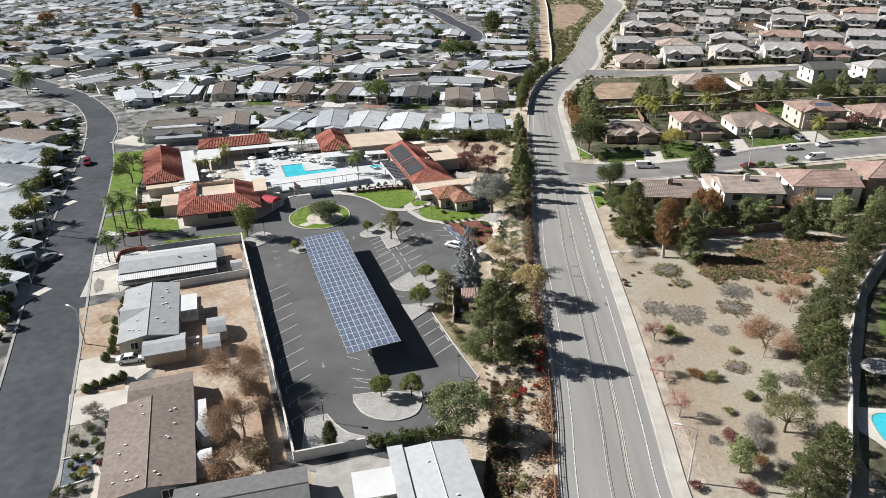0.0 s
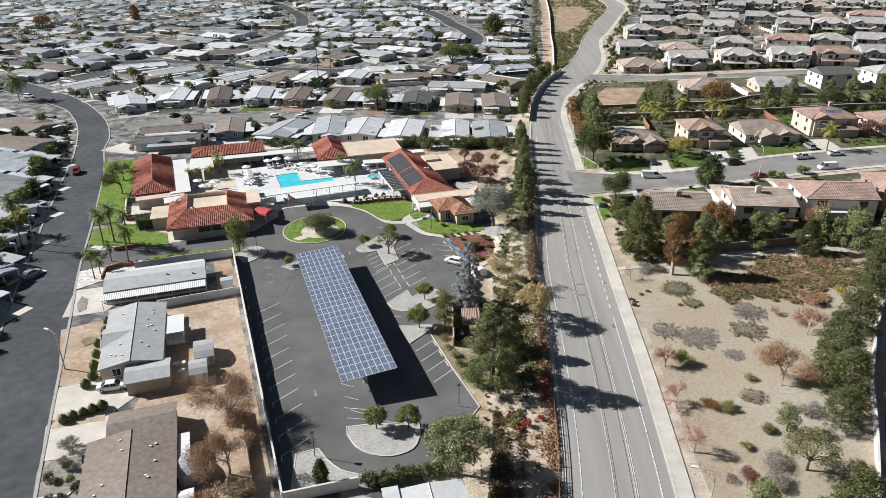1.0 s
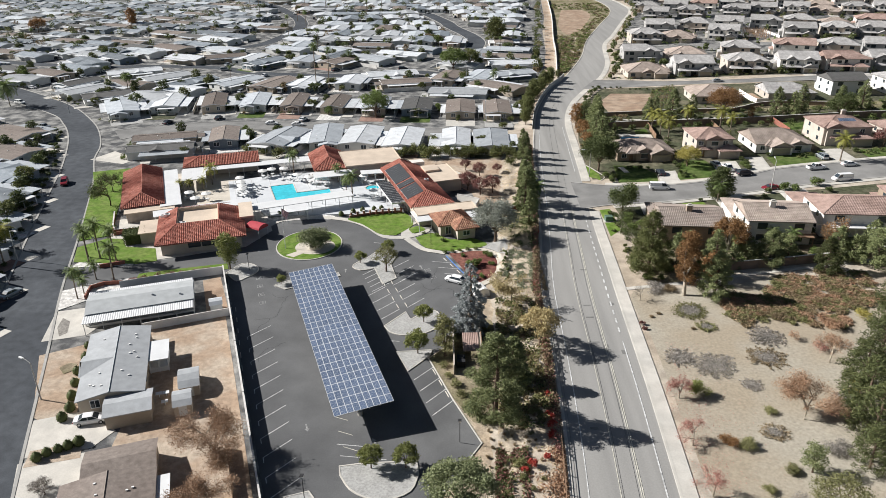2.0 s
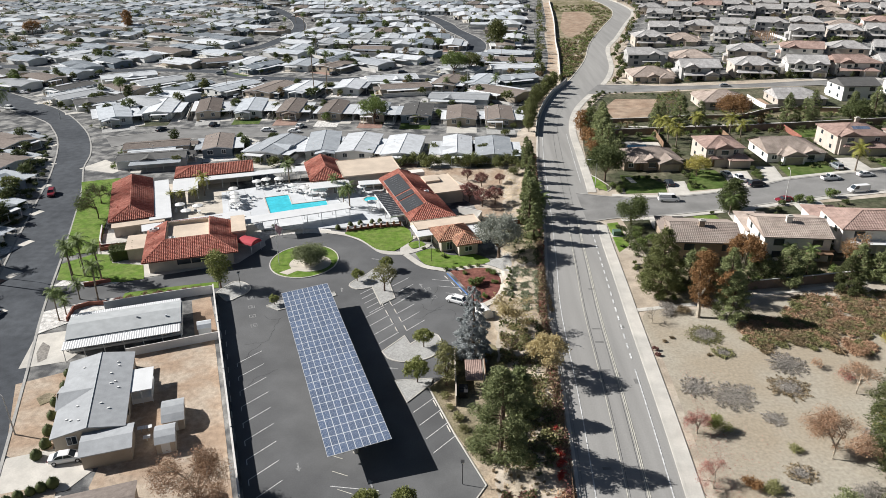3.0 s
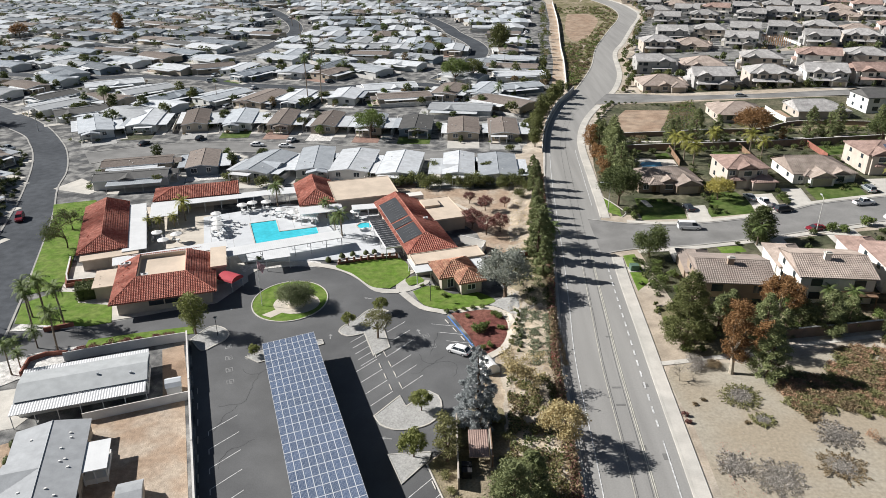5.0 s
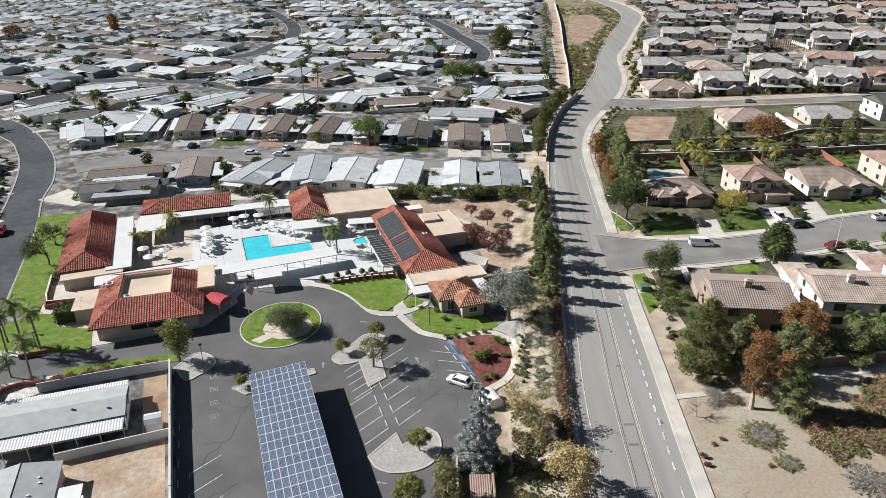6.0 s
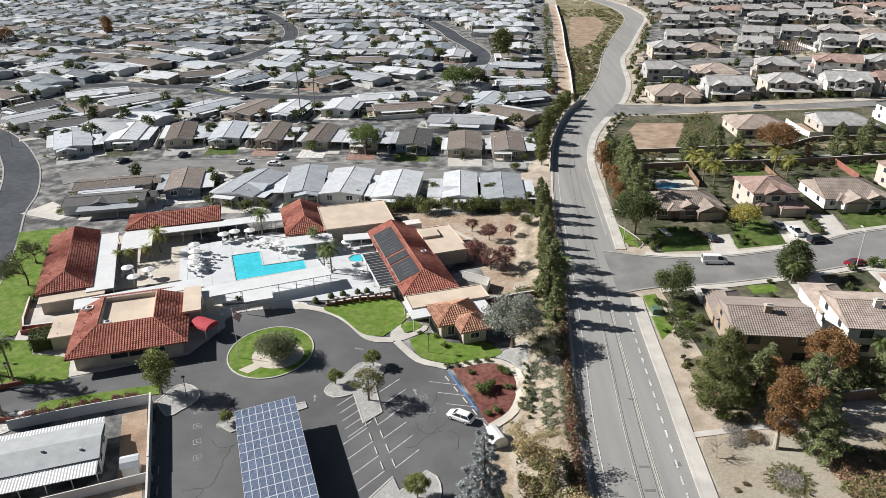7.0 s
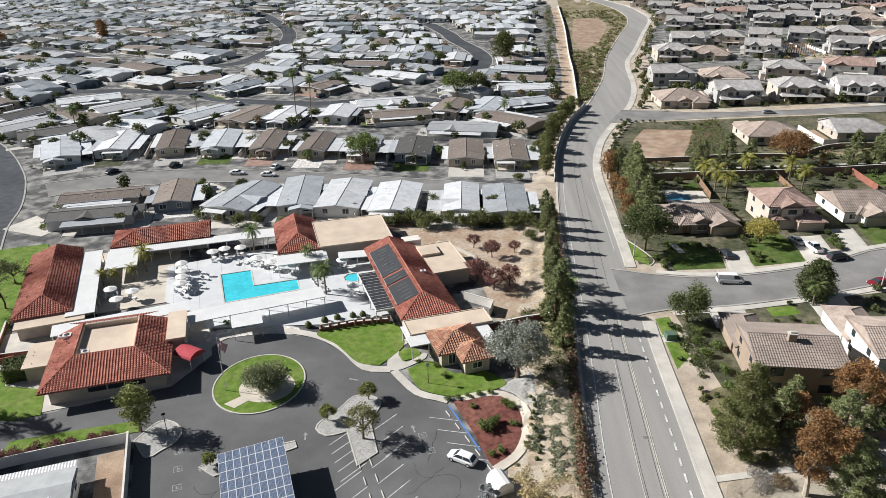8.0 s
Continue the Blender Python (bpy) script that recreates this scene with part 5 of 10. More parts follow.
def lounger():
    ob = thing("sun_lounger", Matrix(), "white sun lounger with raised back", "lounger", "loungers round the pool")
    part("bed", MB().box(-0.33, 0.33, -0.95, 0.35, 0.32, 0.4), M["white_metal"], ob)
    part("backrest", MB().add([(-0.33, 0.35, 0.36), (0.33, 0.35, 0.36), (0.33, 0.9, 0.8), (-0.33, 0.9, 0.8), (-0.33, 0.35, 0.3), (0.33, 0.35, 0.3), (0.33, 0.95, 0.74), (-0.33, 0.95, 0.74)], [(0, 1, 2, 3), (7, 6, 5, 4), (0, 4, 5, 1), (2, 6, 7, 3), (1, 5, 6, 2), (3, 7, 4, 0)]), M["white_metal"], ob)
    part("leg_frame", MB().box(-0.3, 0.3, -0.87, -0.82, 0, 0.32).box(-0.3, 0.3, 0.28, 0.33, 0, 0.32), M["white_metal"], ob)
    return ob


rng = random.Random(11)
protos = [umbrella(), round_table(), chair(), lounger()]
first = [True] * 4


def put(k, x, y, z, rz):
    if first[k]:
        first[k] = False
        protos[k].matrix_basis = pose(x, y, z, 0, 0, rz)
    else:
        copy_thing(protos[k], pose(x, y, z, 0, 0, rz))


UMB = [(-63.2, 202.4), (-61.8, 198.8), (-60.8, 196.0), (-60.0, 193.2), (-58.2, 208.4), (-56, 210), (-52.5, 210.7), (-47.3, 202.2 + 3), (-43.6, 203.4), (-40.6, 202.2), (-38.2, 201.8), (-27.9, 204.3), (-23.7, 192.5), (-73.6, 190.4), (-68.6, 189.6), (-70.4, 186.2)]
for x, y in UMB:
    put(0, x, y, 0.2, rng.uniform(0, 90))
    if rng.random() < 0.8:
        put(1, x + 0.25, y - 0.15, 0.2, 0)
        for k in range(rng.randint(2, 4)):
            a = rng.uniform(0, 6.28)
            put(2, x + 1.15 * math.cos(a), y + 1.15 * math.sin(a), 0.2, math.degrees(a) - 90)
for k in range(9):
    put(3, -58.4 + 0.75 * k % 3, 190.6 + 1.35 * k, 0.2, 80 + rng.uniform(-12, 12))
for k in range(8):
    put(3, -52 + 1.9 * k, 206.4 + 0.5 * k, 0.2, rng.uniform(-20, 20))
for k in range(6):
    put(3, -33.2 + 0.6 * k, 199 - 1.1 * k, 0.2, 110 + rng.uniform(-20, 20))


# ---- mobile homes ----
def mobile_home(w, d, roof, siding, label, wall_h=2.75, rise=0.75, carport=0, porch=False, over=0.35, name="mobile_home", vents=5, seed=0, carmat="roof_white", light=False):
    """A mobile home: long axis along local y, ridge along it, carport on the side given by the sign of carport."""
    r = random.Random(seed)
    ob = thing(name, Matrix(), label, "mobile home")
    W, D = w / 2 + over, d / 2 + over
    z0, z1 = wall_h, wall_h + rise
    rf = MB().add([(-W, -D, z0), (0, -D, z1), (W, -D, z0), (-W, D, z0), (0, D, z1), (W, D, z0), (-W, -D, z0 - 0.16), (W, -D, z0 - 0.16), (-W, D, z0 - 0.16), (W, D, z0 - 0.16), (0, -D, z1 - 0.16), (0, D, z1 - 0.16)],
                  [(0, 1, 4, 3), (1, 2, 5, 4), (6, 10, 1, 0), (10, 7, 2, 1), (3, 4, 11, 8), (4, 5, 9, 11), (0, 3, 8, 6), (2, 7, 9, 5), (6, 8, 11, 10), (10, 11, 9, 7)])
    rf.tube([(0, -D, z1 + 0.02), (0, D, z1 + 0.02)], [0.09, 0.09], 4)
    part("roof", rf, M[roof], ob)
    if light:
        part("wall", MB().add([(x, y, z) for y in (-d / 2, d / 2) for x, z in ((-w / 2, 0), (w / 2, 0), (w / 2, z0 - 0.1), (0, z1 - 0.2), (-w / 2, z0 - 0.1))], [(0, 1, 2, 3, 4), (9, 8, 7, 6, 5), (0, 4, 9, 5), (1, 6, 7, 2)]), M[siding], ob)
        for x in (-w * 0.25, w * 0.22):
            part("window", MB().box(x - 0.7, x + 0.7, -d / 2 - 0.04, -d / 2 + 0.02, 1.1, 2.3), M["glass"], ob)
        for y in (-d * 0.1,):
            for q in (-w / 2, w / 2):
                part("window", MB().box(q - 0.04, q + 0.04, y - 0.8, y + 0.8, 1.2, 2.2), M["glass"], ob)
    else:
        for y in (-d / 2, d / 2):
            part("gable_wall", MB().add([(-w / 2, y - 0.06, 0), (w / 2, y - 0.06, 0), (w / 2, y - 0.06, z0 - 0.1), (0, y - 0.06, z1 - 0.2), (-w / 2, y - 0.06, z0 - 0.1), (-w / 2, y + 0.06, 0), (w / 2, y + 0.06, 0), (w / 2, y + 0.06, z0 - 0.1), (0, y + 0.06, z1 - 0.2), (-w / 2, y + 0.06, z0 - 0.1)],
                                        [(0, 1, 2, 3, 4), (9, 8, 7, 6, 5), (0, 4, 9, 5), (1, 6, 7, 2)]), M[siding], ob)
        for x in (-w / 2, w / 2):
            part("side_wall", MB().box(x - 0.06, x + 0.06, -d / 2 + 0.06, d / 2 - 0.06, 0, z0 - 0.04), M[siding], ob)
        for x, h in ((-w * 0.25, 1.3), (w * 0.22, 1.3)):
            window(ob, x, -d / 2 - 0.06, 1.1, r.uniform(1.1, 1.7), h, 0)
        for s in (1, -1):
            for y in (-d * 0.25, d * 0.25):
                part("window", MB().box(s * (w / 2 + 0.07) - 0.05, s * (w / 2 + 0.07) + 0.05, y - 0.65, y + 0.65, 1.2, 2.2), M["glass"], ob)
    for k in range(vents):
        x, y = r.choice((-1, 1)) * r.uniform(0.5, w * 0.38), r.uniform(-d * 0.42, d * 0.42)
        part("roof_vent", MB().box(x - 0.15, x + 0.15, y - 0.11, y + 0.11, z1 - abs(x) * rise / W - 0.05, z1 - abs(x) * rise / W + 0.16), M["canvas"], ob)
    if carport:
        s = 1 if carport > 0 else -1
        cw, c0, c1 = abs(carport), -d / 2 + d * 0.05, d / 2 - d * 0.2
        xa, xb = s * (w / 2 + 0.3), s * (w / 2 + 0.3 + cw)
        mb = MB().box(c0, c1, -max(xa, xb), -min(xa, xb), z0 - 0.42, z0 - 0.32) if light else corrugated(c0, c1, -max(xa, xb), -min(xa, xb), z0 - 0.32, 0.03, 0.6, 0.1)
        mb.v = [(-q, p, z) for p, q, z in mb.v]
        part("carport", mb, M[carmat], ob, "flat metal carport cover")
        for k in range(1 if light else 4):
            y = c0 + 0.2 + (c1 - c0 - 0.4) * k / 3
            part("post", MB().box(xb - s * 0.15 - 0.06, xb - s * 0.15 + 0.06, y - 0.06, y + 0.06, 0, z0 - 0.42), M["white_metal"], ob)
        part("driveway", MB().box(min(xa, xb), max(xa, xb), -d / 2 - 4.5, c1, 0.02, 0.06), M["concrete"], ob)
    if porch and not light:
        part("porch_cover", MB().box(-w / 2 + 0.3, w * 0.1, -D - 2.4, -D - 0.02, z0 - 0.5, z0 - 0.38), M["white_metal"], ob)
        for x in (-w / 2 + 0.45, w * 0.1 - 0.15):
            part("post", MB().box(x - 0.06, x + 0.06, -D - 2.3, -D - 2.18, 0, z0 - 0.5), M["white_metal"], ob)
        part("porch_floor", MB().box(-w / 2 + 0.3, w * 0.1, -D - 2.4, -d / 2 - 0.07, 0, 0.5), M["wood"], ob)
    if not light:
        part("skirting", MB().box(-w / 2 - 0.09, w / 2 + 0.09, -d / 2 - 0.09, d / 2 + 0.09, 0, 0.45), M[siding], ob)
    return ob


def place(ob, x, y, rz):
    ob.matrix_basis = frame_at(x, y, rz)
    return ob


# the homes beside the car park
h1 = place(mobile_home(18.8, 7.6, "shingle_grey", "siding_white", "long mobile home with grey roof and white awnings", 2.7, 0.06, vents=0), -61.6, 131.2, 20)
bpy.data.objects.remove(h1.children[0], do_unlink=True)
mono = MB().add([(-9.7, -4.0, 2.9), (9.7, -4.0, 2.9), (9.7, 0.2, 3.6), (-9.7, 0.2, 3.6), (9.7, 4.2, 3.0), (-9.7, 4.2, 3.0)], [(0, 1, 2, 3), (3, 2, 4, 5)])
mono.box(-9.6, 9.6, -3.9, 4.1, 2.75, 2.9)
part("roof", mono, M["roof_pale"], h1)
for y0, y1, nm in ((-7.0, -4.1, "awning"), (4.2, 5.9, "awning")):
    mb = corrugated(-9.9, 9.5, y0, y1, 2.62, 0.06, 0.4, 0.07)
    part(nm, mb, M["white_metal"], h1, "white ribbed metal awning")
for k in range(7):
    part("post", MB().box(-9.7 + 3.2 * k, -9.6 + 3.2 * k, -6.9, -6.8, 0, 2.55), M["white_metal"], h1)
part("roof_vent", MB().box(2, 2.3, -1, -0.7, 3.4, 3.75), M["roof_lightgrey"], h1)
part("roof_vent", MB().box(7, 7.3, -2, -1.7, 3.2, 3.6), M["roof_lightgrey"], h1)
structure("driveway", slab([(-78.5, 130.2), (-70, 133), (-67.4, 125.2), (-68.4, 121.8), (-75.6, 119.4)], -0.1, 0.06), M["concrete"], "wide pale concrete driveway", "driveway")

h2 = place(mobile_home(9.4, 19.8, "shingle_grey", "siding_tan", "double-wide mobile home with grey shingle roof", 2.8, 0.9, vents=14, seed=3), -56.8, 109.6, 19.5)
part("side_gable", MB().add([(-5.05, -3.4, 2.8), (-5.05, 3.2, 2.8), (-0.2, -0.1, 3.68), (-5.05, -0.1, 3.72), (-5.35, -3.4, 2.78), (-5.35, 3.2, 2.78), (-5.35, -0.1, 3.74)], [(4, 0, 2, 3), (0, 4, 6), (3, 2, 1), (6, 3, 1, 5), (4, 6, 5)]), M["shingle_grey"], h2)
part("sun_room", MB().box(4.7, 8.2, -1.6, 4.8, 2.45, 2.62), M["white_metal"], h2, "white flat patio roof")
part("sun_room_wall", MB().box(4.9, 7.9, -1.3, 4.5, 0, 0.9), M["siding_white"], h2)
for x in (5.1, 6.5, 8.0):
    part("post", MB().box(x - 0.06, x + 0.06, -1.5, -1.38, 0, 2.45), M["white_metal"], h2)
part("garage_roof", MB().add([(-0.8, -15.2, 2.5), (6.2, -15.2, 2.5), (6.2, -12.6, 3.1), (-0.8, -12.6, 3.1), (6.2, -9.6, 2.6), (-0.8, -9.6, 2.6), (-0.8, -15.2, 2.35), (6.2, -15.2, 2.35)], [(0, 1, 2, 3), (3, 2, 4, 5), (6, 7, 1, 0)]), M["shingle_grey"], h2)
part("garage_wall", MB().box(-0.5, 5.9, -14.9, -9.9, 0, 2.48), M["siding_tan"], h2)
structure("sand_yard", slab([(-58, 124.4), (-45.6, 131.0), (-23.4, 73.6), (-36, 66), (-43, 84), (-50, 92), (-51.5, 103)], -0.1, 0.05), M["sand"], "raw sandy back yard beside the wall", "ground")
structure("sand_yard", slab([(-54.2, 143.6), (-51, 145.4), (-44.6, 130.4), (-48.4, 129.0)], -0.1, 0.05), M["lot_brown"], "bare brown earth yard corner behind the wall", "ground")
structure("front_yard", slab([(-73.5, 115), (-66.5, 119), (-58.2, 97.6), (-59.0, 95.0), (-65.2, 98.2)], -0.1, 0.05), M["sand"], "tan decomposed granite front yard", "ground")
structure("driveway", slab([(-64.6, 97.4), (-58.6, 99.6), (-51.0, 95.4), (-52.8, 91.5), (-61.8, 89.0)], -0.1, 0.07), M["concrete"], "pale concrete driveway beside the street", "driveway")
structure("driveway", slab([(-61.6, 87.9), (-53, 90.6), (-50, 82.5), (-58.2, 80.2)], -0.1, 0.066), M["concrete"], "pale concrete driveway beside the street", "driveway")


structure("rock_bed", slab([(-76.0, 127.9), (-73.9, 126.5), (-72.4, 122.5), (-73.3, 121.3), (-75.2, 124.3)], -0.1, 0.08), M["taupe_gravel"], "oval gravel bed in a concrete driveway", "rock bed")
structure("planting_bed", slab([(-67.9, 111.2), (-67.0, 112.8), (-65.5, 112.6), (-65.2, 110.6), (-66.3, 109.5)], -0.1, 0.12), M["verge"], "small scrubby ground-cover bed in a tan yard", "flower bed")
stp = thing("stepping_path", Matrix(), "row of square pale stepping stones along a house", "path", "", "structure")
for k in range(11):
    part("stone", MB().box(-0.45, 0.45, -0.4, 0.4, 0, 0.07), M["patio"], stp, "", pose(-63.9 + 0.47 * k, 114.6 - 1.28 * k, 0.05, 0, 0, 20))


def shed(x, y, rz, w, d, roof="shingle_grey", siding="siding_tan"):
    ob = thing("garden_shed", frame_at(x, y, rz), "small garden shed with grey gambrel roof", "shed", "sheds behind the homes")
    part("body", MB().box(-w / 2, w / 2, -d / 2, d / 2, 0, 1.9), M[siding], ob)
    W, D = w / 2 + 0.15, d / 2 + 0.15
    part("roof", MB().add([(-W, y_, z) for z, y_ in ((1.9, -D), (2.45, -D * 0.55), (2.7, 0), (2.45, D * 0.55), (1.9, D))] + [(W, y_, z) for z, y_ in ((1.9, -D), (2.45, -D * 0.55), (2.7, 0), (2.45, D * 0.55), (1.9, D))],
                          [(k, k + 5, k + 6, k + 1) for k in range(4)] + [(0, 1, 2, 3, 4), (9, 8, 7, 6, 5)]), M[roof], ob)
    part("door", MB().box(-0.6, 0.6, -d / 2 - 0.04, -d / 2, 0.05, 1.85), M["siding_white"], ob)
    return ob


shed(-43.6, 106.4, 20, 3.0, 5.4)
shed(-42.7, 101.0, 20, 2.6, 4.2)
shed(-47.2, 131.2, 20, 2.2, 2.4, "roof_white", "siding_white")
shed(-36.4, 78.2, 20, 2.4, 4.4, "roof_lightgrey", "siding_tan")
shed(-34.6, 71.6, 20, 2.6, 3.4, "roof_white", "siding_white")
h3 = place(mobile_home(11.2, 19.4, "shingle_brown", "siding_blue", "double-wide mobile home with brown shingle roof", 2.8, 0.9, vents=16, seed=8), -42.3, 73.6, 20)
part("garage_roof", MB().add([(-3.6, 9.4, 2.7), (5.9, 9.4, 2.7), (5.9, 12.8, 3.3), (-3.6, 12.8, 3.3), (5.9, 16.2, 2.7), (-3.6, 16.2, 2.7)], [(0, 1, 2, 3), (3, 2, 4, 5)]), M["shingle_brown"], h3)
part("garage_wall", MB().box(-3.3, 5.6, 9.9, 15.9, 0, 2.72), M["siding_tan"], h3)
part("side_awning", MB().box(5.8, 7.6, 1.6, 8.4, 2.35, 2.45), M["white_metal"], h3, "white metal side awning")
wall_run("yard_fence", [(-33.0, 91.8), (-30.9, 86.2), (-28.5, 79.9), (-26.2, 74.3), (-25.2, 71.6)], 1.5, 0.08, M["wood"], "weathered timber fence across the sandy yard", False)
h4 = place(mobile_home(7.2, 16, "shingle_mid", "siding_tan", "mobile home with slate-grey shingle roof", 2.8, 0.7, vents=2, seed=9), -26.6, 63.4, 106)
h5 = place(mobile_home(8.4, 14, "roof_chalk", "siding_white", "mobile home with chalky pale roof behind the car park", 3.0, 0.35, vents=3, seed=10), -1.6, 66.6, 14)
part("side_roof", MB().box(-6.0, -3.9, -4, 7.8, 3.1, 3.25), M["roof_white"], h5)
part("patio_cover", MB().box(-11.2, -4.4, -0.4, 4.6, 2.55, 2.68), M["white_metal"], h5, "white flat patio cover")
for x in (-11, -7.8, -4.6):
    part("post", MB().box(x - 0.07, x + 0.07, -0.3, -0.16, 0, 2.55), M["white_metal"], h5)
structure("driveway", slab([(-19, 72), (-12, 74.6), (-6, 73), (-4, 60), (-18, 60)], -0.1, 0.05), M["kerb_grey"], "grey concrete patio behind the lot wall", "patio")

# rows along the first park street, read off one by one: x, y, turn, width, depth, roof, siding, carport
ROWS = [
    (-100.5, 243.5, 106, 8, 20, "shingle_brown", "siding_tan", 0), (-97.0, 231.0, 104, 8, 20, "shingle_dark", "siding_white", -4), (-81, 246, 14, 9, 17, "shingle_brown", "siding_blue", 3.5),
    (-61, 243, -14, 11.5, 20, "roof_lightgrey", "siding_white", 3), (-46.0, 246.5, 6, 10, 22, "roof_lightgrey", "siding_white", -3), (-33.8, 244.5, -3, 11.5, 21, "roof_white", "siding_white", 2.5),
    (-19.4, 242, -3, 11.5, 21, "roof_white", "siding_white", 0), (-2.0, 241.6, 0, 9, 20, "roof_white", "siding_white", -4), (9.6, 240.6, 0, 11, 20, "roof_lightgrey", "siding_white", 3),
    (-135, 287, 28, 11, 24, "roof_lightgrey", "siding_white", 3.6), (-119, 295, 10, 10, 22, "roof_white", "siding_white", 3.6), (-100.5, 296, 14, 8.6, 22, "shingle_brown", "siding_tan", 4),
    (-84, 297, 7, 10, 21, "roof_lightgrey", "siding_white", 4), (-67.5, 295.5, 2, 8.4, 21, "shingle_brown", "siding_tan", 4), (-50.5, 293, -2, 8.6, 20, "shingle_brown", "siding_tan", 4.2),
    (-34, 290.5, -2, 9, 19, "roof_lightgrey", "siding_tan", 4), (-17.6, 288.5, -1, 11, 18, "shingle_dark", "siding_blue", 0), (-0.8, 284.5, 0, 10.6, 20, "shingle_brown", "siding_tan", 0), (13.2, 283.2, 0, 10, 20, "shingle_brown", "siding_tan", 4),
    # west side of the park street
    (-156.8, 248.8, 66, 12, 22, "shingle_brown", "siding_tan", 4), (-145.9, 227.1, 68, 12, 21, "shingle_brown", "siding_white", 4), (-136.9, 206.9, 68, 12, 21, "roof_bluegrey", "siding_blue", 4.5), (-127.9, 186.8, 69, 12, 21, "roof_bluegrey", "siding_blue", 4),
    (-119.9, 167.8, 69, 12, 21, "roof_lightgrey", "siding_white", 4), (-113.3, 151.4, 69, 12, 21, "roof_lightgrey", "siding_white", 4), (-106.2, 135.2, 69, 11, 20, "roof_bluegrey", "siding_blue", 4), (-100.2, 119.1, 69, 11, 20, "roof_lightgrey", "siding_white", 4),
    (-184.5, 265, 56, 12, 22, "roof_white", "siding_white", 4), (-175.5, 243, 60, 12, 22, "shingle_brown", "siding_tan", 4),
]
def home_extras(ob, w, d, roof, siding, carport, seed, rise, wall_h=2.75, over=0.35, pad=True, deep=4.4):
    """What gives each mobile home its own face: white fascia, a patio cover, a cross gable, a porch with columns, a front yard."""
    r = random.Random(seed * 7 + 1)
    W, D, z0, z1 = w / 2 + over, d / 2 + over, wall_h, wall_h + rise
    fa = MB().add([(x, y, z + h) for y in (-D - 0.03, D + 0.03) for h in (-0.2, 0.05) for x, z in ((-W - 0.02, z0), (0, z1), (W + 0.02, z0))], [(0, 1, 4, 3), (1, 2, 5, 4), (6, 9, 10, 7), (7, 10, 11, 8), (0, 3, 9, 6), (2, 8, 11, 5)])
    part("fascia", fa, M["vinyl"], ob)
    s = -1 if carport > 0 else 1
    pw, y0 = r.uniform(1.8, 2.8), -d * r.uniform(0.3, 0.48)
    y1 = y0 + d * r.uniform(0.5, 0.8)
    xa, xb = s * (w / 2 + 0.3), s * (w / 2 + 0.3 + pw)
    part("patio_cover", MB().box(min(xa, xb), max(xa, xb), y0, y1, z0 - 0.38, z0 - 0.26), M[r.choice(("roof_white", "white_metal", "roof_lightgrey"))], ob)
    for y in (y0 + 0.15, y1 - 0.15):
        part("post", MB().box(xb - s * 0.2 - 0.06, xb - s * 0.2 + 0.06, y - 0.06, y + 0.06, 0, z0 - 0.38), M["white_metal"], ob)
    if seed % 2:
        yc, g = d * r.uniform(-0.25, 0.1), r.uniform(2.2, 3.2)
        q = -s
        part("cross_gable", MB().add([(0, yc, z1 + 0.03), (q * (W + 0.4), yc, z1 - 0.12), (q * (W + 0.4), yc - g, z0 - 0.06), (q * (W + 0.4), yc + g, z0 - 0.06), (q * 0.4, yc - g * 0.2, z1 - 0.02), (q * 0.4, yc + g * 0.2, z1 - 0.02), (q * (W + 0.1), yc, z1 - 0.2), (q * (W + 0.1), yc - g, z0 - 0.1), (q * (W + 0.1), yc + g, z0 - 0.1)],
                                     [(0, 1, 2, 4), (0, 5, 3, 1), (6, 7, 8)]), M[roof], ob)
    if seed % 3 != 1:
        x0, x1 = (-w * 0.46, w * 0.1) if seed % 3 else (-w * 0.2, w * 0.44)
        xm = (x0 + x1) / 2
        if seed % 4 < 2:
            part("porch_roof", MB().add([(x0, -D - 2.6, z0 - 0.15), (xm, -D - 2.6, z0 + 0.55), (x1, -D - 2.6, z0 - 0.15), (x0, -D + 0.6, z0 - 0.15), (xm, -D + 0.6, z0 + 0.55), (x1, -D + 0.6, z0 - 0.15)], [(0, 1, 4, 3), (1, 2, 5, 4), (0, 2, 1)]), M[roof], ob)
        else:
            part("porch_roof", MB().box(x0, x1, -D - 2.4, -D - 0.05, z0 - 0.35, z0 - 0.22), M["white_metal"], ob)
        for k in range(3):
            x = x0 + 0.2 + (x1 - x0 - 0.4) * k / 2
            part("column", MB().box(x - 0.1, x + 0.1, -D - 2.35, -D - 2.15, 0, z0 - 0.3), M["vinyl"], ob)
        part("porch_floor", MB().box(x0, x1, -D - 2.4, -d / 2 - 0.1, 0, 0.4), M["patio"], ob)
    if pad:
        mat, lab = r.choice((("gravel", "grey gravel front yard"), ("pavers", "red paved front yard"), ("concrete", "pale concrete front yard"), ("rock", "white rock front yard"), ("garden", "planted front yard"), ("lawn_dark", "small front lawn")))
        xl, xr = (-w / 2, w / 2 + 0.2) if carport > 0 else (-w / 2 - 0.2, w / 2)
        part("front_yard", MB().box(xl, xr, -d / 2 - deep, -d / 2 - 0.1, -0.1, 0.04), M[mat], ob, lab)


for ring in ([(-118.5, 226), (-106, 221.6), (-103.4, 226.4), (-114.5, 235)], [(-112, 238.6), (-111, 247.5), (-103.6, 252.6), (-99, 250.5), (-110, 236.6)], [(-88, 250), (-87, 258.4), (-76, 260.4), (-70, 256), (-72, 250)], [(-66, 229.6), (-52, 231), (-52, 227.6), (-66, 226.6)]):
    structure("driveway", slab(ring, -0.1, 0.05), M["concrete"], "pale concrete driveway between mobile homes", "driveway")
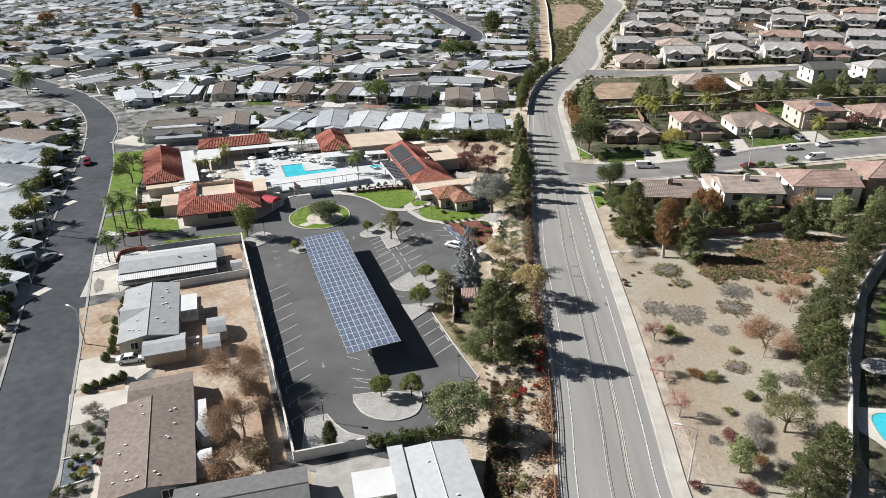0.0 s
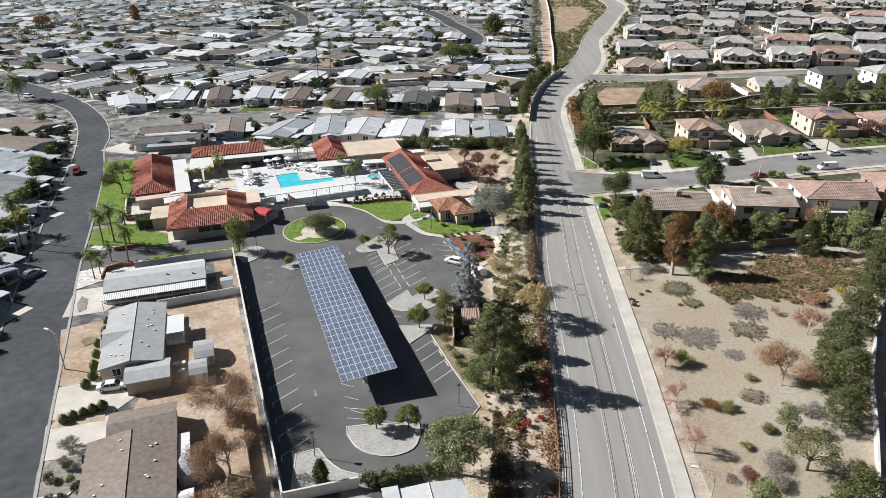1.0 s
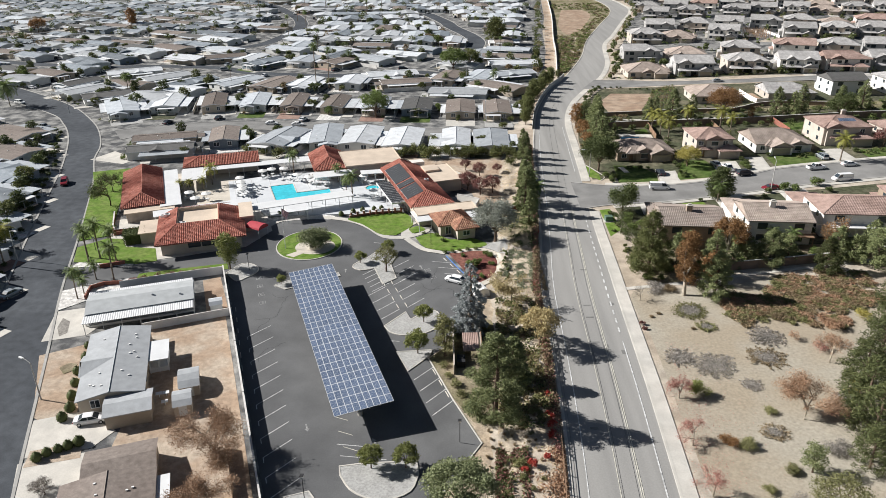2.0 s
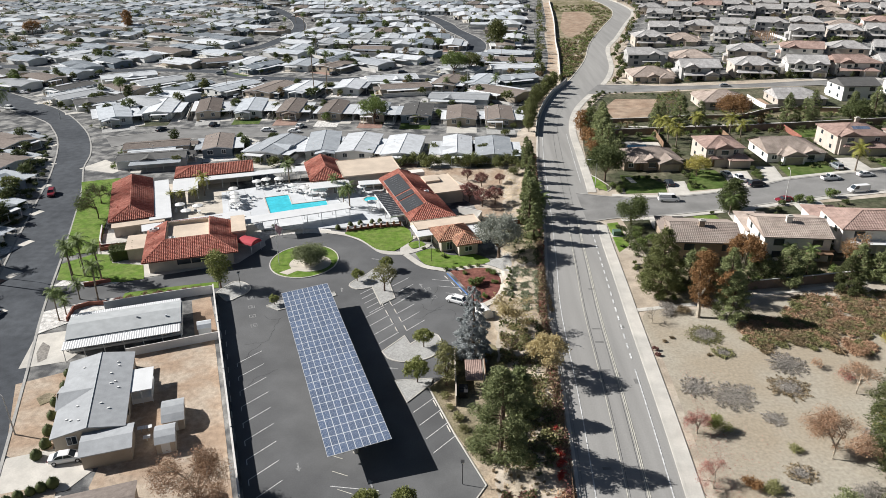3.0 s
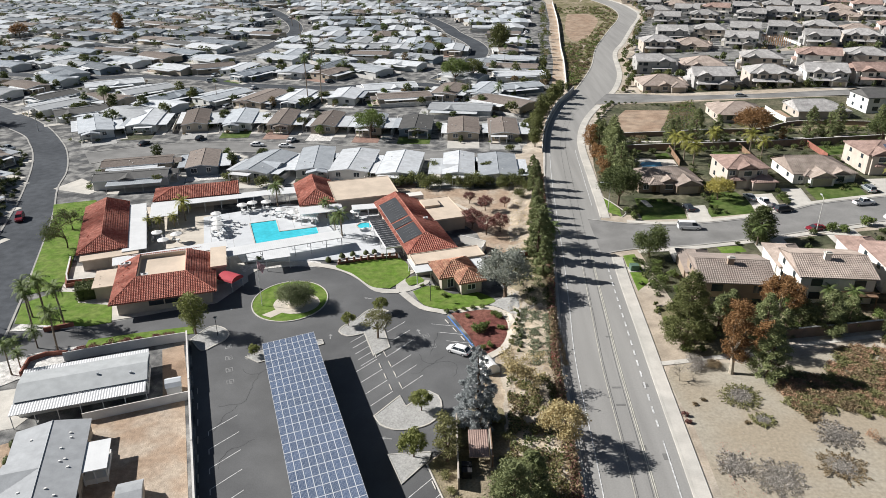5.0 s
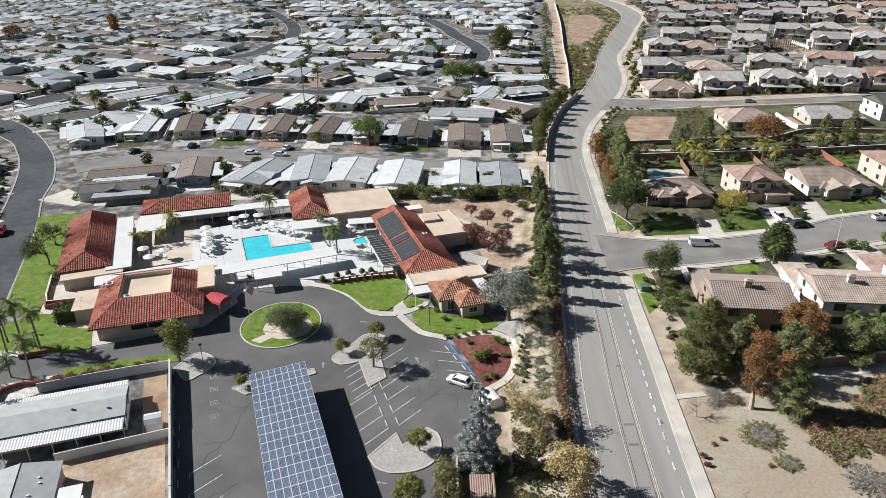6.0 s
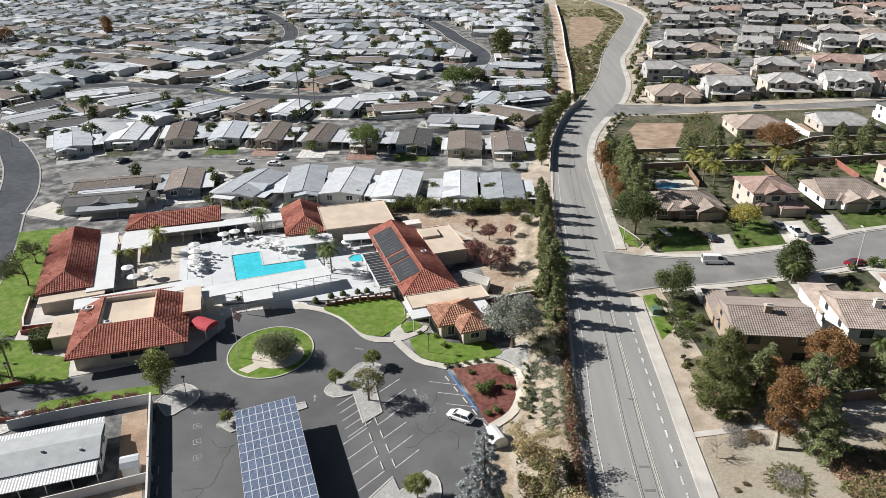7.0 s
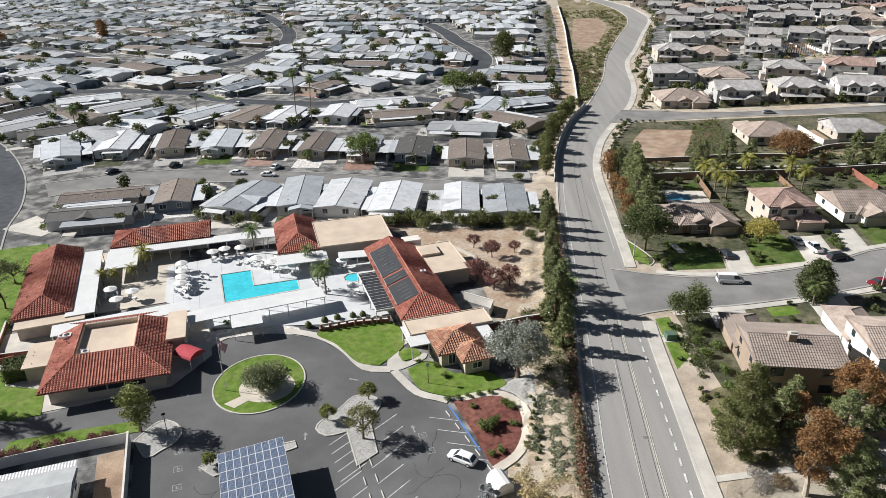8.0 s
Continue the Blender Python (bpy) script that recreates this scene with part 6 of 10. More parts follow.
# homes by the two ends of their ridges
RIDGES = [(-170, 352, -150, 363, "roof_white"), (-146.7, 337, -133, 351.5, "shingle_grey"), (-131, 321.7, -117, 342.7, "roof_lightgrey"), (-108.5, 325, -96.6, 342.3, "roof_lightgrey"), (-88, 321, -80.8, 340, "shingle_brown"), (-179, 326, -171, 340, "shingle_dark"),
          (-157.5, 302.5, -143, 311.4, "shingle_dark"), (-170, 310, -157, 327, "shingle_grey"), (-72, 321, -69, 340, "roof_white"), (-51, 326, -49.5, 343, "roof_white"), (-43.7, 346.5, -23, 352, "roof_white"), (-35.7, 329, -15.9, 334, "shingle_brown"), (-13, 313, 9.4, 310, "shingle_grey"),
          (6.2, 328.7, 24, 315.5, "shingle_brown"), (14.8, 346, 31.4, 353, "roof_lightgrey"), (14.3, 373.9, 36, 377, "roof_white"), (11, 397, 35, 393, "shingle_brown"), (14.5, 420, 36, 414, "roof_lightgrey"), (-43.9, 408.5, -22.8, 399, "roof_white"), (-57, 397, -40, 384, "roof_lightgrey"),
          (-33.4, 427, -15.2, 417, "roof_lightgrey"), (-62, 434, -42, 431, "shingle_brown"), (-62, 457, -37, 459, "shingle_grey"), (-77.7, 424, -60, 408, "roof_lightgrey"), (-69, 376, -59, 393, "shingle_brown"), (-84, 379, -81, 396, "roof_lightgrey"), (-96, 424, -94, 442, "roof_lightgrey"),
          (-226, 405, -213, 430, "roof_white"), (-208, 394.5, -184, 373, "roof_lightgrey"), (-199.8, 407, -176, 390, "roof_lightgrey"), (-191, 422.7, -167, 407, "roof_lightgrey"), (-180, 435.8, -155, 419, "shingle_brown"), (-169.8, 446, -146, 432, "roof_lightgrey"), (-163, 464, -137, 450, "roof_white"),
          (-157, 477, -133, 465, "roof_lightgrey"), (-217, 451, -188, 443, "shingle_brown"), (-203, 491, -177, 480, "shingle_brown"), (-137, 394, -119, 402, "shingle_brown"), (-108, 374, -97.5, 391, "roof_lightgrey"), (-110, 429, -88, 417, "roof_lightgrey")]
for k, (x0, y0, x1, y1, roof) in enumerate(RIDGES):
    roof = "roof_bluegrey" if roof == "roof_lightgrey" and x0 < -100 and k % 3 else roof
    ROWS.append(((x0 + x1) / 2, (y0 + y1) / 2, math.degrees(math.atan2(-(x1 - x0), y1 - y0)), (11.4, 12.2, 10.4)[k % 3], min(25, 1.5 + math.hypot(x1 - x0, y1 - y0)), roof, "siding_tan" if roof == "shingle_brown" else ("siding_white", "siding_white", "siding_blue")[k % 3], (3.6, -3.4, 3.0, -3.8)[k % 4]))
NAMES = {"roof_bluegrey": "blue-grey roof", "roof_white": "white coated roof", "roof_lightgrey": "light grey roof", "shingle_brown": "brown shingle roof", "shingle_dark": "charcoal shingle roof", "shingle_grey": "grey shingle roof"}
WALLS = {"siding_white": "white siding", "siding_tan": "tan siding", "siding_blue": "grey-blue siding"}
HOMES = []
TAKEN = [(-61.6, 131), (-56.8, 109), (-42, 73)]
for k, (x, y, rz, w, d, roof, sid, cp) in enumerate(ROWS):
    ob = mobile_home(w, d, roof, sid, f"mobile home with {NAMES[roof]} and {WALLS[sid]}" + (", carport alongside" if cp else ""), rise=0.7 + 0.06 * (k % 4), carport=cp, seed=20 + k, vents=3 if y < 300 else 0, light=y > 300, carmat="roof_lightgrey" if x < -90 and y < 260 else "roof_white")
    home_extras(ob, w, d, roof, sid, cp or 1, 20 + k, 0.7 + 0.06 * (k % 4), pad=-140 < x and y < 400, deep=9.0 if 280 < y < 300 else 4.4)
    tagged(place(ob, x, y, rz), group="mobile homes of the park")
    TAKEN.append((x, y))
    HOMES.append((x, y, rz, w, d))

# far mobile homes: columns of plots that bend with the streets, copied from a few models
MODELS = []
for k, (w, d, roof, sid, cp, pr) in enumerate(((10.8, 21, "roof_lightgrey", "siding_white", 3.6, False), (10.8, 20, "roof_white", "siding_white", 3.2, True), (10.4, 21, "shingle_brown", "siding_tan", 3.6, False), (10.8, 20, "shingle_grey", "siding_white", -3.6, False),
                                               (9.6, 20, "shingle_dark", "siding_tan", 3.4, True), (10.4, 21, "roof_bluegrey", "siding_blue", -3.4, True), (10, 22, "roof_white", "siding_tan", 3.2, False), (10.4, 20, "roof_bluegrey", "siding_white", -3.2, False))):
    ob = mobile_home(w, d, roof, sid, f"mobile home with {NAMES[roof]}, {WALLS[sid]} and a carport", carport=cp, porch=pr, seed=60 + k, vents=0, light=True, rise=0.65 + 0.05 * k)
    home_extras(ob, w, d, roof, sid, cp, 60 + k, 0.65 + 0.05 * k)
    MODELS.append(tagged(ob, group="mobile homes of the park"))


def near_street(x, y, r):
    return any(np.min(np.hypot(s[:, 0] - x, s[:, 1] - y)) < r for s in STREETS)


rng = random.Random(4)
SPOTS = []


def spot(x, y, rz):
    right = np.interp(y, (300, 350, 400, 460, 570, 690), (18, 34, 41, 44, 52, 62)) - 9
    if x > right or near_street(x, y, 10.5) or y > 800 or x < -185 - 0.62 * (y - 250) or x + 0.62 * y < -60:
        return
    if min(math.hypot(x - a, y - b) for a, b in TAKEN) < 13.5:
        return
    SPOTS.append((math.hypot(x, y - 30), x, y, rz))


# a grid of plots square to the main road, and a turned one further west
for r in range(0, 19):
    for c in range(-26, 8):
        y = 345 + 24.5 * r + (r // 2) * 4 + 5 * math.sin(c * 0.4 + r)
        x = 8 + 15.2 * c + 7 * (r % 2) + rng.uniform(-1.2, 1.2)
        if x > -112 - 0.12 * (y - 340):
            spot(x, y, -6 + 13 * math.sin(y / 70.0 + x / 160.0) + rng.uniform(-5, 5) + (78 if rng.random() < 0.16 else 0))
TH = radians(64)
for r in range(-14, 26):
    for c in range(-20, 30):
        u, v = 14.6 * c + rng.uniform(-1, 1), 25.5 * r + (r // 2) * 4
        x, y = -150 + u * math.cos(TH) - v * math.sin(TH), 330 + u * math.sin(TH) + v * math.cos(TH)
        if x <= -119 - 0.12 * (y - 340) and y > 300 - 0.2 * (x + 150):
            spot(x, y, 64 + rng.uniform(-7, 7))
SPOTS.sort()


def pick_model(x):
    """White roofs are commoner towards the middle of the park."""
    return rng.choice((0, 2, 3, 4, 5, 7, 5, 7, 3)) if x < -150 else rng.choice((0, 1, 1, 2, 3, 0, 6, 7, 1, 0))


used = set()
HOMES += [(x, y, rz, 9.5, 19) for _, x, y, rz in SPOTS]
for n, (_, x, y, rz) in enumerate(SPOTS[:12]):
    k = pick_model(x)
    m = frame_at(x, y, rz + (180 if rng.random() < 0.5 else 0))
    if k in used:
        copy_thing(MODELS[k], m)
    else:
        MODELS[k].matrix_basis = m
        used.add(k)
# the farthest roofs, too many to count
far_spots = [[] for _ in MODELS]
for n, (_, x, y, rz) in enumerate(SPOTS[12:]):
    far_spots[pick_model(x)].append(frame_at(x, y, rz + (180 if rng.random() < 0.5 else 0)))
for k, ob in enumerate(MODELS):
    if k not in used:
        ob.matrix_basis = far_spots[k].pop(0)
FAR_HOMES = list(zip(MODELS, far_spots))

# ---- houses east of the road ----
def garage_door(parent, x, y, w, h=2.2):
    ob = part("garage_door", MB().box(x - w / 2, x + w / 2, y - 0.05, y, 0, h), M["siding_tan"], parent)


def house(w, d, storeys, roof, wall, label, garage=6.0, gx=0.28, hips=(True, True), along="x", rise=None, front=1, near=True, tile=0.55, chimney=None, solar=False, rib=0.085, gd=2.6, gable=False, style=0):
    """A tract house: main block, front garage wing with its own roof, windows; front looks along local -y."""
    ob = thing("house", Matrix(), label, "house")
    h = 2.8 * storeys + 0.1
    rise = rise or (d if along == "x" else w) * 0.2
    part("roof", hip_roof(w, d, h, rise, 0.5, hips, tile, rib, along, 0.55 if near else 0), M[roof], ob)
    part("wall", MB().box(-w / 2, w / 2, -d / 2, d / 2, 0, h), M[wall], ob)
    if garage:
        g = d / 2 + gd
        gw = MB().box(gx * w - garage / 2, gx * w + garage / 2, -g, -d / 2, 0, 2.7)
        part("garage", gw, M[wall], ob)
        gr = hip_roof(garage, gd + 3.0, 2.7, 1.5 if gable else 1.3, 0.4, (not gable, False), tile, rib, "y", 0.55 if near else 0)
        gr.v = [(x + gx * w, y - d / 2 + 1.5 - gd / 2 - 0.4, z) for x, y, z in gr.v]
        part("garage_roof", gr, M[roof], ob)
        garage_door(ob, gx * w, -g, garage - 1.2)
        if gable:
            part("gable_wall", MB().add([(gx * w - garage / 2, -g - 0.02, 2.6), (gx * w + garage / 2, -g - 0.02, 2.6), (gx * w, -g - 0.02, 3.95)], [(0, 1, 2)]), M[wall], ob)
    if style:
        # a cross gable on the front slope, a lower side wing and a rear gable set the models apart
        cw, cd = (5.4, 4.6, 6.0)[style % 3], 4.4
        cx = (-0.02, 0.24, -0.26)[style % 3] * w
        cg = hip_roof(cw, cd, h - 0.02, cw * 0.24, 0.35, (False, False), tile, rib, "y", 0.55 if near else 0)
        cg.v = [(x + cx, y - d / 2 + 1.3, z) for x, y, z in cg.v]
        part("cross_gable", cg, M[roof], ob)
        part("gable_bay", MB().box(cx - cw / 2 + 0.2, cx + cw / 2 - 0.2, -d / 2 - 0.7, -d / 2, 0, h).add([(cx - cw / 2, -d / 2 - 0.72, h - 0.1), (cx + cw / 2, -d / 2 - 0.72, h - 0.1), (cx, -d / 2 - 0.72, h + cw * 0.2)], [(0, 1, 2)]), M[wall], ob)
        zw = h - 1.9
        part("window", MB().box(cx - 1.0, cx + 1.0, -d / 2 - 0.78, -d / 2 - 0.68, zw, zw + 1.3), M["glass"], ob)
        part("window_trim", MB().box(cx - 1.15, cx + 1.15, -d / 2 - 0.76, -d / 2 - 0.7, zw - 0.14, zw).box(cx - 1.15, cx + 1.15, -d / 2 - 0.76, -d / 2 - 0.7, zw + 1.3, zw + 1.44), M["vinyl"], ob)
        if not near:
            sx = 1 if style % 2 else -1
            x0, x1 = (w / 2 - 0.2, w / 2 + 1.7) if sx > 0 else (-w / 2 - 1.7, -w / 2 + 0.2)
            part("side_wing", MB().box(x0, x1, -d * 0.1, d * 0.42, 0, 2.8), M[wall], ob)
            part("wing_roof", MB().add([(x0 - 0.3, -d * 0.1 - 0.3, 2.8), (x1 + 0.3, -d * 0.1 - 0.3, 2.8), (x1 + 0.3, d * 0.42 + 0.3, 2.8), (x0 - 0.3, d * 0.42 + 0.3, 2.8), (w / 2 * sx, -d * 0.02, 3.8), (w / 2 * sx, d * 0.34, 3.8)], [(0, 1, 4), (1, 2, 5, 4), (2, 3, 5), (3, 0, 4, 5), (3, 2, 1, 0)]), M[roof], ob)
            rg = hip_roof(5.0, 4.0, h - 0.03, 1.3, 0.3, (False, False), tile, rib, "y", 0)
            rg.v = [(x + 0.2 * w * sx, y + d / 2 - 1.2, z) for x, y, z in rg.v]
            part("rear_gable", rg, M[roof], ob)
            part("gable_wall", MB().add([(0.2 * w * sx - 2.4, d / 2 + 0.35, h - 0.1), (0.2 * w * sx + 2.4, d / 2 + 0.35, h - 0.1), (0.2 * w * sx, d / 2 + 0.35, h + 1.1), (0.2 * w * sx - 2.4, d / 2 + 0.35, h - 2.6), (0.2 * w * sx + 2.4, d / 2 + 0.35, h - 2.6)], [(1, 0, 2), (0, 1, 4, 3)]), M[wall], ob)
            for q in (-0.05 * w, 0.42 * w):
                part("window", MB().box(q - 0.6, q + 0.6, -d / 2 - 0.05, -d / 2, h - 1.8, h - 0.6), M["glass"], ob)
                part("window", MB().box(q - 0.6, q + 0.6, d / 2, d / 2 + 0.05, h - 1.8, h - 0.6), M["glass"], ob)
    if not near and storeys == 2:
        fg_ = hip_roof(4.6, 3.6, h - 0.05, 1.5, 0.3, (False, False), tile, rib, "y", 0)
        fg_.v = [(x - 0.22 * w, y - d / 2 + 0.9, z) for x, y, z in fg_.v]
        part("front_gable", fg_, M[roof], ob)
        part("front_bay", MB().box(-0.22 * w - 2.1, -0.22 * w + 2.1, -d / 2 - 0.9, -d / 2, 0, h), M[wall], ob)
        part("window", MB().box(-0.22 * w - 0.9, -0.22 * w + 0.9, -d / 2 - 0.96, -d / 2 - 0.9, 3.7, 5.0), M["glass"], ob)
    if near:
        er = hip_roof(3.6, 4, 2.75, 1.0, 0.3, (True, False), tile, rib, "y", 0.55 if near else 0)
        er.v = [(x - 0.25 * w, y - d / 2 + 0.6, z) for x, y, z in er.v]
        part("porch_roof", er, M[roof], ob)
        part("door", MB().box(-0.25 * w - 0.55, -0.25 * w + 0.55, -d / 2 - 0.05, -d / 2, 0, 2.1), M["wood"], ob)
    for s in range(storeys):
        z = 1.0 + 2.8 * s
        spots = [(-0.38 * w, 0), (-0.1 * w, 0)] + ([(0.3 * w, 0)] if s else [])
        if not near and not s:
            spots = spots[:1]
        for x, _ in spots:
            (window(ob, x, -d / 2, z, 1.4, 1.2, 0) if near else part("window", MB().box(x - 1.0, x + 1.0, -d / 2 - 0.05, -d / 2, z - 0.1, z + 1.4), M["glass"], ob))
        for x in (-0.3 * w, 0.28 * w):
            part("window", MB().box(x - 1.05, x + 1.05, d / 2, d / 2 + 0.05, z - 0.1, z + 1.4), M["glass"], ob)
        for y in ((-0.25 * d, 0.22 * d) if near else (0.0,)):
            for q in (-1, 1):
                part("window", MB().box(q * w / 2 - 0.05, q * w / 2 + 0.05, y - 0.6, y + 0.6, z, z + 1.2), M["glass"], ob)
    if not near:
        part("patio_cover", MB().box(-0.38 * w, 0.12 * w, d / 2, d / 2 + 3.0, 2.55, 2.75).box(-0.38 * w, -0.38 * w + 0.2, d / 2 + 2.8, d / 2 + 3.0, 0, 2.55).box(0.12 * w - 0.2, 0.12 * w, d / 2 + 2.8, d / 2 + 3.0, 0, 2.55), M[wall], ob)
        part("sliding_door", MB().box(-0.1 * w - 1.2, -0.1 * w + 1.2, d / 2, d / 2 + 0.06, 0.1, 2.2), M["glass"], ob)
        # flat dark panel paints the porch shade; the wall has no recess here
        part("entry_porch", MB().box(-0.12 * w, 0.06 * w, -d / 2 - 0.06, -d / 2, 0.1, 2.5), M["dark"], ob, "dark recessed entry")
        part("driveway", MB().box(gx * w - garage / 2, gx * w + garage / 2, -d / 2 - gd - 7, -d / 2 - gd - 0.06, 0.02, 0.08), M["concrete"], ob)
        if storeys == 2:
            a, b, c, e = -0.46 * w, 0.06 * w, -d / 2 - 3.4, -d / 2 - 0.02
            lw = MB().add([(a, c, 2.75), (b, c, 2.75), (b, e, 2.75), (a, e, 2.75), (a + 0.9, e, 3.6), (b - 0.9, e, 3.6)], [(0, 1, 5, 4), (0, 4, 3), (1, 2, 5), (3, 2, 1, 0), (2, 3, 4, 5)])
            part("porch_roof", lw, M[roof], ob)
    if chimney:
        cx, cy = chimney
        st = part("chimney", MB().box(cx - 0.6, cx + 0.6, cy - 0.4, cy + 0.4, h, h + rise + 0.9), M[wall], ob)
        part("chimney_cap", MB().box(cx - 0.75, cx + 0.75, cy - 0.55, cy + 0.55, h + rise + 0.9, h + rise + 1.05).box(cx - 0.4, cx + 0.4, cy - 0.25, cy + 0.25, h + rise + 1.05, h + rise + 1.3), M["concrete"], st)
    if solar:
        for k in range(5):
            part("solar_panel", MB().box(-3.2 + 1.05 * k, -2.2 + 1.05 * k, -0.85, 0.85, 0, 0.06), M["solar"], ob, "", pose(0.1 * w, -d * 0.22, h + rise * 0.62, math.degrees(math.atan2(rise, d / 2 + 0.5)), 0, 0))
    return ob


# south side of the side street: fronts look north, so they are turned round
place(house(13.4, 12.4, 2, "tile_brown", "stucco_brown", "two-storey house with grey-brown concrete tile roof", 6, 0.3, (False, False), rise=1.9, chimney=(0.5, 1.2), gd=8, tile=0.42), 52.4, 164.4, 176)
place(house(13.6, 12.4, 2, "tile_tan", "stucco_white", "two-storey house with tan tile roof and balcony", 6.5, 0.28, (False, False), rise=1.9, chimney=(0.8, 1.4), gd=8.5, tile=0.42), 71.6, 165.6, 176)
place(house(16, 12, 2, "tile_pink", "stucco_white", "two-storey house with pink tile roof", 7, 0.3, (False, True), rise=2.0, gd=9), 90.2, 168.2, 177)
place(house(15, 12, 2, "tile_pink", "stucco_brown", "two-storey house with rose tile roof and patio cover", 6, 0.28), 109.5, 172.5, 178)
place(house(14, 12, 2, "tile_tan", "stucco", "two-storey house with tan tile roof", 6, 0.28), 128, 176, 178)
# balcony of the second house, and its awning neighbours
bal = thing("balcony_deck", frame_at(74, 158.6, -4), "dark timber balcony deck with railing", "deck")
part("floor", MB().box(-4, 4, -1.6, 1.6, 2.6, 2.8), M["wood"], bal)
for x in (-3.8, 0, 3.8):
    part("post", MB().box(x - 0.09, x + 0.09, -1.5, -1.32, 0, 2.6), M["wood"], bal)
part("railing", MB().box(-4, 4, -1.6, -1.52, 3.6, 3.7).box(-4, 4, -1.58, -1.54, 3.2, 3.24), M["wood"], bal)
canopy_roof("patio_cover", 88.5, 161.6, -3, 13, 3.2, 5.2, "white patio cover behind a house", 3)
# north side
place(house(17, 11, 1, "tile_tan", "stucco_brown", "single-storey house with tan tile roof and twin gables", 6.6, 0.26, (True, True), rise=2.4, gable=True, style=3), 55.4, 228.0, 6)
place(house(11, 12, 2, "tile_pink", "stucco", "two-storey house with rose tile hip roof", 6.2, 0.36, (True, True), rise=2.0, style=3), 76.6, 229.6, 3)
place(house(17, 14, 1, "tile_tan", "stucco_white", "single-storey house with broad tan tile roof", 6.4, -0.1, (False, True), rise=3.0, gable=True, style=1), 98.5, 232.5, 2)
place(house(15, 13, 2, "tile_pink", "stucco", "two-storey house with rose tile roof and solar panels", 6.4, 0.25, (True, True), rise=2.2, style=2, chimney=(2, 2), solar=True), 120, 238, 2)
place(house(16, 14, 1, "tile_pink", "stucco", "single-storey house with rose tile roof", 6.4, -0.1, rise=2.6, gable=True, style=1), 143, 240, 4)
place(house(15, 13, 2, "tile_tan", "stucco_white", "two-storey house with tan tile roof", 6.4, 0.25), 166, 244, 4)
# upper row, seen from behind
place(house(18, 15, 1, "tile_tan", "stucco", "large house with grey-tan hip roof above a bank", 6, 0.25, (True, True), rise=3.0), 99.5, 297.5, 180)
place(house(18, 14, 1, "tile_grey", "stucco", "large house with grey tile roof above a bank", 6, 0.25, (True, False), rise=2.8), 128, 298, 180)
place(house(14, 12, 2, "shingle_dark", "siding_white", "house under construction wrapped in white sheeting", 5, 0.25, (False, False), rise=2.2), 152, 303, 184)
place(house(14, 12, 2, "tile_grey", "stucco_white", "two-storey house with grey tile roof", 6, 0.25), 175, 305, 182)
# tract rows behind, from a few models
HM = []
for k, (w, d, st, roof, wall, hp, al) in enumerate(((18, 14, 2, "tile_grey", "stucco", (True, True), "x"), (17, 13.5, 2, "tile_grey", "stucco_grey", (False, False), "x"), (19, 16, 1, "tile_tan", "stucco", (True, True), "x"), (16.5, 14, 2, "tile_grey", "stucco_white", (False, False), "x"), (19, 13, 2, "tile_pink", "stucco_white", (False, True), "x"), (18, 13, 2, "tile_grey", "stucco_grey", (True, False), "x"))):
    HM.append(tagged(house(w, d, st, roof, wall, f"{'two' if st == 2 else 'single'}-storey tract house with {roof[5:]} tile roof", 6, 0.26, hp, al, near=False, tile=2.6, rib=0.03, gable=k % 2 == 1, style=k + 1), group="tract houses"))
def crowd(name, model, places, label, category):
    """Many far copies of one model, joined part by part."""
    ob = thing(name, Matrix(), label, category, "", "stuff")
    kinds = {}
    for ch in model.children:
        co = np.array([(*v.co, 1) for v in ch.data.vertices]) @ np.array(ch.matrix_basis).T
        mb = kinds.setdefault((ch.name.split(".")[0], ch.data.materials[0].name), (MB(), ch.data.materials[0]))[0]
        fs = [tuple(p.vertices) for p in ch.data.polygons]
        for m in places:
            mb.add((co @ np.array(m).T)[:, :3].tolist(), fs)
    for (nm, _), (mb, mat) in kinds.items():
        part(nm, mb, mat, ob)
    return ob


for mod, pl in FAR_HOMES:
    crowd("far_homes", mod, pl, "crowd of far mobile homes", "mobile homes")
rng = random.Random(21)
hused, far_places, TRACT = set(), [[] for _ in HM], []
for row, (y, turn, starts) in enumerate(((352, 0, (85, 106.5, 131, 154)), (390, 180, (91, 115, 141.5, 169)), (448, 0, (106.5, 126, 153)), (485, 180, (124, 147, 168)), (553, 0, (139, 164, 195)), (593, 180, ()), (642, 0, ()), (684, 180, ()), (735, 0, ()), (778, 180, ()))):
    x = float(np.interp(y, [p[1] for p in ROAD_RIGHT], [p[0] for p in ROAD_RIGHT])) + 15
    n = 0
    while x < 70 + 0.64 * y:
        x = starts[n] if n < len(starts) else x
        k = ((2, 1, 0, 3), (5, 2, 0, 4), (0, 2, 3), (1, 0, 3), (1, 0, 5))[row][n] if n < len(starts) else rng.choice((0, 0, 1, 1, 2, 3, 4, 5))
        m = frame_at(x, y + rng.uniform(-1.5, 1.5), turn + rng.uniform(-3, 3) - (19 if row else 7) * ss(95, 150, x))
        TRACT.append((x, y, turn))
        if row == 2 and 168 < x < 180:
            pass
        elif row > 3:
            far_places[k].append(m)
        elif k in hused:
            copy_thing(HM[k], m)
        else:
            HM[k].matrix_basis = m
            hused.add(k)
        n += 1
        x += rng.uniform(20, 23)
for k, pl in enumerate(far_places):
    if pl:
        crowd("far_houses", HM[k], pl, "far rows of two-storey tract houses", "houses")
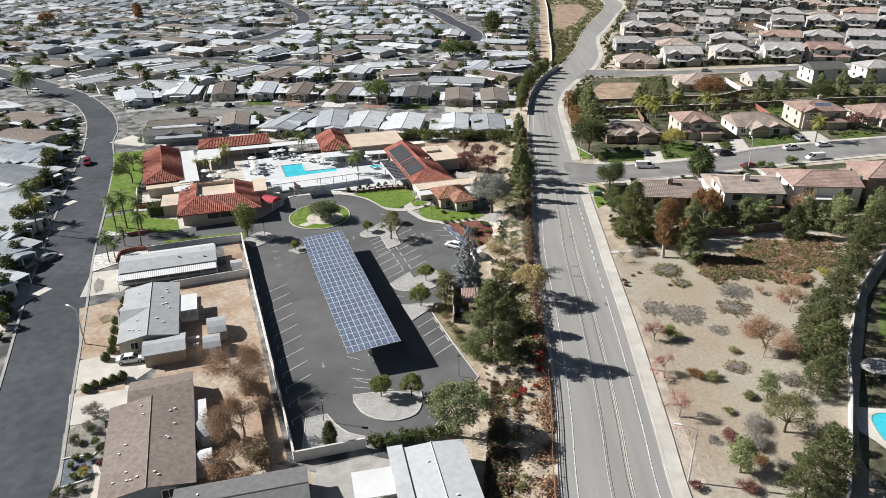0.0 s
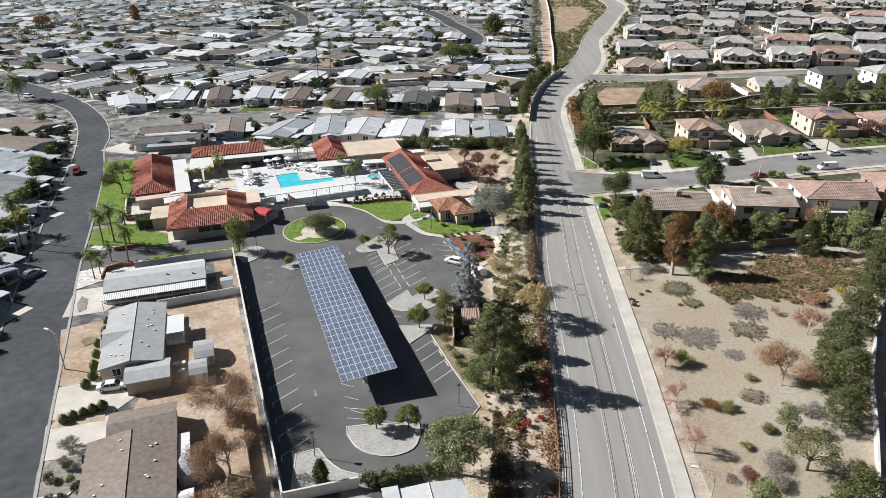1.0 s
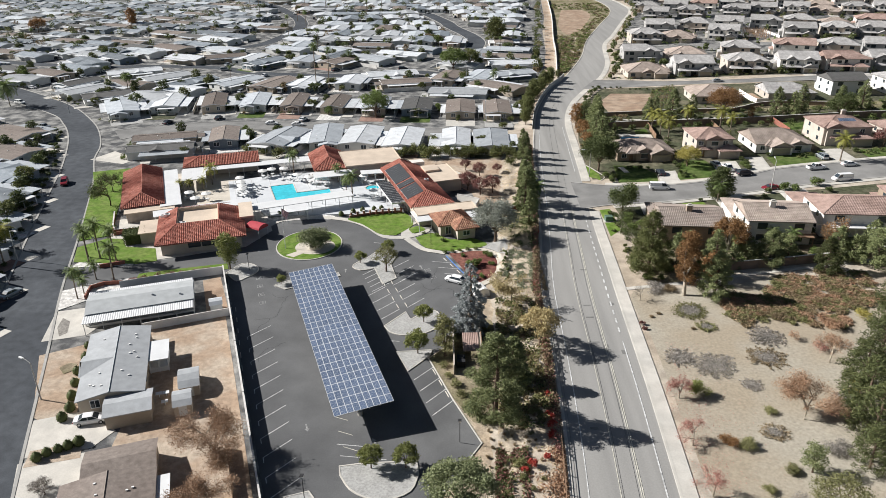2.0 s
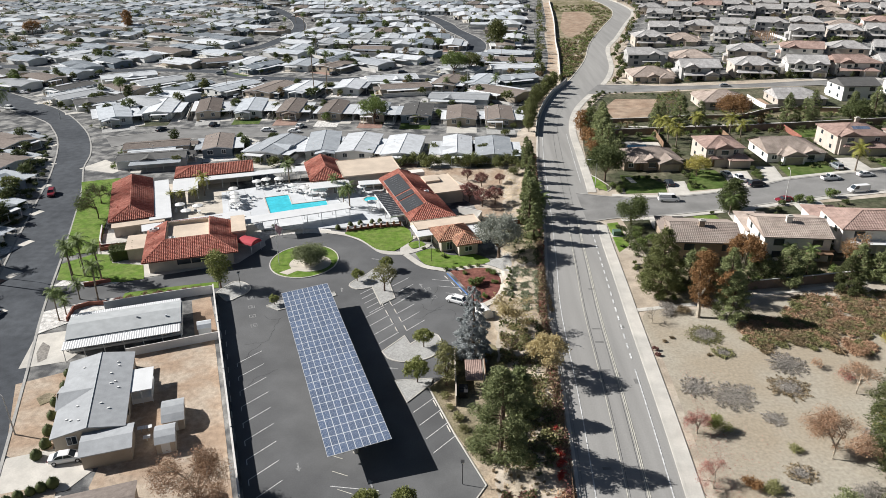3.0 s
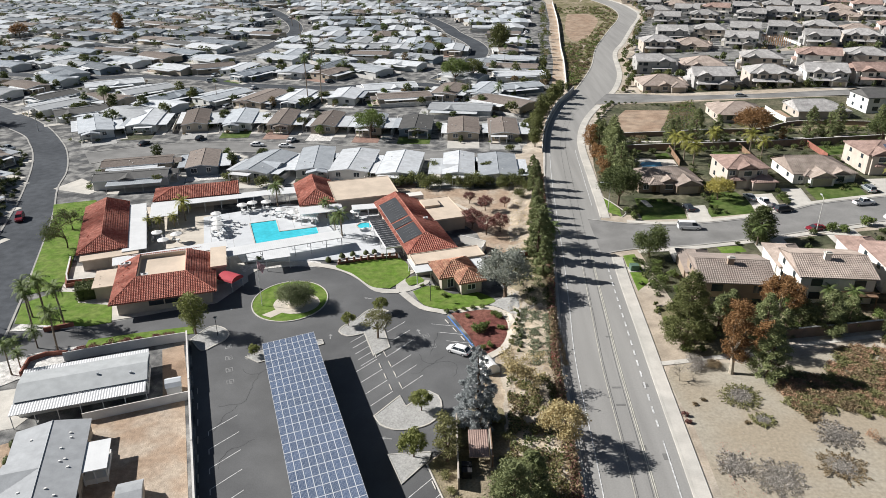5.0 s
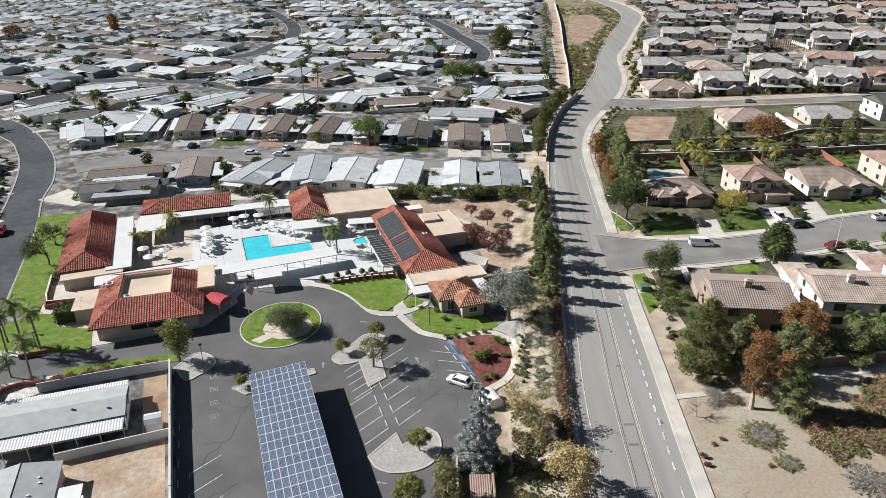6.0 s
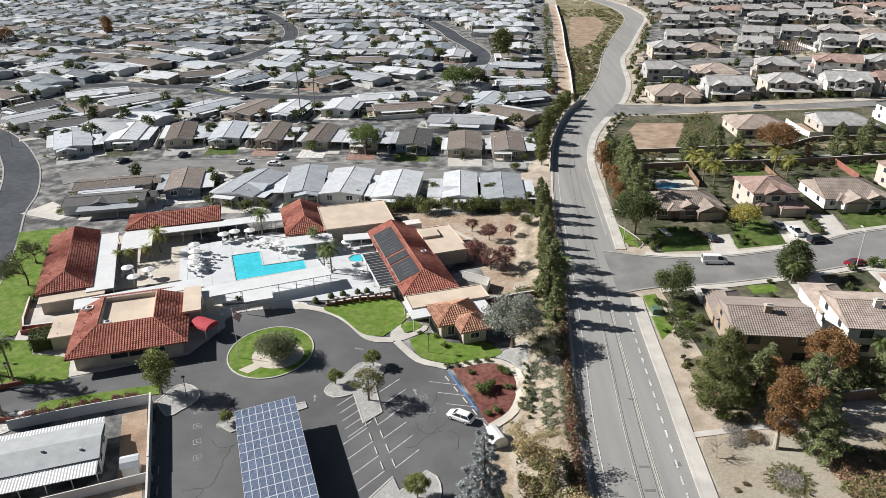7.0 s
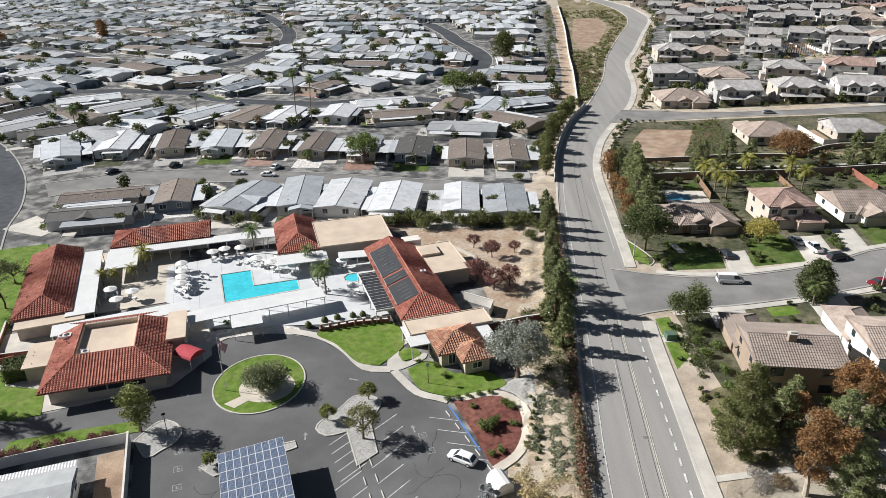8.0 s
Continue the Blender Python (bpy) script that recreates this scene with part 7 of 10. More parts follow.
# block walls and fences between the tract plots
tw = MB()
for x, y, turn in TRACT:
    s = 1 if turn == 0 else -1
    z = gz(x, y)
    tw.box(x + 10.4, x + 10.6, y - 4, y + 20, z, z + 1.75) if s > 0 else tw.box(x + 10.4, x + 10.6, y - 20, y + 4, z, z + 1.75)
    if s > 0:
        tw.box(x - 10, x + 11, y + 20, y + 20.2, z, z + 1.75)
structure("plot_wall", tw, M["block"], "pale block walls between the tract plots", "wall")
# house frame still in raw lumber
fr = thing("unfinished_house", frame_at(171, 446, 0), "house skeleton of raw lumber under construction", "house")
for i in range(6):
    for j in range(5):
        part("stud", MB().box(-6 + 2.4 * i - 0.1, -6 + 2.4 * i + 0.1, -5 + 2.5 * j - 0.1, -5 + 2.5 * j + 0.1, 0, 5.6), M["copper"], fr)

# yards, drives and walls of the east side
def patch(name, ring, mat, label, cat, up=0.06):
    return structure(name, draped(ring, up, True), M[mat], label, cat)


# lawn_dark carries the shade of houses and trees in its green
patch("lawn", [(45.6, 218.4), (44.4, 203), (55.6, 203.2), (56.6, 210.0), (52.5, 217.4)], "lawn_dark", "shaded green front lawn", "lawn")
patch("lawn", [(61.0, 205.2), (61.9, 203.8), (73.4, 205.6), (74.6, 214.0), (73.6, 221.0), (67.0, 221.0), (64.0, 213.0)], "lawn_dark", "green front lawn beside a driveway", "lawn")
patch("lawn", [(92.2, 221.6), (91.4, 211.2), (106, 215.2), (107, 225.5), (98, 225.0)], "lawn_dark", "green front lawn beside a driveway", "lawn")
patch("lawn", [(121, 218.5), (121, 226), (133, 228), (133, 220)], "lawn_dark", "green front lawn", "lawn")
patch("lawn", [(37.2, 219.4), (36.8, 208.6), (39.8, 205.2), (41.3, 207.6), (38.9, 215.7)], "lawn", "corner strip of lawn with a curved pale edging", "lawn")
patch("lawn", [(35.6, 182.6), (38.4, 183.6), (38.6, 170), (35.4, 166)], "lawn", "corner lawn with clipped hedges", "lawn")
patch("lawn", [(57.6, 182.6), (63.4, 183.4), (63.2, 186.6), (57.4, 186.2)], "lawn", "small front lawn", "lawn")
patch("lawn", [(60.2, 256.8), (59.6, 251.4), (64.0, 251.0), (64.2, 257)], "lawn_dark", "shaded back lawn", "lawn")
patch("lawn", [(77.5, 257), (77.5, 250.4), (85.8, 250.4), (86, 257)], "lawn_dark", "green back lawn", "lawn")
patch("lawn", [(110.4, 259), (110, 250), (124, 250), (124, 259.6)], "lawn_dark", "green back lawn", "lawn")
structure("lawn_edging", ridge_strip(smooth_line([(37.2, 219.4), (38.9, 215.7), (40.6, 211), (41.3, 207.6), (39.8, 205.2)], 1.0), 0.25, 0.16), M["concrete"], "curved pale concrete lawn edging", "edging")
for ring in ([(57.2, 211.3), (55.9, 201.6), (61.6, 202.2), (62.6, 212)], [(74.6, 218.4), (73.8, 204.9), (80.8, 206.6), (82.4, 219)], [(86.0, 222.4), (82.6, 207.6), (89.6, 209.6), (91.4, 222.4)], [(110, 216.6), (111, 228), (117, 228), (117, 217.6)],
             [(46, 179), (46.5, 187), (53.6, 187.6), (53, 179.5)], [(66, 181), (66.5, 190), (74, 191.5), (73.5, 182)], [(84, 184), (84.5, 194.6), (92, 196), (92, 184.5)], [(47.6, 211), (46.6, 216.8), (48.4, 217), (49.4, 211)]):
    patch("driveway", ring, "concrete", "light concrete driveway", "driveway", 0.07)
patch("patio", [(51.5, 241), (52.8, 252.6), (64.6, 250.2), (64.4, 240)], "concrete", "pale pool patio behind a house", "patio", 0.05)
patch("patio", [(112, 180), (116, 195), (124, 196), (122, 181)], "concrete", "light concrete driveway", "driveway", 0.05)
for y0 in (92, 108, 124, 140, 157, 176, 195, 214, 236):
    xs = float(np.interp(y0, (70, 89, 121, 152, 170.5, 198, 221, 249), (-66, -73.6, -87, -99, -106, -116, -124.6, -137.4))) - 0.6
    structure("driveway", slab([(xs, y0), (xs - 11, y0 + 4), (xs - 13, y0 - 1), (xs - 2.2, y0 - 5.2)], -0.1, 0.05), M["concrete"], "pale concrete driveway beside the street", "driveway")
wall_run("garden_wall", [(52, 146.6), (60, 147.6), (70, 149.0), (80, 150.6), (92, 153)], 2.0, 0.3, M["block_brown"], "brown retaining wall with a pale cap below the houses")
ctr = smooth_line([(33.5, 140.6), (42.6, 142.2), (51.2, 143.2), (58.8, 145.6), (72, 148.0), (92, 151.6)], 3)
structure("drain_path", loft(ctr, shifted(ctr, 1.2), 0.08, 1), M["concrete"], "narrow concrete drain path across the slope", "path")
wall_run("yard_wall", [(49.7, 66.1), (54, 74.7), (60.2, 87.4), (64.2, 96.6), (68, 103.5), (72.9, 112.2), (77.1, 118.7), (82.3, 125.7), (91.5, 136.2)], 1.6, 0.25, M["block"], "pale block wall round a sunken back yard")
yard_pool = thing("backyard_pool", frame_at(63.4, 78.6, 20), "kidney-shaped blue back-yard pool", "pool", "", "structure")
kid = [(3.6 * math.cos(a) * (1 + 0.2 * math.sin(2 * a)), 4.6 * math.sin(a), ) for a in np.linspace(0, 6.283, 25)[:-1]]
part("water", MB().prism(kid, 0.02, 0.1), M["water"], yard_pool)
cop = MB()
for k in range(24):
    p, q = kid[k], kid[(k + 1) % 24]
    cop.add([(p[0], p[1], 0.08), (q[0], q[1], 0.08), (q[0] * 1.08, q[1] * 1.08, 0.08), (p[0] * 1.08, p[1] * 1.08, 0.08), (p[0], p[1], 0.16), (q[0], q[1], 0.16), (q[0] * 1.08, q[1] * 1.08, 0.16), (p[0] * 1.08, p[1] * 1.08, 0.16)], [(4, 5, 6, 7), (0, 1, 5, 4), (2, 3, 7, 6)])
part("coping", cop, M["concrete"], yard_pool)
# dark sheet in place of the pines' shade over the yard
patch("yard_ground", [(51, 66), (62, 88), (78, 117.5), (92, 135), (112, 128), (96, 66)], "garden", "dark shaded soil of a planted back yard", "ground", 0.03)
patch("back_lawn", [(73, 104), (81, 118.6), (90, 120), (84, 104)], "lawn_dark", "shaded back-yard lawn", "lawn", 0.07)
patch("patio", [(57.8, 79.5), (59.6, 84.8), (66, 84.6), (70, 78), (66, 72.6), (60, 73)], "concrete", "pale concrete patio round a back-yard pool", "patio", 0.06)
um = thing("patio_umbrella", frame_at(66.4, 92.0, 12), "wide grey-white octagonal patio umbrella", "umbrella")
part("pole", MB().tube([(0, 0, 0), (0, 0, 2.9)], [0.05, 0.04], 6), M["dark"], um)
ring8 = [(2.9 * math.cos(0.785 * k), 2.3 * math.sin(0.785 * k), 2.3) for k in range(8)]
part("canopy", MB().add([(0, 0, 3.0), *ring8, *[(x, y, z - 0.18) for x, y, z in ring8]], [(0, 1 + k, 1 + (k + 1) % 8) for k in range(8)] + [(1 + k, 9 + k, 9 + (k + 1) % 8, 1 + (k + 1) % 8) for k in range(8)]), M["stucco_grey"], um)
for k in range(8):
    part("rib", MB().tube([(0, 0, 3.02), ring8[k]], [0.03, 0.025], 4), M["canvas"], um)
pool2 = thing("backyard_pool", frame_at(58.2, 245.6, 0), "small dark blue back-yard pool", "pool", "", "structure")
part("water", MB().prism([(-4.5, -2), (4.5, -2), (5, 0), (4, 2.2), (-4, 2.2), (-5, 0)], 0.02, 0.1), M["water_dark"], pool2)
part("coping", MB().box(-5.6, 5.6, -3.4, -2.05, 0.02, 0.12).box(-5.6, 5.6, 2.25, 3.4, 0.02, 0.12), M["concrete"], pool2)
wall_run("garden_wall", [(46.5, 259.4), (66, 260), (92, 259.6), (130, 262), (190, 266)], 2.2, 0.25, M["block_brown"], "brown block wall between back yards and the upper slope")
structure("drain_path", loft(smooth_line([(52, 270), (68, 268.2), (93.7, 267.6), (130, 268), (190, 272)], 4), smooth_line([(52.4, 271.4), (68, 269.8), (93.7, 269.2), (130, 269.6), (190, 273.6)], 4), 0.1, 1), M["concrete"], "narrow concrete path above the garden wall", "path")
wall_run("garden_wall", [(52, 276), (68, 276.2), (84, 277), (100, 276), (112, 283), (122, 284), (140, 280)], 1.6, 0.25, M["block_brown"], "brown block wall at the edge of the bare lot")
wall_run("yard_fence", [(64.6, 244), (65.4, 259.6)], 1.8, 0.12, M["wood"], "brown timber yard fence", False)
wall_run("yard_fence", [(87, 242), (87.4, 259.4)], 1.8, 0.12, M["wood"], "brown timber yard fence", False)
wall_run("yard_fence", [(109, 246), (109, 261)], 1.8, 0.12, M["brick"], "reddish block yard wall", False)
wall_run("yard_wall", [(113, 306), (113.5, 288), (118, 288)], 1.9, 0.2, M["stucco_white"], "white plaster wall of a narrow side yard", False)
patch("side_yard", [(113.8, 306), (114, 289), (118.4, 289), (118.6, 306)], "lot_brown", "bare brown side yard", "ground")
# fence along the main road's west side, and the park's boundary wall further on
fl = shifted(np.array([p for p in RL if 60 < p[1] < 236]), -1.0)
fence = thing("road_fence", Matrix(), "low wire and rail fence along the road bank", "fence")
for k in range(0, len(fl) - 1):
    part("post", MB().box(-0.05, 0.05, -0.05, 0.05, 0, 1.3), M["wood"], fence, "", pose(fl[k][0], fl[k][1], gz(*fl[k])))
part("rail", ridge_strip(fl, 0.06, 1.25, 1.17), M["wood"], fence)
part("rail", ridge_strip(fl, 0.06, 0.7, 0.62), M["wood"], fence)
wl = shifted(np.array([p for p in RL if 256 < p[1] < 352]), -0.9)
structure("boundary_wall", ridge_strip(wl, 0.2, 1.7), M["block"], "block wall between the park and the road", "wall")

# trash enclosure beside the lot
te = thing("bin_enclosure", pose(1.3, 118.0, 0.02, 0, 0, 2), "pale plaster bin enclosure with pink tile roof", "enclosure")
for x0, x1, y0, y1 in ((-2.3, -2.1, -7.5, 6.5), (-2.1, 2.6, 6.3, 6.5), (2.4, 2.6, -3, 6.3)):
    part("wall", MB().box(x0, x1, y0, y1, 0, 2.0), M["stucco"], te)
part("roof", corrugated(-0.6, 2.2, -3.6, 2.2, 2.15, 0.05, 0.3, 0.12), M["tile_pink"], te)
part("slats", MB().box(2.6, 2.75, -3.4, 3.0, 0.2, 2.1), M["wood"], te)
for y in (-5, -3.8):
    part("bin", MB().box(-1.7, -0.3, y - 0.5, y + 0.5, 0, 1.2), M["dark"], te)

# ---- vehicles ----
def car(kind, paint, label):
    """A parked car: rounded lower body, glazed cabin with pillars and roof, four wheels with rims, lights."""
    ob = thing({"van": "van", "pickup": "pickup_truck"}.get(kind, "car"), Matrix(), label, "van" if kind == "van" else "car")
    # length, half width, belt, roof, hood height, then the cabin's foot and roof line from front to back
    ln, W, belt, top, hood, wa, wb, wc, wd_ = {
        "sedan": (4.75, 0.91, 0.92, 1.42, 0.84, 1.25, 0.45, -0.95, -1.75),
        "hatch": (4.35, 0.90, 0.95, 1.5, 0.88, 1.25, 0.5, -1.45, -2.0),
        "suv": (4.8, 0.95, 1.08, 1.74, 1.02, 1.25, 0.6, -1.95, -2.25),
        "van": (5.5, 0.99, 1.15, 2.05, 1.1, 2.05, 1.35, -2.6, -2.7),
        "pickup": (5.5, 0.98, 1.08, 1.78, 1.05, 1.3, 0.7, -0.75, -1.0),
    }[kind]
    f, b = ln / 2, -ln / 2
    tail = belt if kind not in ("sedan",) else belt + 0.03
    st = [(b, 0.72, 0.42, tail - 0.14), (b + 0.14, 0.9, 0.32, tail), (b + 0.6, 1.0, 0.24, tail), (-0.4, 1.0, 0.2, belt), (wa, 1.0, 0.22, belt), (f - 0.55, 0.97, 0.26, hood - 0.02), (f - 0.14, 0.86, 0.34, hood - 0.14), (f, 0.66, 0.42, hood - 0.26)]
    mb, n = MB(), 8
    for x, k, lo, hi in st:
        w = W * k
        mb.v += [(x, -w * 0.9, lo), (x, -w, lo + 0.2), (x, -w, hi - 0.16), (x, -w * 0.9, hi), (x, w * 0.9, hi), (x, w, hi - 0.16), (x, w, lo + 0.2), (x, w * 0.9, lo)]
    mb.f = [(i * n + k, i * n + (k + 1) % n, (i + 1) * n + (k + 1) % n, (i + 1) * n + k) for i in range(len(st) - 1) for k in range(n)] + [tuple(range(n - 1, -1, -1)), tuple((len(st) - 1) * n + k for k in range(n))]
    part("body", mb, M[paint], ob, "", None, False)
    w0, w1 = W * 0.88, W * 0.72
    z0, z1 = belt - 0.03, top - 0.05
    lowr = [(wa, -w0, z0), (wa, w0, z0), (wd_, w0, z0), (wd_, -w0, z0)]
    uppr = [(wb, -w1, z1), (wb, w1, z1), (wc, w1, z1), (wc, -w1, z1)]
    part("glass", MB().add(lowr + uppr, [(0, 1, 5, 4), (1, 2, 6, 5), (2, 3, 7, 6), (3, 0, 4, 7)]), M["glass"], ob)
    rf = MB().add([(wb + 0.03, -w1 - 0.02, z1), (wb + 0.03, w1 + 0.02, z1), (wc - 0.04, w1 + 0.02, z1), (wc - 0.04, -w1 - 0.02, z1), (wb - 0.15, -w1 * 0.85, top), (wb - 0.15, w1 * 0.85, top), (wc + 0.15, w1 * 0.85, top), (wc + 0.15, -w1 * 0.85, top)], [(4, 5, 6, 7), (0, 1, 5, 4), (1, 2, 6, 5), (2, 3, 7, 6), (3, 0, 4, 7)])
    part("roof", rf, M[paint], ob)
    pil = MB()
    for lo_, up_ in zip(lowr, uppr):
        pil.tube([lo_, up_], [0.05, 0.04], 4)
    for s in (-1, 1):
        for fx in ((0.5,) if kind != "van" else (0.3, 0.55, 0.8)):
            x0, x1 = wa + (wd_ - wa) * fx, wb + (wc - wb) * fx
            pil.tube([(x0, s * w0 * 1.005, z0), (x1, s * w1 * 1.01, z1)], [0.045, 0.04], 4)
    if kind == "van":
        for s in (-1, 1):
            part("side_panel", MB().add([(0.5, s * w0 * 1.01, z0), (wd_, s * w0 * 1.01, z0), (wc, s * (w1 + 0.02), z1), (0.45, s * (w1 + 0.02), z1)], [(0, 1, 2, 3) if s < 0 else (3, 2, 1, 0)]), M[paint], ob)
    part("pillars", pil, M[paint], ob)
    for x in (b + 0.85, f - 0.85):
        for s in (-1, 1):
            wh = part("wheel", MB().tube([(x, s * (W - 0.2), 0.33), (x, s * (W + 0.02), 0.33)], [0.33, 0.33], 16), M["rubber"], ob)
            part("rim", MB().tube([(x, s * (W - 0.02), 0.33), (x, s * (W + 0.035), 0.33)], [0.2, 0.18], 10), M["alu"], wh)
    for s in (-1, 1):
        part("headlight", MB().box(f - 0.3, f - 0.05, s * 0.6 - 0.16, s * 0.6 + 0.16, hood - 0.32, hood - 0.2), M["canvas"], ob)
        part("tail_light", MB().box(b - 0.01, b + 0.12, s * 0.62 - 0.14, s * 0.62 + 0.14, tail - 0.3, tail - 0.16), M["red_canvas"], ob)
    if kind == "pickup":
        part("bed", MB().box(b + 0.2, wd_ - 0.1, -W * 0.8, W * 0.8, belt - 0.02, belt + 0.01), M["dark"], ob)
    return ob


def parked(kind, paint, label, x, y, rz, up=0.05):
    ob = car(kind, paint, label)
    ob.matrix_basis = pose(x, y, gz(x, y) + up, 0, 0, rz)
    return ob


parked("hatch", "car_white", "white hatchback parked in a stall", -1.0, 143.6, 152)
parked("sedan", "car_white", "white saloon car on a concrete driveway", -55.6, 97.3, 16, 0.07)
parked("suv", "car_red", "dark red car on the park street", -114.8, 203.2, -68)
parked("sedan", "car_silver", "grey-green saloon car at the kerb", -91.2, 136.6, 68)
parked("van", "car_white", "white van with its side door open", 54.2, 196.8, -4)
parked("suv", "car_dark", "dark estate car at the kerb", 80.4, 206.2, 14)
parked("sedan", "car_red", "red saloon car at the kerb", 83.0, 194.2, 192)
parked("pickup", "car_white", "white pickup truck on a driveway", 77.4, 211.4, 98)
parked("sedan", "car_silver", "silver car on a driveway", 75.2, 215.4, 98)
parked("pickup", "car_white", "white pickup truck at the kerb", 101.6, 209.4, 10)
parked("van", "car_white", "white van at the kerb", 104.2, 199.4, 190)
parked("sedan", "car_white", "white car at the kerb", 112, 211.5, 8)
parked("suv", "car_silver", "silver car on a driveway", 107.6, 219, 95)
parked("sedan", "car_dark", "black car in the shade of a house", 57.6, 209.4, 95)
parked("sedan", "car_dark", "dark car on a driveway", 54.6, 175.6, 80)
parked("sedan", "car_silver", "pale blue car on the upper street", 112, 329.4, 2)
for x, y, r in ((-70.5, 268.0, 0), (-60.5, 266.4, -4), (-60.0, 273.5, 75), (-10, 366, 0), (-110, 269.5, 70), (-93, 276, 85)):
    parked("sedan", "car_white" if x > -80 else "car_dark", "saloon car parked among mobile homes", x, y, r)
for k, (x, y) in enumerate(((-92, 127), (-104, 152), (-113.5, 176), (-121, 193), (-140, 234), (-150, 262), (-181, 300), (-206, 324))):
    parked(("suv", "sedan", "pickup")[k % 3], ("car_dark", "car_silver", "car_white", "car_dark")[k % 4], "car parked on a mobile home driveway", x - 4, y + 1.5, -22 + 4 * (k % 3))
rng = random.Random(61)
for kind, paint, lab, x, y, r in (("sedan", "car_white", "white cars parked among the far homes", -96, 356, 80), ("suv", "car_dark", "dark cars parked among the far homes", -30, 371, 10), ("suv", "car_silver", "silver cars parked among the far homes", -120, 371, 20)):
    model = parked(kind, paint, lab.replace("cars", "car"), x, y, r)
    spots = []
    for hx, hy, rz, w, d in HOMES[30:]:
        if rng.random() < 0.22:
            c, q = math.cos(radians(rz)), math.sin(radians(rz))
            lx, ly = rng.choice((-1, 1)) * (w / 2 + 2.2), -d / 2 - rng.uniform(0.5, 3.5)
            spots.append(frame_at(hx + c * lx - q * ly, hy + q * lx + c * ly, rz + 90))
    crowd("far_cars", model, spots, lab, "cars")
gc = thing("golf_cart", pose(-69.6, 125.8, 0.07, 0, 0, 100), "small white golf cart on a driveway", "golf cart")
part("body", MB().box(-1.1, 1.1, -0.55, 0.55, 0.25, 0.7).box(-0.6, 0.1, -0.5, 0.5, 0.7, 0.95), M["car_white"], gc)
part("roof", MB().box(-0.9, 0.8, -0.6, 0.6, 1.75, 1.82), M["car_white"], gc)
for x in (-0.8, 0.7):
    for y in (-0.52, 0.52):
        part("post", MB().box(x - 0.03, x + 0.03, y - 0.03, y + 0.03, 0.6, 1.75), M["dark"], gc)
        part("wheel", MB().tube([(x, y * 0.9, 0.22), (x, y * 1.1, 0.22)], [0.22, 0.22], 10), M["rubber"], gc)

# ---- lamps and small street things ----
def street_lamp(x, y, h, rz, reach=2.0, group="street lamps"):
    ob = thing("street_lamp", frame_at(x, y, rz), "tall concrete street lamp with curved arm", "street lamp", group)
    part("pole", MB().tube([(0, 0, 0), (0, 0, h)], [0.13, 0.08], 8), M["lamp_pole"], ob)
    part("arm", MB().tube([(0, 0, h), (0.5 * reach, 0, h + 0.35), (reach, 0, h + 0.45)], [0.05, 0.045, 0.04], 6), M["lamp_pole"], ob)
    part("lamp_head", MB().box(reach - 0.2, reach + 0.7, -0.16, 0.16, h + 0.36, h + 0.5), M["white_metal"], ob)
    return ob


street_lamp(30.9, 69.8, 8.6, 168, 2.2)
street_lamp(-66.3, 102.6, 7.0, 155, 1.8)
street_lamp(-99.6, 153.2, 7.0, -25, 1.8)
street_lamp(37.2, 210.0, 7.2, 180, 2.0)
street_lamp(82.2, 192.0, 8.6, 80, 2.0)
street_lamp(-37, 277.5, 7.5, -90, 1.6)
street_lamp(8.5, 272.5, 7.5, -90, 1.6)
street_lamp(1.5, 338, 9, 180, 1.6)
street_lamp(-156, 286, 7.5, 150, 1.6)


def lot_lamp(x, y, h=3.9, two=False):
    ob = thing("lot_lamp", pose(x, y, 0.14), "short lamp post with a box lantern", "lamp post", "lamps of the car park")
    part("pole", MB().tube([(0, 0, 0), (0, 0, h)], [0.06, 0.05], 8), M["dark"], ob)
    part("lantern", MB().box(-0.2, 0.2, -0.2, 0.2, h, h + 0.32), M["canvas"], ob)
    part("cap", MB().box(-0.25, 0.25, -0.25, 0.25, h + 0.32, h + 0.38), M["dark"], ob)


lot_lamp(-19.8, 81.9)
lot_lamp(-45.6, 148.3, 3.6)
lot_lamp(-6.8, 162.0, 3.4)
lot_lamp(0.4, 93.6, 3.6)
lot_lamp(-77.4, 152.4, 3.0)
lot_lamp(-84.0, 158.0, 3.0)
fpole = thing("flagpole", pose(-40.3, 159.6, 0.15), "white flagpole with a drooping flag", "flagpole")
part("pole", MB().tube([(0, 0, 0), (0, 0, 10.2)], [0.07, 0.04], 8), M["white_metal"], fpole)
fl_ = MB()
for i in range(6):
    for j in range(4):
        fl_.v.append((0.05 + 0.32 * i * (1 - 0.15 * j), 0.12 * math.sin(i * 1.7 + j), 9.9 - 0.55 * j - 0.22 * i))
fl_.f = [(4 * i + j, 4 * i + j + 1, 4 * i + j + 5, 4 * i + j + 4) for i in range(5) for j in range(3)]
part("flag", fl_, M["flag"], fpole)
ub = thing("utility_box", frame_at(36.6, 175.6, 4), "green metal utility box on a concrete pad", "utility box")
part("box", MB().box(-0.9, 0.9, -0.8, 0.8, 0.1, 1.3), material("green_metal_box", (0.10, 0.16, 0.12), 0.6), ub)
part("pad", MB().box(-1.3, 1.3, -1.2, 1.2, 0, 0.1), M["concrete"], ub)
dome = thing("storage_tent", pose(4.2, 138.6, 0.05, 0, 0, 25), "small white storage tent", "tent")
tent = MB()
for i in range(7):
    a = math.pi * i / 6
    for y in (-1.6, 1.6):
        tent.v.append((-1.4 * math.cos(a), y, 1.9 * math.sin(a) ** 0.7 if i not in (0, 6) else 0.0))
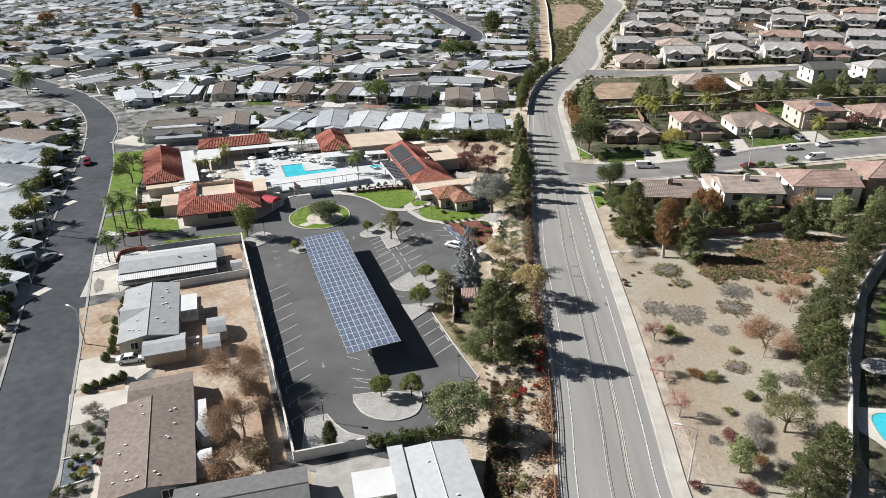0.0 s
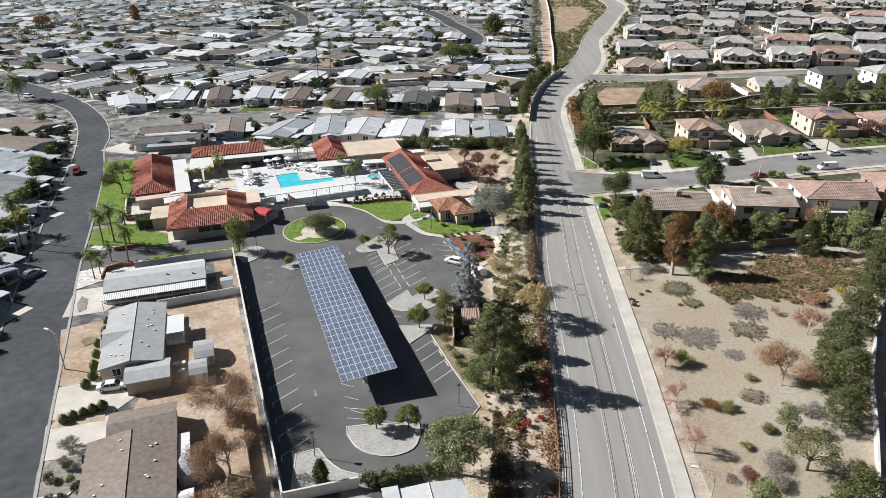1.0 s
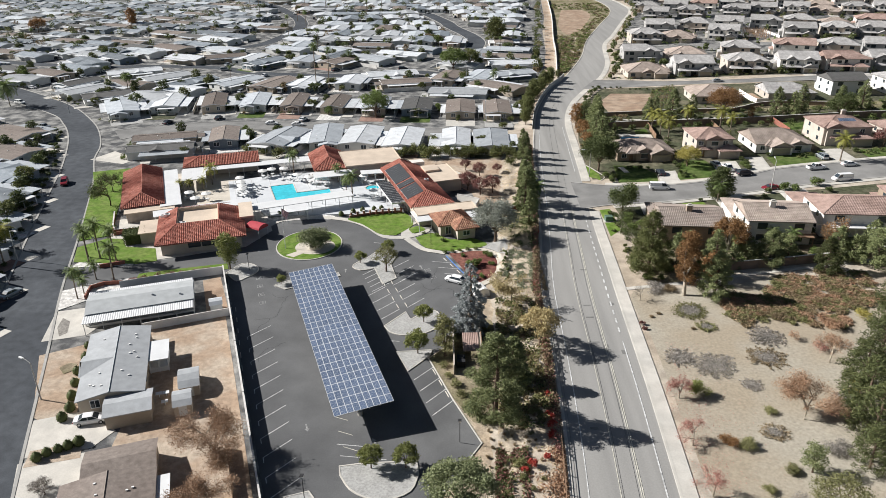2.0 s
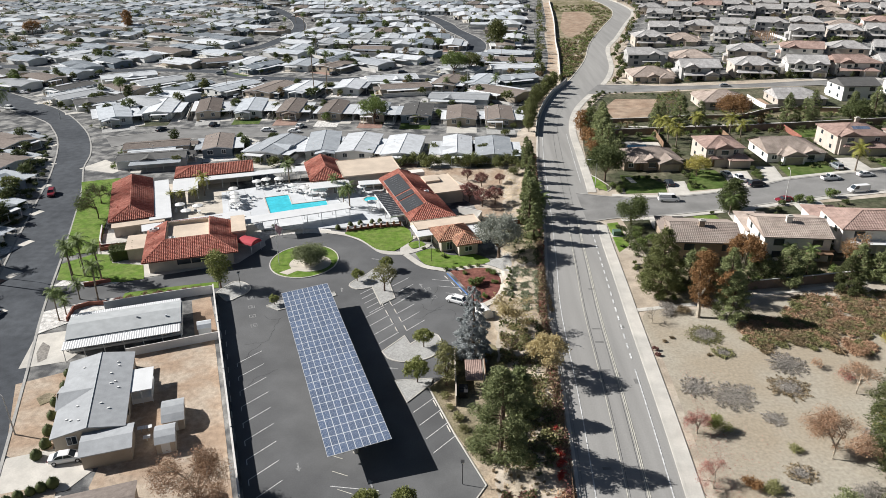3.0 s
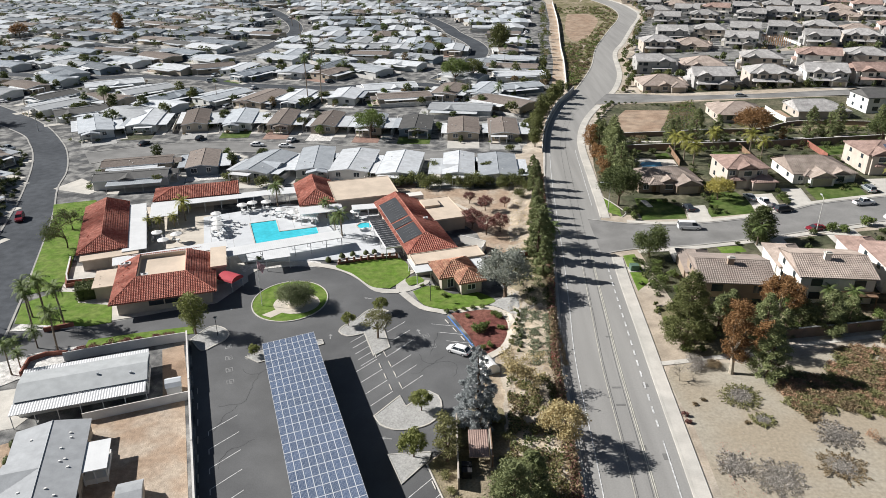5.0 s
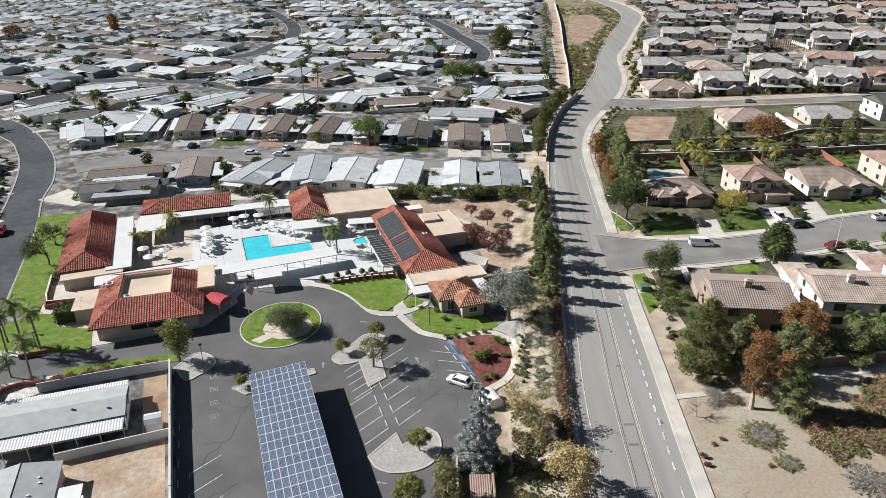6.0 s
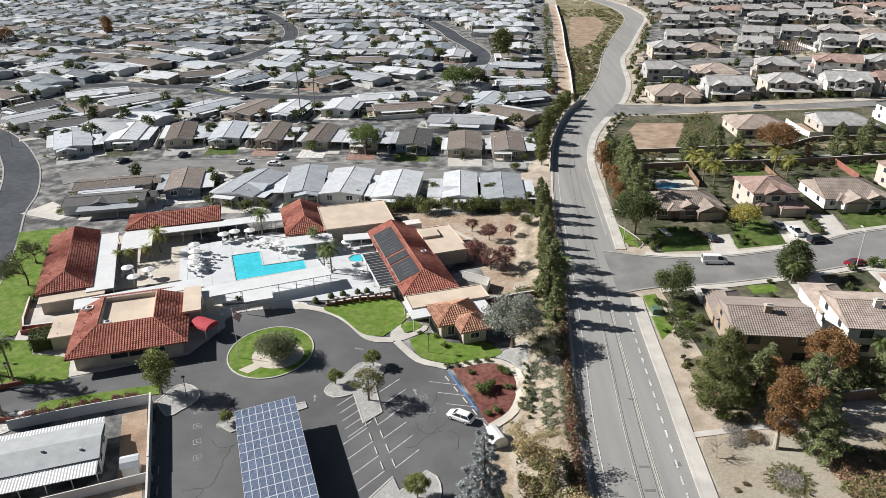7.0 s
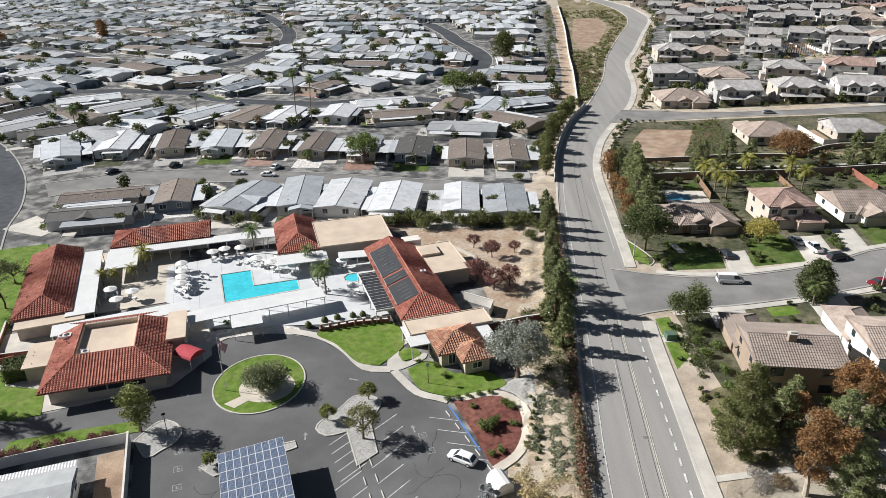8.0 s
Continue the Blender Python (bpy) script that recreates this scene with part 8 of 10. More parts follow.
tent.f = [(2 * i, 2 * i + 1, 2 * i + 3, 2 * i + 2) for i in range(6)] + [tuple(range(0, 14, 2)), tuple(range(13, 0, -2))]
part("cover", tent, M["canvas"], dome)
for x, y in ((-47.6, 103.6), (-46.6, 103.9), (-45.9, 101.6)):
    tb = thing("patio_table", pose(x, y, 0.05, 0, 0, 20), "small white patio table", "table")
    part("top", MB().box(-0.5, 0.5, -0.4, 0.4, 0.68, 0.73), M["white_metal"], tb)
    part("leg", MB().box(-0.06, 0.06, -0.06, 0.06, 0, 0.68), M["white_metal"], tb)

# ---- plants ----
def quads(name, centres, normals_up, size, rs, mat, aspect=2.3, droop=0.3, lift=0.9):
    """A mesh of many small leaf blades, one quad each, at the given centres."""
    n = len(centres)
    a = rs.uniform(0, 2 * math.pi, n)
    tip = rs.uniform(-droop, lift, n)
    d = np.stack([np.cos(a) * np.cos(tip), np.sin(a) * np.cos(tip), np.sin(tip)], 1)
    side = np.cross(d, rs.normal(size=(n, 3)))
    side /= np.linalg.norm(side, axis=1)[:, None] + 1e-9
    s = size * 0.84 * rs.uniform(0.6, 1.3, n)[:, None]
    v = np.stack([centres - d * s * aspect / 2, centres + side * s / 2, centres + d * s * aspect / 2, centres - side * s / 2], 1).reshape(-1, 3)
    me = bpy.data.meshes.new(name)
    me.from_pydata(v.tolist(), [], np.arange(4 * n).reshape(-1, 4).tolist())
    me.materials.append(mat)
    return me


def blob_points(rs, n, clumps, shell=0.55):
    """Points gathered in clumps: each clump is (x, y, z, rx, rz); more of them near its skin."""
    vol = np.array([c[3] ** 2 * c[4] for c in clumps]) ** 0.75
    pick = rs.choice(len(clumps), n, p=vol / vol.sum())
    c = np.array(clumps)[pick]
    u = rs.normal(size=(n, 3))
    u[:, 2] = np.where(rs.random(n) < 0.5, np.abs(u[:, 2]), u[:, 2])
    u /= np.linalg.norm(u, axis=1)[:, None]
    r = np.clip(rs.random((n, 1)), shell * 0.35, 1) ** 0.5 * (0.8 + 0.45 * rs.random((n, 1)))
    return c[:, :3] + u * r * np.stack([c[:, 3], c[:, 3], c[:, 4]], 1)


def limbs(rs, h, spread, clumps, r0, mb=None, top=0.8, forks=1):
    """Trunk and limbs that reach for the clumps."""
    mb = mb or MB()
    lean = rs.normal(size=2) * 0.02 * h
    fork = h * rs.uniform(0.22, 0.34)
    pts = [(0, 0, -0.2), (lean[0] * 0.3, lean[1] * 0.3, fork * 0.6), (lean[0], lean[1], fork)]
    mb.tube(pts, [r0 * 1.25, r0, r0 * 0.85], 7)
    for k, c in enumerate(clumps):
        if k % forks:
            continue
        a, b = np.array(pts[2]), np.array(c[:3])
        mid = a * 0.5 + b * 0.5 + np.array([0, 0, 0.08 * h]) * rs.uniform(0, 1) + rs.normal(size=3) * 0.03 * h
        mb.tube([tuple(a), tuple(mid), tuple(b)], [r0 * 0.6, r0 * 0.35, r0 * 0.12], 5)
    return mb


def crown_clumps(rs, h, w, kind):
    """Where a tree's leaf clumps sit."""
    out = []
    if kind == "pine":
        n = 64
        for k in range(n):
            f = (k + 0.5) / n
            z = h * (0.08 + 0.86 * f)
            rad = w / 2 * (1.0 - 0.8 * f**1.7) * (0.75 + 0.25 * min(1.0, f * 5)) * rs.uniform(0.45, 0.95)
            a = k * 2.4 + rs.uniform(-0.5, 0.5)
            s = w * rs.uniform(0.085, 0.15) * (1.15 - 0.45 * f)
            out.append((rad * math.cos(a), rad * math.sin(a), z, s, s * 0.75))
        out.append((0, 0, h * 0.94, w * 0.08, h * 0.07))
    elif kind == "spruce":
        for t in range(14):
            f = t / 13
            rad = w / 2 * (1.0 - 0.74 * f**1.5)
            m = max(4, int(9 * (1 - f) + 3))
            for k in range(m):
                a = 6.283 * k / m + t * 0.7 + rs.uniform(-0.2, 0.2)
                rr = rad * rs.uniform(0.5, 1.08)
                out.append((rr * math.cos(a), rr * math.sin(a), h * (0.07 + 0.88 * f) + rs.uniform(-0.2, 0.2), max(0.32, rad * 0.24), max(0.3, h * 0.034)))
        out.append((0, 0, h * 0.96, 0.25, h * 0.05))
    elif kind == "cone":
        for t in range(9):
            f = t / 8
            rad = w / 2 * math.sin(math.pi * (0.18 + 0.8 * f)) * 0.7
            for k in range(5):
                a = 6.283 * k / 5 + t
                out.append((rad * math.cos(a), rad * math.sin(a), h * (0.08 + 0.85 * f), w * 0.2, h * 0.09))
    elif kind == "bush":
        for k in range(9):
            a, rr = rs.uniform(0, 6.283), w * 0.3 * math.sqrt(rs.random())
            out.append((rr * math.cos(a), rr * math.sin(a), h * rs.uniform(0.3, 0.62), w * rs.uniform(0.17, 0.26), h * rs.uniform(0.25, 0.36)))
    elif kind == "block":
        for i in range(5):
            for j in range(4):
                for k in range(3):
                    out.append(((i - 2) * w * 0.2, (j - 1.5) * w * 0.22, h * (0.18 + 0.29 * k), w * 0.11, h * 0.16))
    elif kind == "ball":
        for k in range(14):
            u = rs.normal(size=3)
            u /= np.linalg.norm(u)
            out.append((*(u[:2] * w * 0.27), h * 0.5 + u[2] * h * 0.24, w * 0.22, h * 0.22))
    elif kind == "tall":
        n = 16
        for k in range(n):
            f = (k + 0.5) / n
            rad = w * 0.32 * math.sin(math.pi * (0.15 + 0.75 * f)) ** 0.7 * rs.uniform(0.5, 1.0)
            a = k * 2.4
            s = w * rs.uniform(0.17, 0.25)
            out.append((rad * math.cos(a), rad * math.sin(a), h * (0.2 + 0.74 * f), s, s * 0.8))
    else:
        n = 20
        for k in range(n):
            f = (k + 0.5) / n
            pol = math.acos(1 - 1.45 * f)
            a = k * 2.4 + rs.uniform(-0.4, 0.4)
            q = rs.uniform(0.6, 0.85)
            s = w * rs.uniform(0.13, 0.2)
            out.append((w / 2 * q * math.sin(pol) * math.cos(a), w / 2 * q * math.sin(pol) * math.sin(a), h * 0.58 + h * 0.34 * q * math.cos(pol), s, s * 0.8))
    return out


def tree(name, kind, h, w, leaf, label, n=2200, size=0.32, seed=1, bark="bark", r0=None, category="tree", shell=0.45, trunk=True, group=""):
    rs = np.random.RandomState(seed)
    ob = thing(name, Matrix(), label, category, group)
    clumps = crown_clumps(rs, h, w, kind)
    r0 = r0 or 0.022 * h + 0.03
    if trunk:
        if kind in ("pine", "spruce", "cone"):
            mb = MB().tube([(0, 0, -0.2), (0.02 * h, 0, h * 0.5), (0, 0.01 * h, h * 0.95)], [r0 * 1.2, r0 * 0.8, r0 * 0.12], 7)
            if kind == "pine":
                for c in clumps[:-1:3]:
                    mb.tube([(0, 0, c[2] * 0.93), c[:3]], [r0 * 0.3, r0 * 0.1], 4)
        else:
            mb = limbs(rs, h, w, clumps, r0, forks=2)
        part("trunk", mb, M[bark], ob)
    n, size = (n, size) if size > 0.5 else (int(n * 1.7), size * 0.7)
    needle = kind in ("pine", "spruce")
    n, size = (int(n * 1.25), size * 0.72) if needle else (n, size)
    part("crown", quads("crown", blob_points(rs, n, clumps, shell), None, size, rs, L[leaf], 4.0 if needle else 2.3), None, ob)
    return ob


def bare_tree(name, h, w, leaf, label, n=500, seed=1, bark="bark_pale", size=0.3):
    """A leafless or nearly leafless tree: forking twigs, a thin scatter of dry leaves."""
    rs = np.random.RandomState(seed)
    ob = thing(name, Matrix(), label, "tree")
    mb, tips = MB(), []

    def grow(p, d, length, r, depth):
        q = p + d * length
        mb.tube([tuple(p), tuple((p + q) / 2 + rs.normal(size=3) * 0.04 * length), tuple(q)], [r, r * 0.8, r * 0.6], 4 if depth else 6)
        if depth == 4:
            tips.append(q)
            return
        for k in range(4 if depth in (0, 1) else 3 if depth == 2 else 2):
            e = d + rs.normal(size=3) * 0.5 + np.array([0, 0, 0.12])
            e[:2] *= w / h * 1.5
            e /= np.linalg.norm(e)
            tips.append(q)
            grow(q, e, length * rs.uniform(0.62, 0.85), r * 0.58, depth + 1)

    grow(np.array([0, 0, -0.2]), np.array([0, 0, 1.0]), h * 0.3, 0.02 * h + 0.04, 0)
    part("trunk", mb, M[bark], ob)
    tp = np.array(tips)
    n, size = int(n * 2.4), size * 0.5
    c = tp[rs.randint(len(tp), size=n)] + rs.normal(size=(n, 3)) * 0.035 * w
    part("crown", quads("crown", c, None, size, rs, L[leaf], 2.6), None, ob)
    return ob


def palm(name, h, w, leaf, label, fronds=22, seed=1, fan=False):
    """A palm: ringed trunk and arching fronds of many leaflets."""
    rs = np.random.RandomState(seed)
    ob = thing(name, Matrix(), label, "palm tree")
    bend = rs.uniform(-0.04, 0.04, 2) * h
    r = 0.16 if h > 5 else 0.13
    pts = [(bend[0] * f * f, bend[1] * f * f, h * f - 0.1) for f in np.linspace(0, 1, 7)]
    part("trunk", MB().tube(pts, [r * (1.5 if k == 0 else 1.0) * (1.08 if k % 2 else 1) for k in range(7)], 8), M["palm_bark"], ob)
    base = np.array(pts[-1])
    mb = MB()
    for k in range(fronds):
        a = 2.4 * k
        el = 1.25 - 2.0 * k / fronds
        ln = w / 2 * rs.uniform(0.9, 1.15)
        p, prev = base.copy(), None
        spine = []
        for s in range(7):
            e = el - 0.17 * s - 0.02 * s * s
            spine.append(p.copy())
            p = p + np.array([math.cos(a) * math.cos(e), math.sin(a) * math.cos(e), math.sin(e)]) * ln / 6
        side = np.array([-math.sin(a), math.cos(a), 0])
        for s in range(6):
            p, q = spine[s], spine[s + 1]
            for t in (0.0, 0.5):
                o = p + (q - p) * t
                ll = ln * 0.26 * math.sin(math.pi * (0.18 + 0.8 * (s + t) / 6.5)) + 0.05
                for sg in (-1, 1):
                    tipp = o + side * sg * ll + (q - p) * 0.75 + np.array([0, 0, -0.3 * ll])
                    mb.add([tuple(o), tuple(o + (q - p) * 0.42), tuple(tipp)], [(0, 1, 2)])
            mb.add([tuple(p - side * 0.03), tuple(p + side * 0.03), tuple(q)], [(0, 1, 2)])
    part("crown", mb, L[leaf], ob)
    return ob


def at(ob, x, y, rz=0, s=1.0):
    ob.matrix_basis = frame_at(x, y, rz) @ Matrix.Scale(s, 4)
    return ob


class Grove:
    """Copies of a few models of one kind, each copy turned and sized a little differently."""

    def __init__(self, *models):
        self.models, self.fresh, self.k = models, [True] * len(models), 0

    def put(self, x, y, s=1.0, which=None):
        i = self.k % len(self.models) if which is None else which
        self.k += 1
        rz = (self.k * 137.5) % 360
        m = frame_at(x, y, rz)
        if self.fresh[i]:
            self.fresh[i] = False
            ob = self.models[i]
            ob.matrix_basis = m
        else:
            ob = copy_thing(self.models[i], m)
        ob.scale = (s, s, s)
        return ob


def models(f, count, **kw):
    seed = kw.pop("seed", 1)
    return Grove(*[f(seed=seed + 13 * k, **kw) for k in range(count)])


# large single trees
at(tree("tree", "round", 9.6, 9.4, "domed", "broad olive-green tree at the edge of the car park", 8200, 0.27, 2), 0.3, 78.8)
at(tree("pine_tree", "pine", 15.5, 10.8, "pine", "large dark green pine on the bank", 10500, 0.28, 3), 5.6, 98.6)
at(tree("pine_tree", "pine", 9, 7, "pine", "dark green pine on the bank", 4200, 0.32, 33), 8.6, 107.5)
at(tree("blue_spruce", "spruce", 13.8, 6.2, "spruce", "silvery blue spruce beside the car park", 9500, 0.3, 4), 2.0, 124.4)
at(tree("tree", "round", 8.2, 7.2, "straw", "pale golden autumn tree on the bank", 3600, 0.26, 5), 14.2, 118.2)
at(bare_tree("tree", 9.4, 9.6, "straw", "half-bare pale yellow tree on the bank", 1900, 6, size=0.32), 10.2, 134.2)
at(tree("olive_tree", "round", 10.6, 11, "olive", "large grey-green olive tree beside the office", 5200, 0.32, 7, r0=0.34), 8.2, 164.0)
at(tree("tree", "ball", 5.6, 8.8, "domed", "dense domed pale green tree on the round island", 6200, 0.24, 8), -33.4, 160.0)
at(tree("tree", "tall", 8.4, 6, "young", "slender yellow-green tree beside the drive", 2200, 0.3, 9, r0=0.17), -50.0, 149.1)
at(bare_tree("tree", 9.8, 14.5, "brown", "bare brown autumn tree in the sandy yard", 9000, 10, size=0.22), -33.4, 88.2)
at(bare_tree("tree", 8.6, 11.5, "brown", "bare brown autumn tree in the sandy yard", 5200, 11, size=0.22), -30.8, 78.2)
at(bare_tree("tree", 6.2, 8, "brown", "small bare brown tree", 2200, 12, size=0.22), -29.8, 70.2)
at(tree("tree", "bush", 4.0, 5, "scrub", "olive-brown shrub in the sandy yard", 1700, 0.22, 13), -27.4, 72.6)
at(bare_tree("tree", 9.6, 9.6, "dark", "dark pollarded tree on the long lawn", 1300, 14, "bark", 0.34), -93.4, 186.0)
at(bare_tree("tree", 8.0, 8, "dark", "dark pollarded tree on the long lawn", 1000, 15, "bark", 0.34), -97.5, 196.5)
at(tree("tree", "round", 10.8, 11.5, "green", "big bright green tree among mobile homes", 3600, 0.42, 16), -33.0, 277.6)
at(tree("tree", "round", 12, 14, "green", "large green tree beside a turning circle", 3400, 0.5, 17), -5.0, 366.0)
at(tree("tree", "round", 10, 11, "oak", "large green tree beside a turning circle", 2400, 0.5, 18), 3.0, 374.0)
at(tree("tree", "tall", 15, 14, "oak", "large green tree beside a curved street", 3000, 0.6, 19), 19, 450.0)
at(tree("tree", "tall", 13, 10, "orange", "tall rust-coloured autumn tree among homes", 1800, 0.6, 20), -236, 531)
at(tree("tree", "round", 10, 12, "orange", "rust-coloured autumn tree among homes", 1500, 0.6, 21), -290, 505)
at(tree("tree", "ball", 9.0, 8.8, "dark", "dense dark green tree at the street corner", 3400, 0.34, 22), 41.2, 181.6)
at(tree("tree", "cone", 8.4, 7.6, "dark", "dense dark green ficus beside a driveway", 5600, 0.34, 23), 67.8, 189.0)
at(tree("tree", "pine", 14.5, 10.5, "oak", "large green tree on the slope", 13000, 0.25, 24), 39.4, 146.6)
at(tree("tree", "tall", 14.2, 6.4, "orange", "tall rust and green sycamore on the slope", 6000, 0.24, 25, "bark_pale"), 44.4, 137.0)
at(tree("tree", "round", 11, 7.5, "orange", "rust-coloured autumn tree behind a house", 5000, 0.25, 26, "bark_pale"), 57.5, 152.0)
at(tree("pine_tree", "pine", 10.5, 7.2, "pine", "green pine on the slope", 7000, 0.23, 27), 49.6, 135.4)
at(tree("pine_tree", "pine", 10, 7, "pine", "green tree on the slope below the houses", 5500, 0.25, 28), 52.8, 146.2)
at(tree("pine_tree", "pine", 8.6, 7, "pine", "green tree above the retaining wall", 5000, 0.26, 29), 65.5, 149.5)
at(tree("pine_tree", "pine", 8.0, 6.6, "pine_dark", "green tree below the retaining wall", 5000, 0.23, 30), 75.6, 145.6)
at(tree("pine_tree", "pine", 9, 8.4, "pine", "dark tree near the retaining wall", 5000, 0.26, 31), 86.5, 147.5)
at(bare_tree("tree", 8.6, 8, "orange", "thin rusty autumn tree behind a house", 900, 32), 82.0, 155.5)
at(tree("tree", "round", 12, 13.5, "orange", "large golden-brown tree behind the yards", 3600, 0.4, 34), 94, 267)
at(tree("tree", "round", 6.6, 7.4, "yellow", "bright yellow-green tree beside a driveway", 3600, 0.26, 35), 66.9, 215.4)
at(tree("tree", "round", 11, 11, "dark", "dark round tree behind the yards", 2400, 0.42, 36), 130, 256)
at(tree("tree", "round", 6, 6.5, "maroon", "maroon-leaved tree beside a house", 1200, 0.34, 37), 130, 228)

structure("slope_litter", draped([(39.6, 141.8), (39.0, 160), (60, 160), (92, 158), (92, 154), (60, 149.2), (50, 144)], 0.08), M["verge"], "leaf-strewn brown earth under the slope trees", "ground", True)
fill = models(tree, 3, name="pine_tree", kind="pine", h=7.0, w=5.6, leaf="pine", label="feathery green pine on the slope below the houses", n=1500, size=0.34, seed=601, group="trees on the slope")
for x, y, s in ((46.5, 150.5, 1.1), (50.5, 156, 0.8), (61.5, 150.5, 0.9), (57.5, 148.4, 0.8), (69.5, 153.5, 0.8), (80.5, 151.5, 1.1), (70.0, 151.0, 0.9), (90, 156, 1.0), (99, 156, 1.1), (42.5, 152, 0.8), (83, 150, 0.9)):
    fill.put(x, y, s)
under = models(tree, 3, name="slope_shrub", kind="bush", h=2.0, w=3.2, leaf="green", label="dense green shrub at the foot of the slope", n=420, size=0.27, seed=611, trunk=False, category="shrub", group="shrubs on the slope")
for x, y, s in ((38.6, 144.0, 0.9), (41.4, 143.8, 0.7), (37.4, 149.0, 0.7), (37.8, 154.0, 0.6), (43.6, 147.0, 1.0), (48.0, 145.6, 1.0), (51.5, 149.5, 1.0), (55, 148.8, 1.0), (60, 150.5, 1.0), (64, 153.0, 1.0), (68, 150.8, 0.9), (73, 152, 1.0), (77, 153.6, 1.1), (62.0, 156.6, 1.0), (56.0, 156.0, 0.8), (85, 152, 1.0), (42.0, 160.5, 0.9), (43.0, 165.0, 0.9), (41.2, 170.0, 1.0), (40.6, 174.0, 1.0), (41.8, 177.2, 0.9), (39.0, 169.2, 0.6), (43.6, 172, 1.0), (44.0, 206.8, 0.8), (42.6, 205.4, 0.8), (41.6, 208.2, 0.9), (64.2, 208.5, 0.7), (63.2, 205.8, 0.6), (82.8, 214, 0.9), (83.2, 211.6, 0.8)):
    under.put(x, y, s)
for x, y, s in ((86.5, 193.5, 1.2), (89, 192.6, 1.1), (96, 196, 1.3), (62.2, 174.5, 1.0), (63, 178, 0.9), (79, 180, 1.0), (79.8, 176, 0.9)):
    under.put(x, y, s)

r_ = random.Random(77)
for k in range(30):
    x = 48 + 4.1 * k + r_.uniform(-1, 1)
    if r_.random() < 0.8:
        under.put(x, 262.6 + 0.04 * (x - 48) + r_.uniform(0, 2.4), r_.uniform(0.6, 1.15))
    if r_.random() < 0.45:
        under.put(x, 257.4 + r_.uniform(-0.8, 0.4), r_.uniform(0.45, 0.8))

# groups
pines = models(tree, 3, name="pine_tree", kind="pine", h=11.0, w=5.4, leaf="pine", label="dark green pine in the row beside the road", n=2300, size=0.4, seed=101, group="pines beside the road")
for k, y in enumerate((172, 180.5, 186, 195, 201.5, 206, 213, 221, 226, 233)):
    pines.put(float(np.interp(y, ROAD_Y, ROAD_X)) - 2.9 - 1.1 * (k % 2), y, (0.85, 1.12, 1.0, 0.9, 0.6, 0.62, 0.7, 0.78, 0.74, 0.7)[k])
edge = models(tree, 3, name="tree", kind="tall", h=7.4, w=5.6, leaf="oak", label="dense olive-green tree behind the road's dark wall", n=1400, size=0.38, seed=121, group="trees behind the road wall")
for k in range(17):
    y = 266 + 5.0 * k + (0, 2.5, 0.5)[k % 3]
    edge.put(float(np.interp(y, ROAD_Y, ROAD_X)) - 3.6 - 1.6 * (k % 2), y, (0.85, 0.5, 1.05, 0.7, 1.0)[k % 5])
east = models(tree, 3, name="pine_tree", kind="pine", h=12, w=7.5, leaf="pine", label="dark green pine beside the pavement", n=1700, size=0.44, seed=131, group="trees east of the road")
for x, y, s in ((43.4, 228, 1.1), (43, 236, 1.05), (44.6, 243, 1.15), (45.3, 249, 1.1), (46.2, 255.5, 1.1), (43.4, 262, 0.8), (46, 270, 0.7), (66.6, 264.5, 0.75), (75.5, 266, 1.0), (82.4, 266.6, 0.8), (70.6, 272, 0.7), (113, 268, 0.9), (117.6, 265.6, 0.8), (123, 271, 0.9), (136, 270, 0.85), (146, 274, 0.9), (156, 273, 0.9), (166, 275, 0.9), (49.6, 240, 0.6)):
    east.put(x, y, s)
at(tree("tree", "round", 11.5, 12.0, "dark", "very large dark green tree at the street corner", 6200, 0.34, 41), 40.4, 213.2)
rust = models(tree, 2, name="tree", kind="tall", h=8, w=5.5, leaf="orange", label="rust-coloured young tree beside the pavement", n=1200, size=0.34, seed=151, group="autumn trees beside the pavement")
for x, y, s in ((40.2, 233, 0.8), (40.8, 241, 1.0), (40.6, 262, 1.1), (40.2, 251, 0.7), (103, 265, 0.6), (50.8, 141.5, 0.9), (61.0, 157.5, 0.9), (48.5, 151, 0.8)):
    rust.put(x, y, s)
maple = models(tree, 3, name="maple_tree", kind="round", h=5.2, w=5.0, leaf="maroon", label="maroon-leaved maple on the bare bank", n=1100, size=0.28, seed=171, group="maples behind the club")
for x, y, s in ((5.3, 210.4, 0.85), (1.8, 198.4, 1.1), (5.2, 194.8, 1.0), (8.6, 196.6, 1.0), (1.2, 215.5, 0.7), (10.5, 213, 0.6)):
    maple.put(x, y, s)
young = models(tree, 3, name="young_tree", kind="round", h=4.0, w=3.6, leaf="young", label="young round-headed yellow-green tree in a gravel island", n=2300, size=0.21, seed=191, r0=0.09, group="young trees of the car park")
for x, y, s in ((-11.8, 88.0, 1.0), (-7.0, 88.2, 1.02), (-6.6, 127.1, 0.98), (-7.1, 116.6, 1.2), (-21.9, 152.2, 0.75), (-16.2, 157.5, 0.85), (-37, 142.0, 0.6)):
    young.put(x, y, s)
at(tree("tree", "round", 6.4, 5.4, "sage", "thin-leaved pale tree in a gravel island", 1500, 0.24, 201), -15.8, 148.0)
at(tree("tree", "tall", 8.2, 4.8, "sage", "grey-green slender tree beside the lot", 2000, 0.26, 202), -2.3, 116.0)
at(tree("cypress", "cone", 4.2, 2.2, "dark", "small clipped cypress in gravel", 2600, 0.2, 203, trunk=True), -17.9, 76.6)
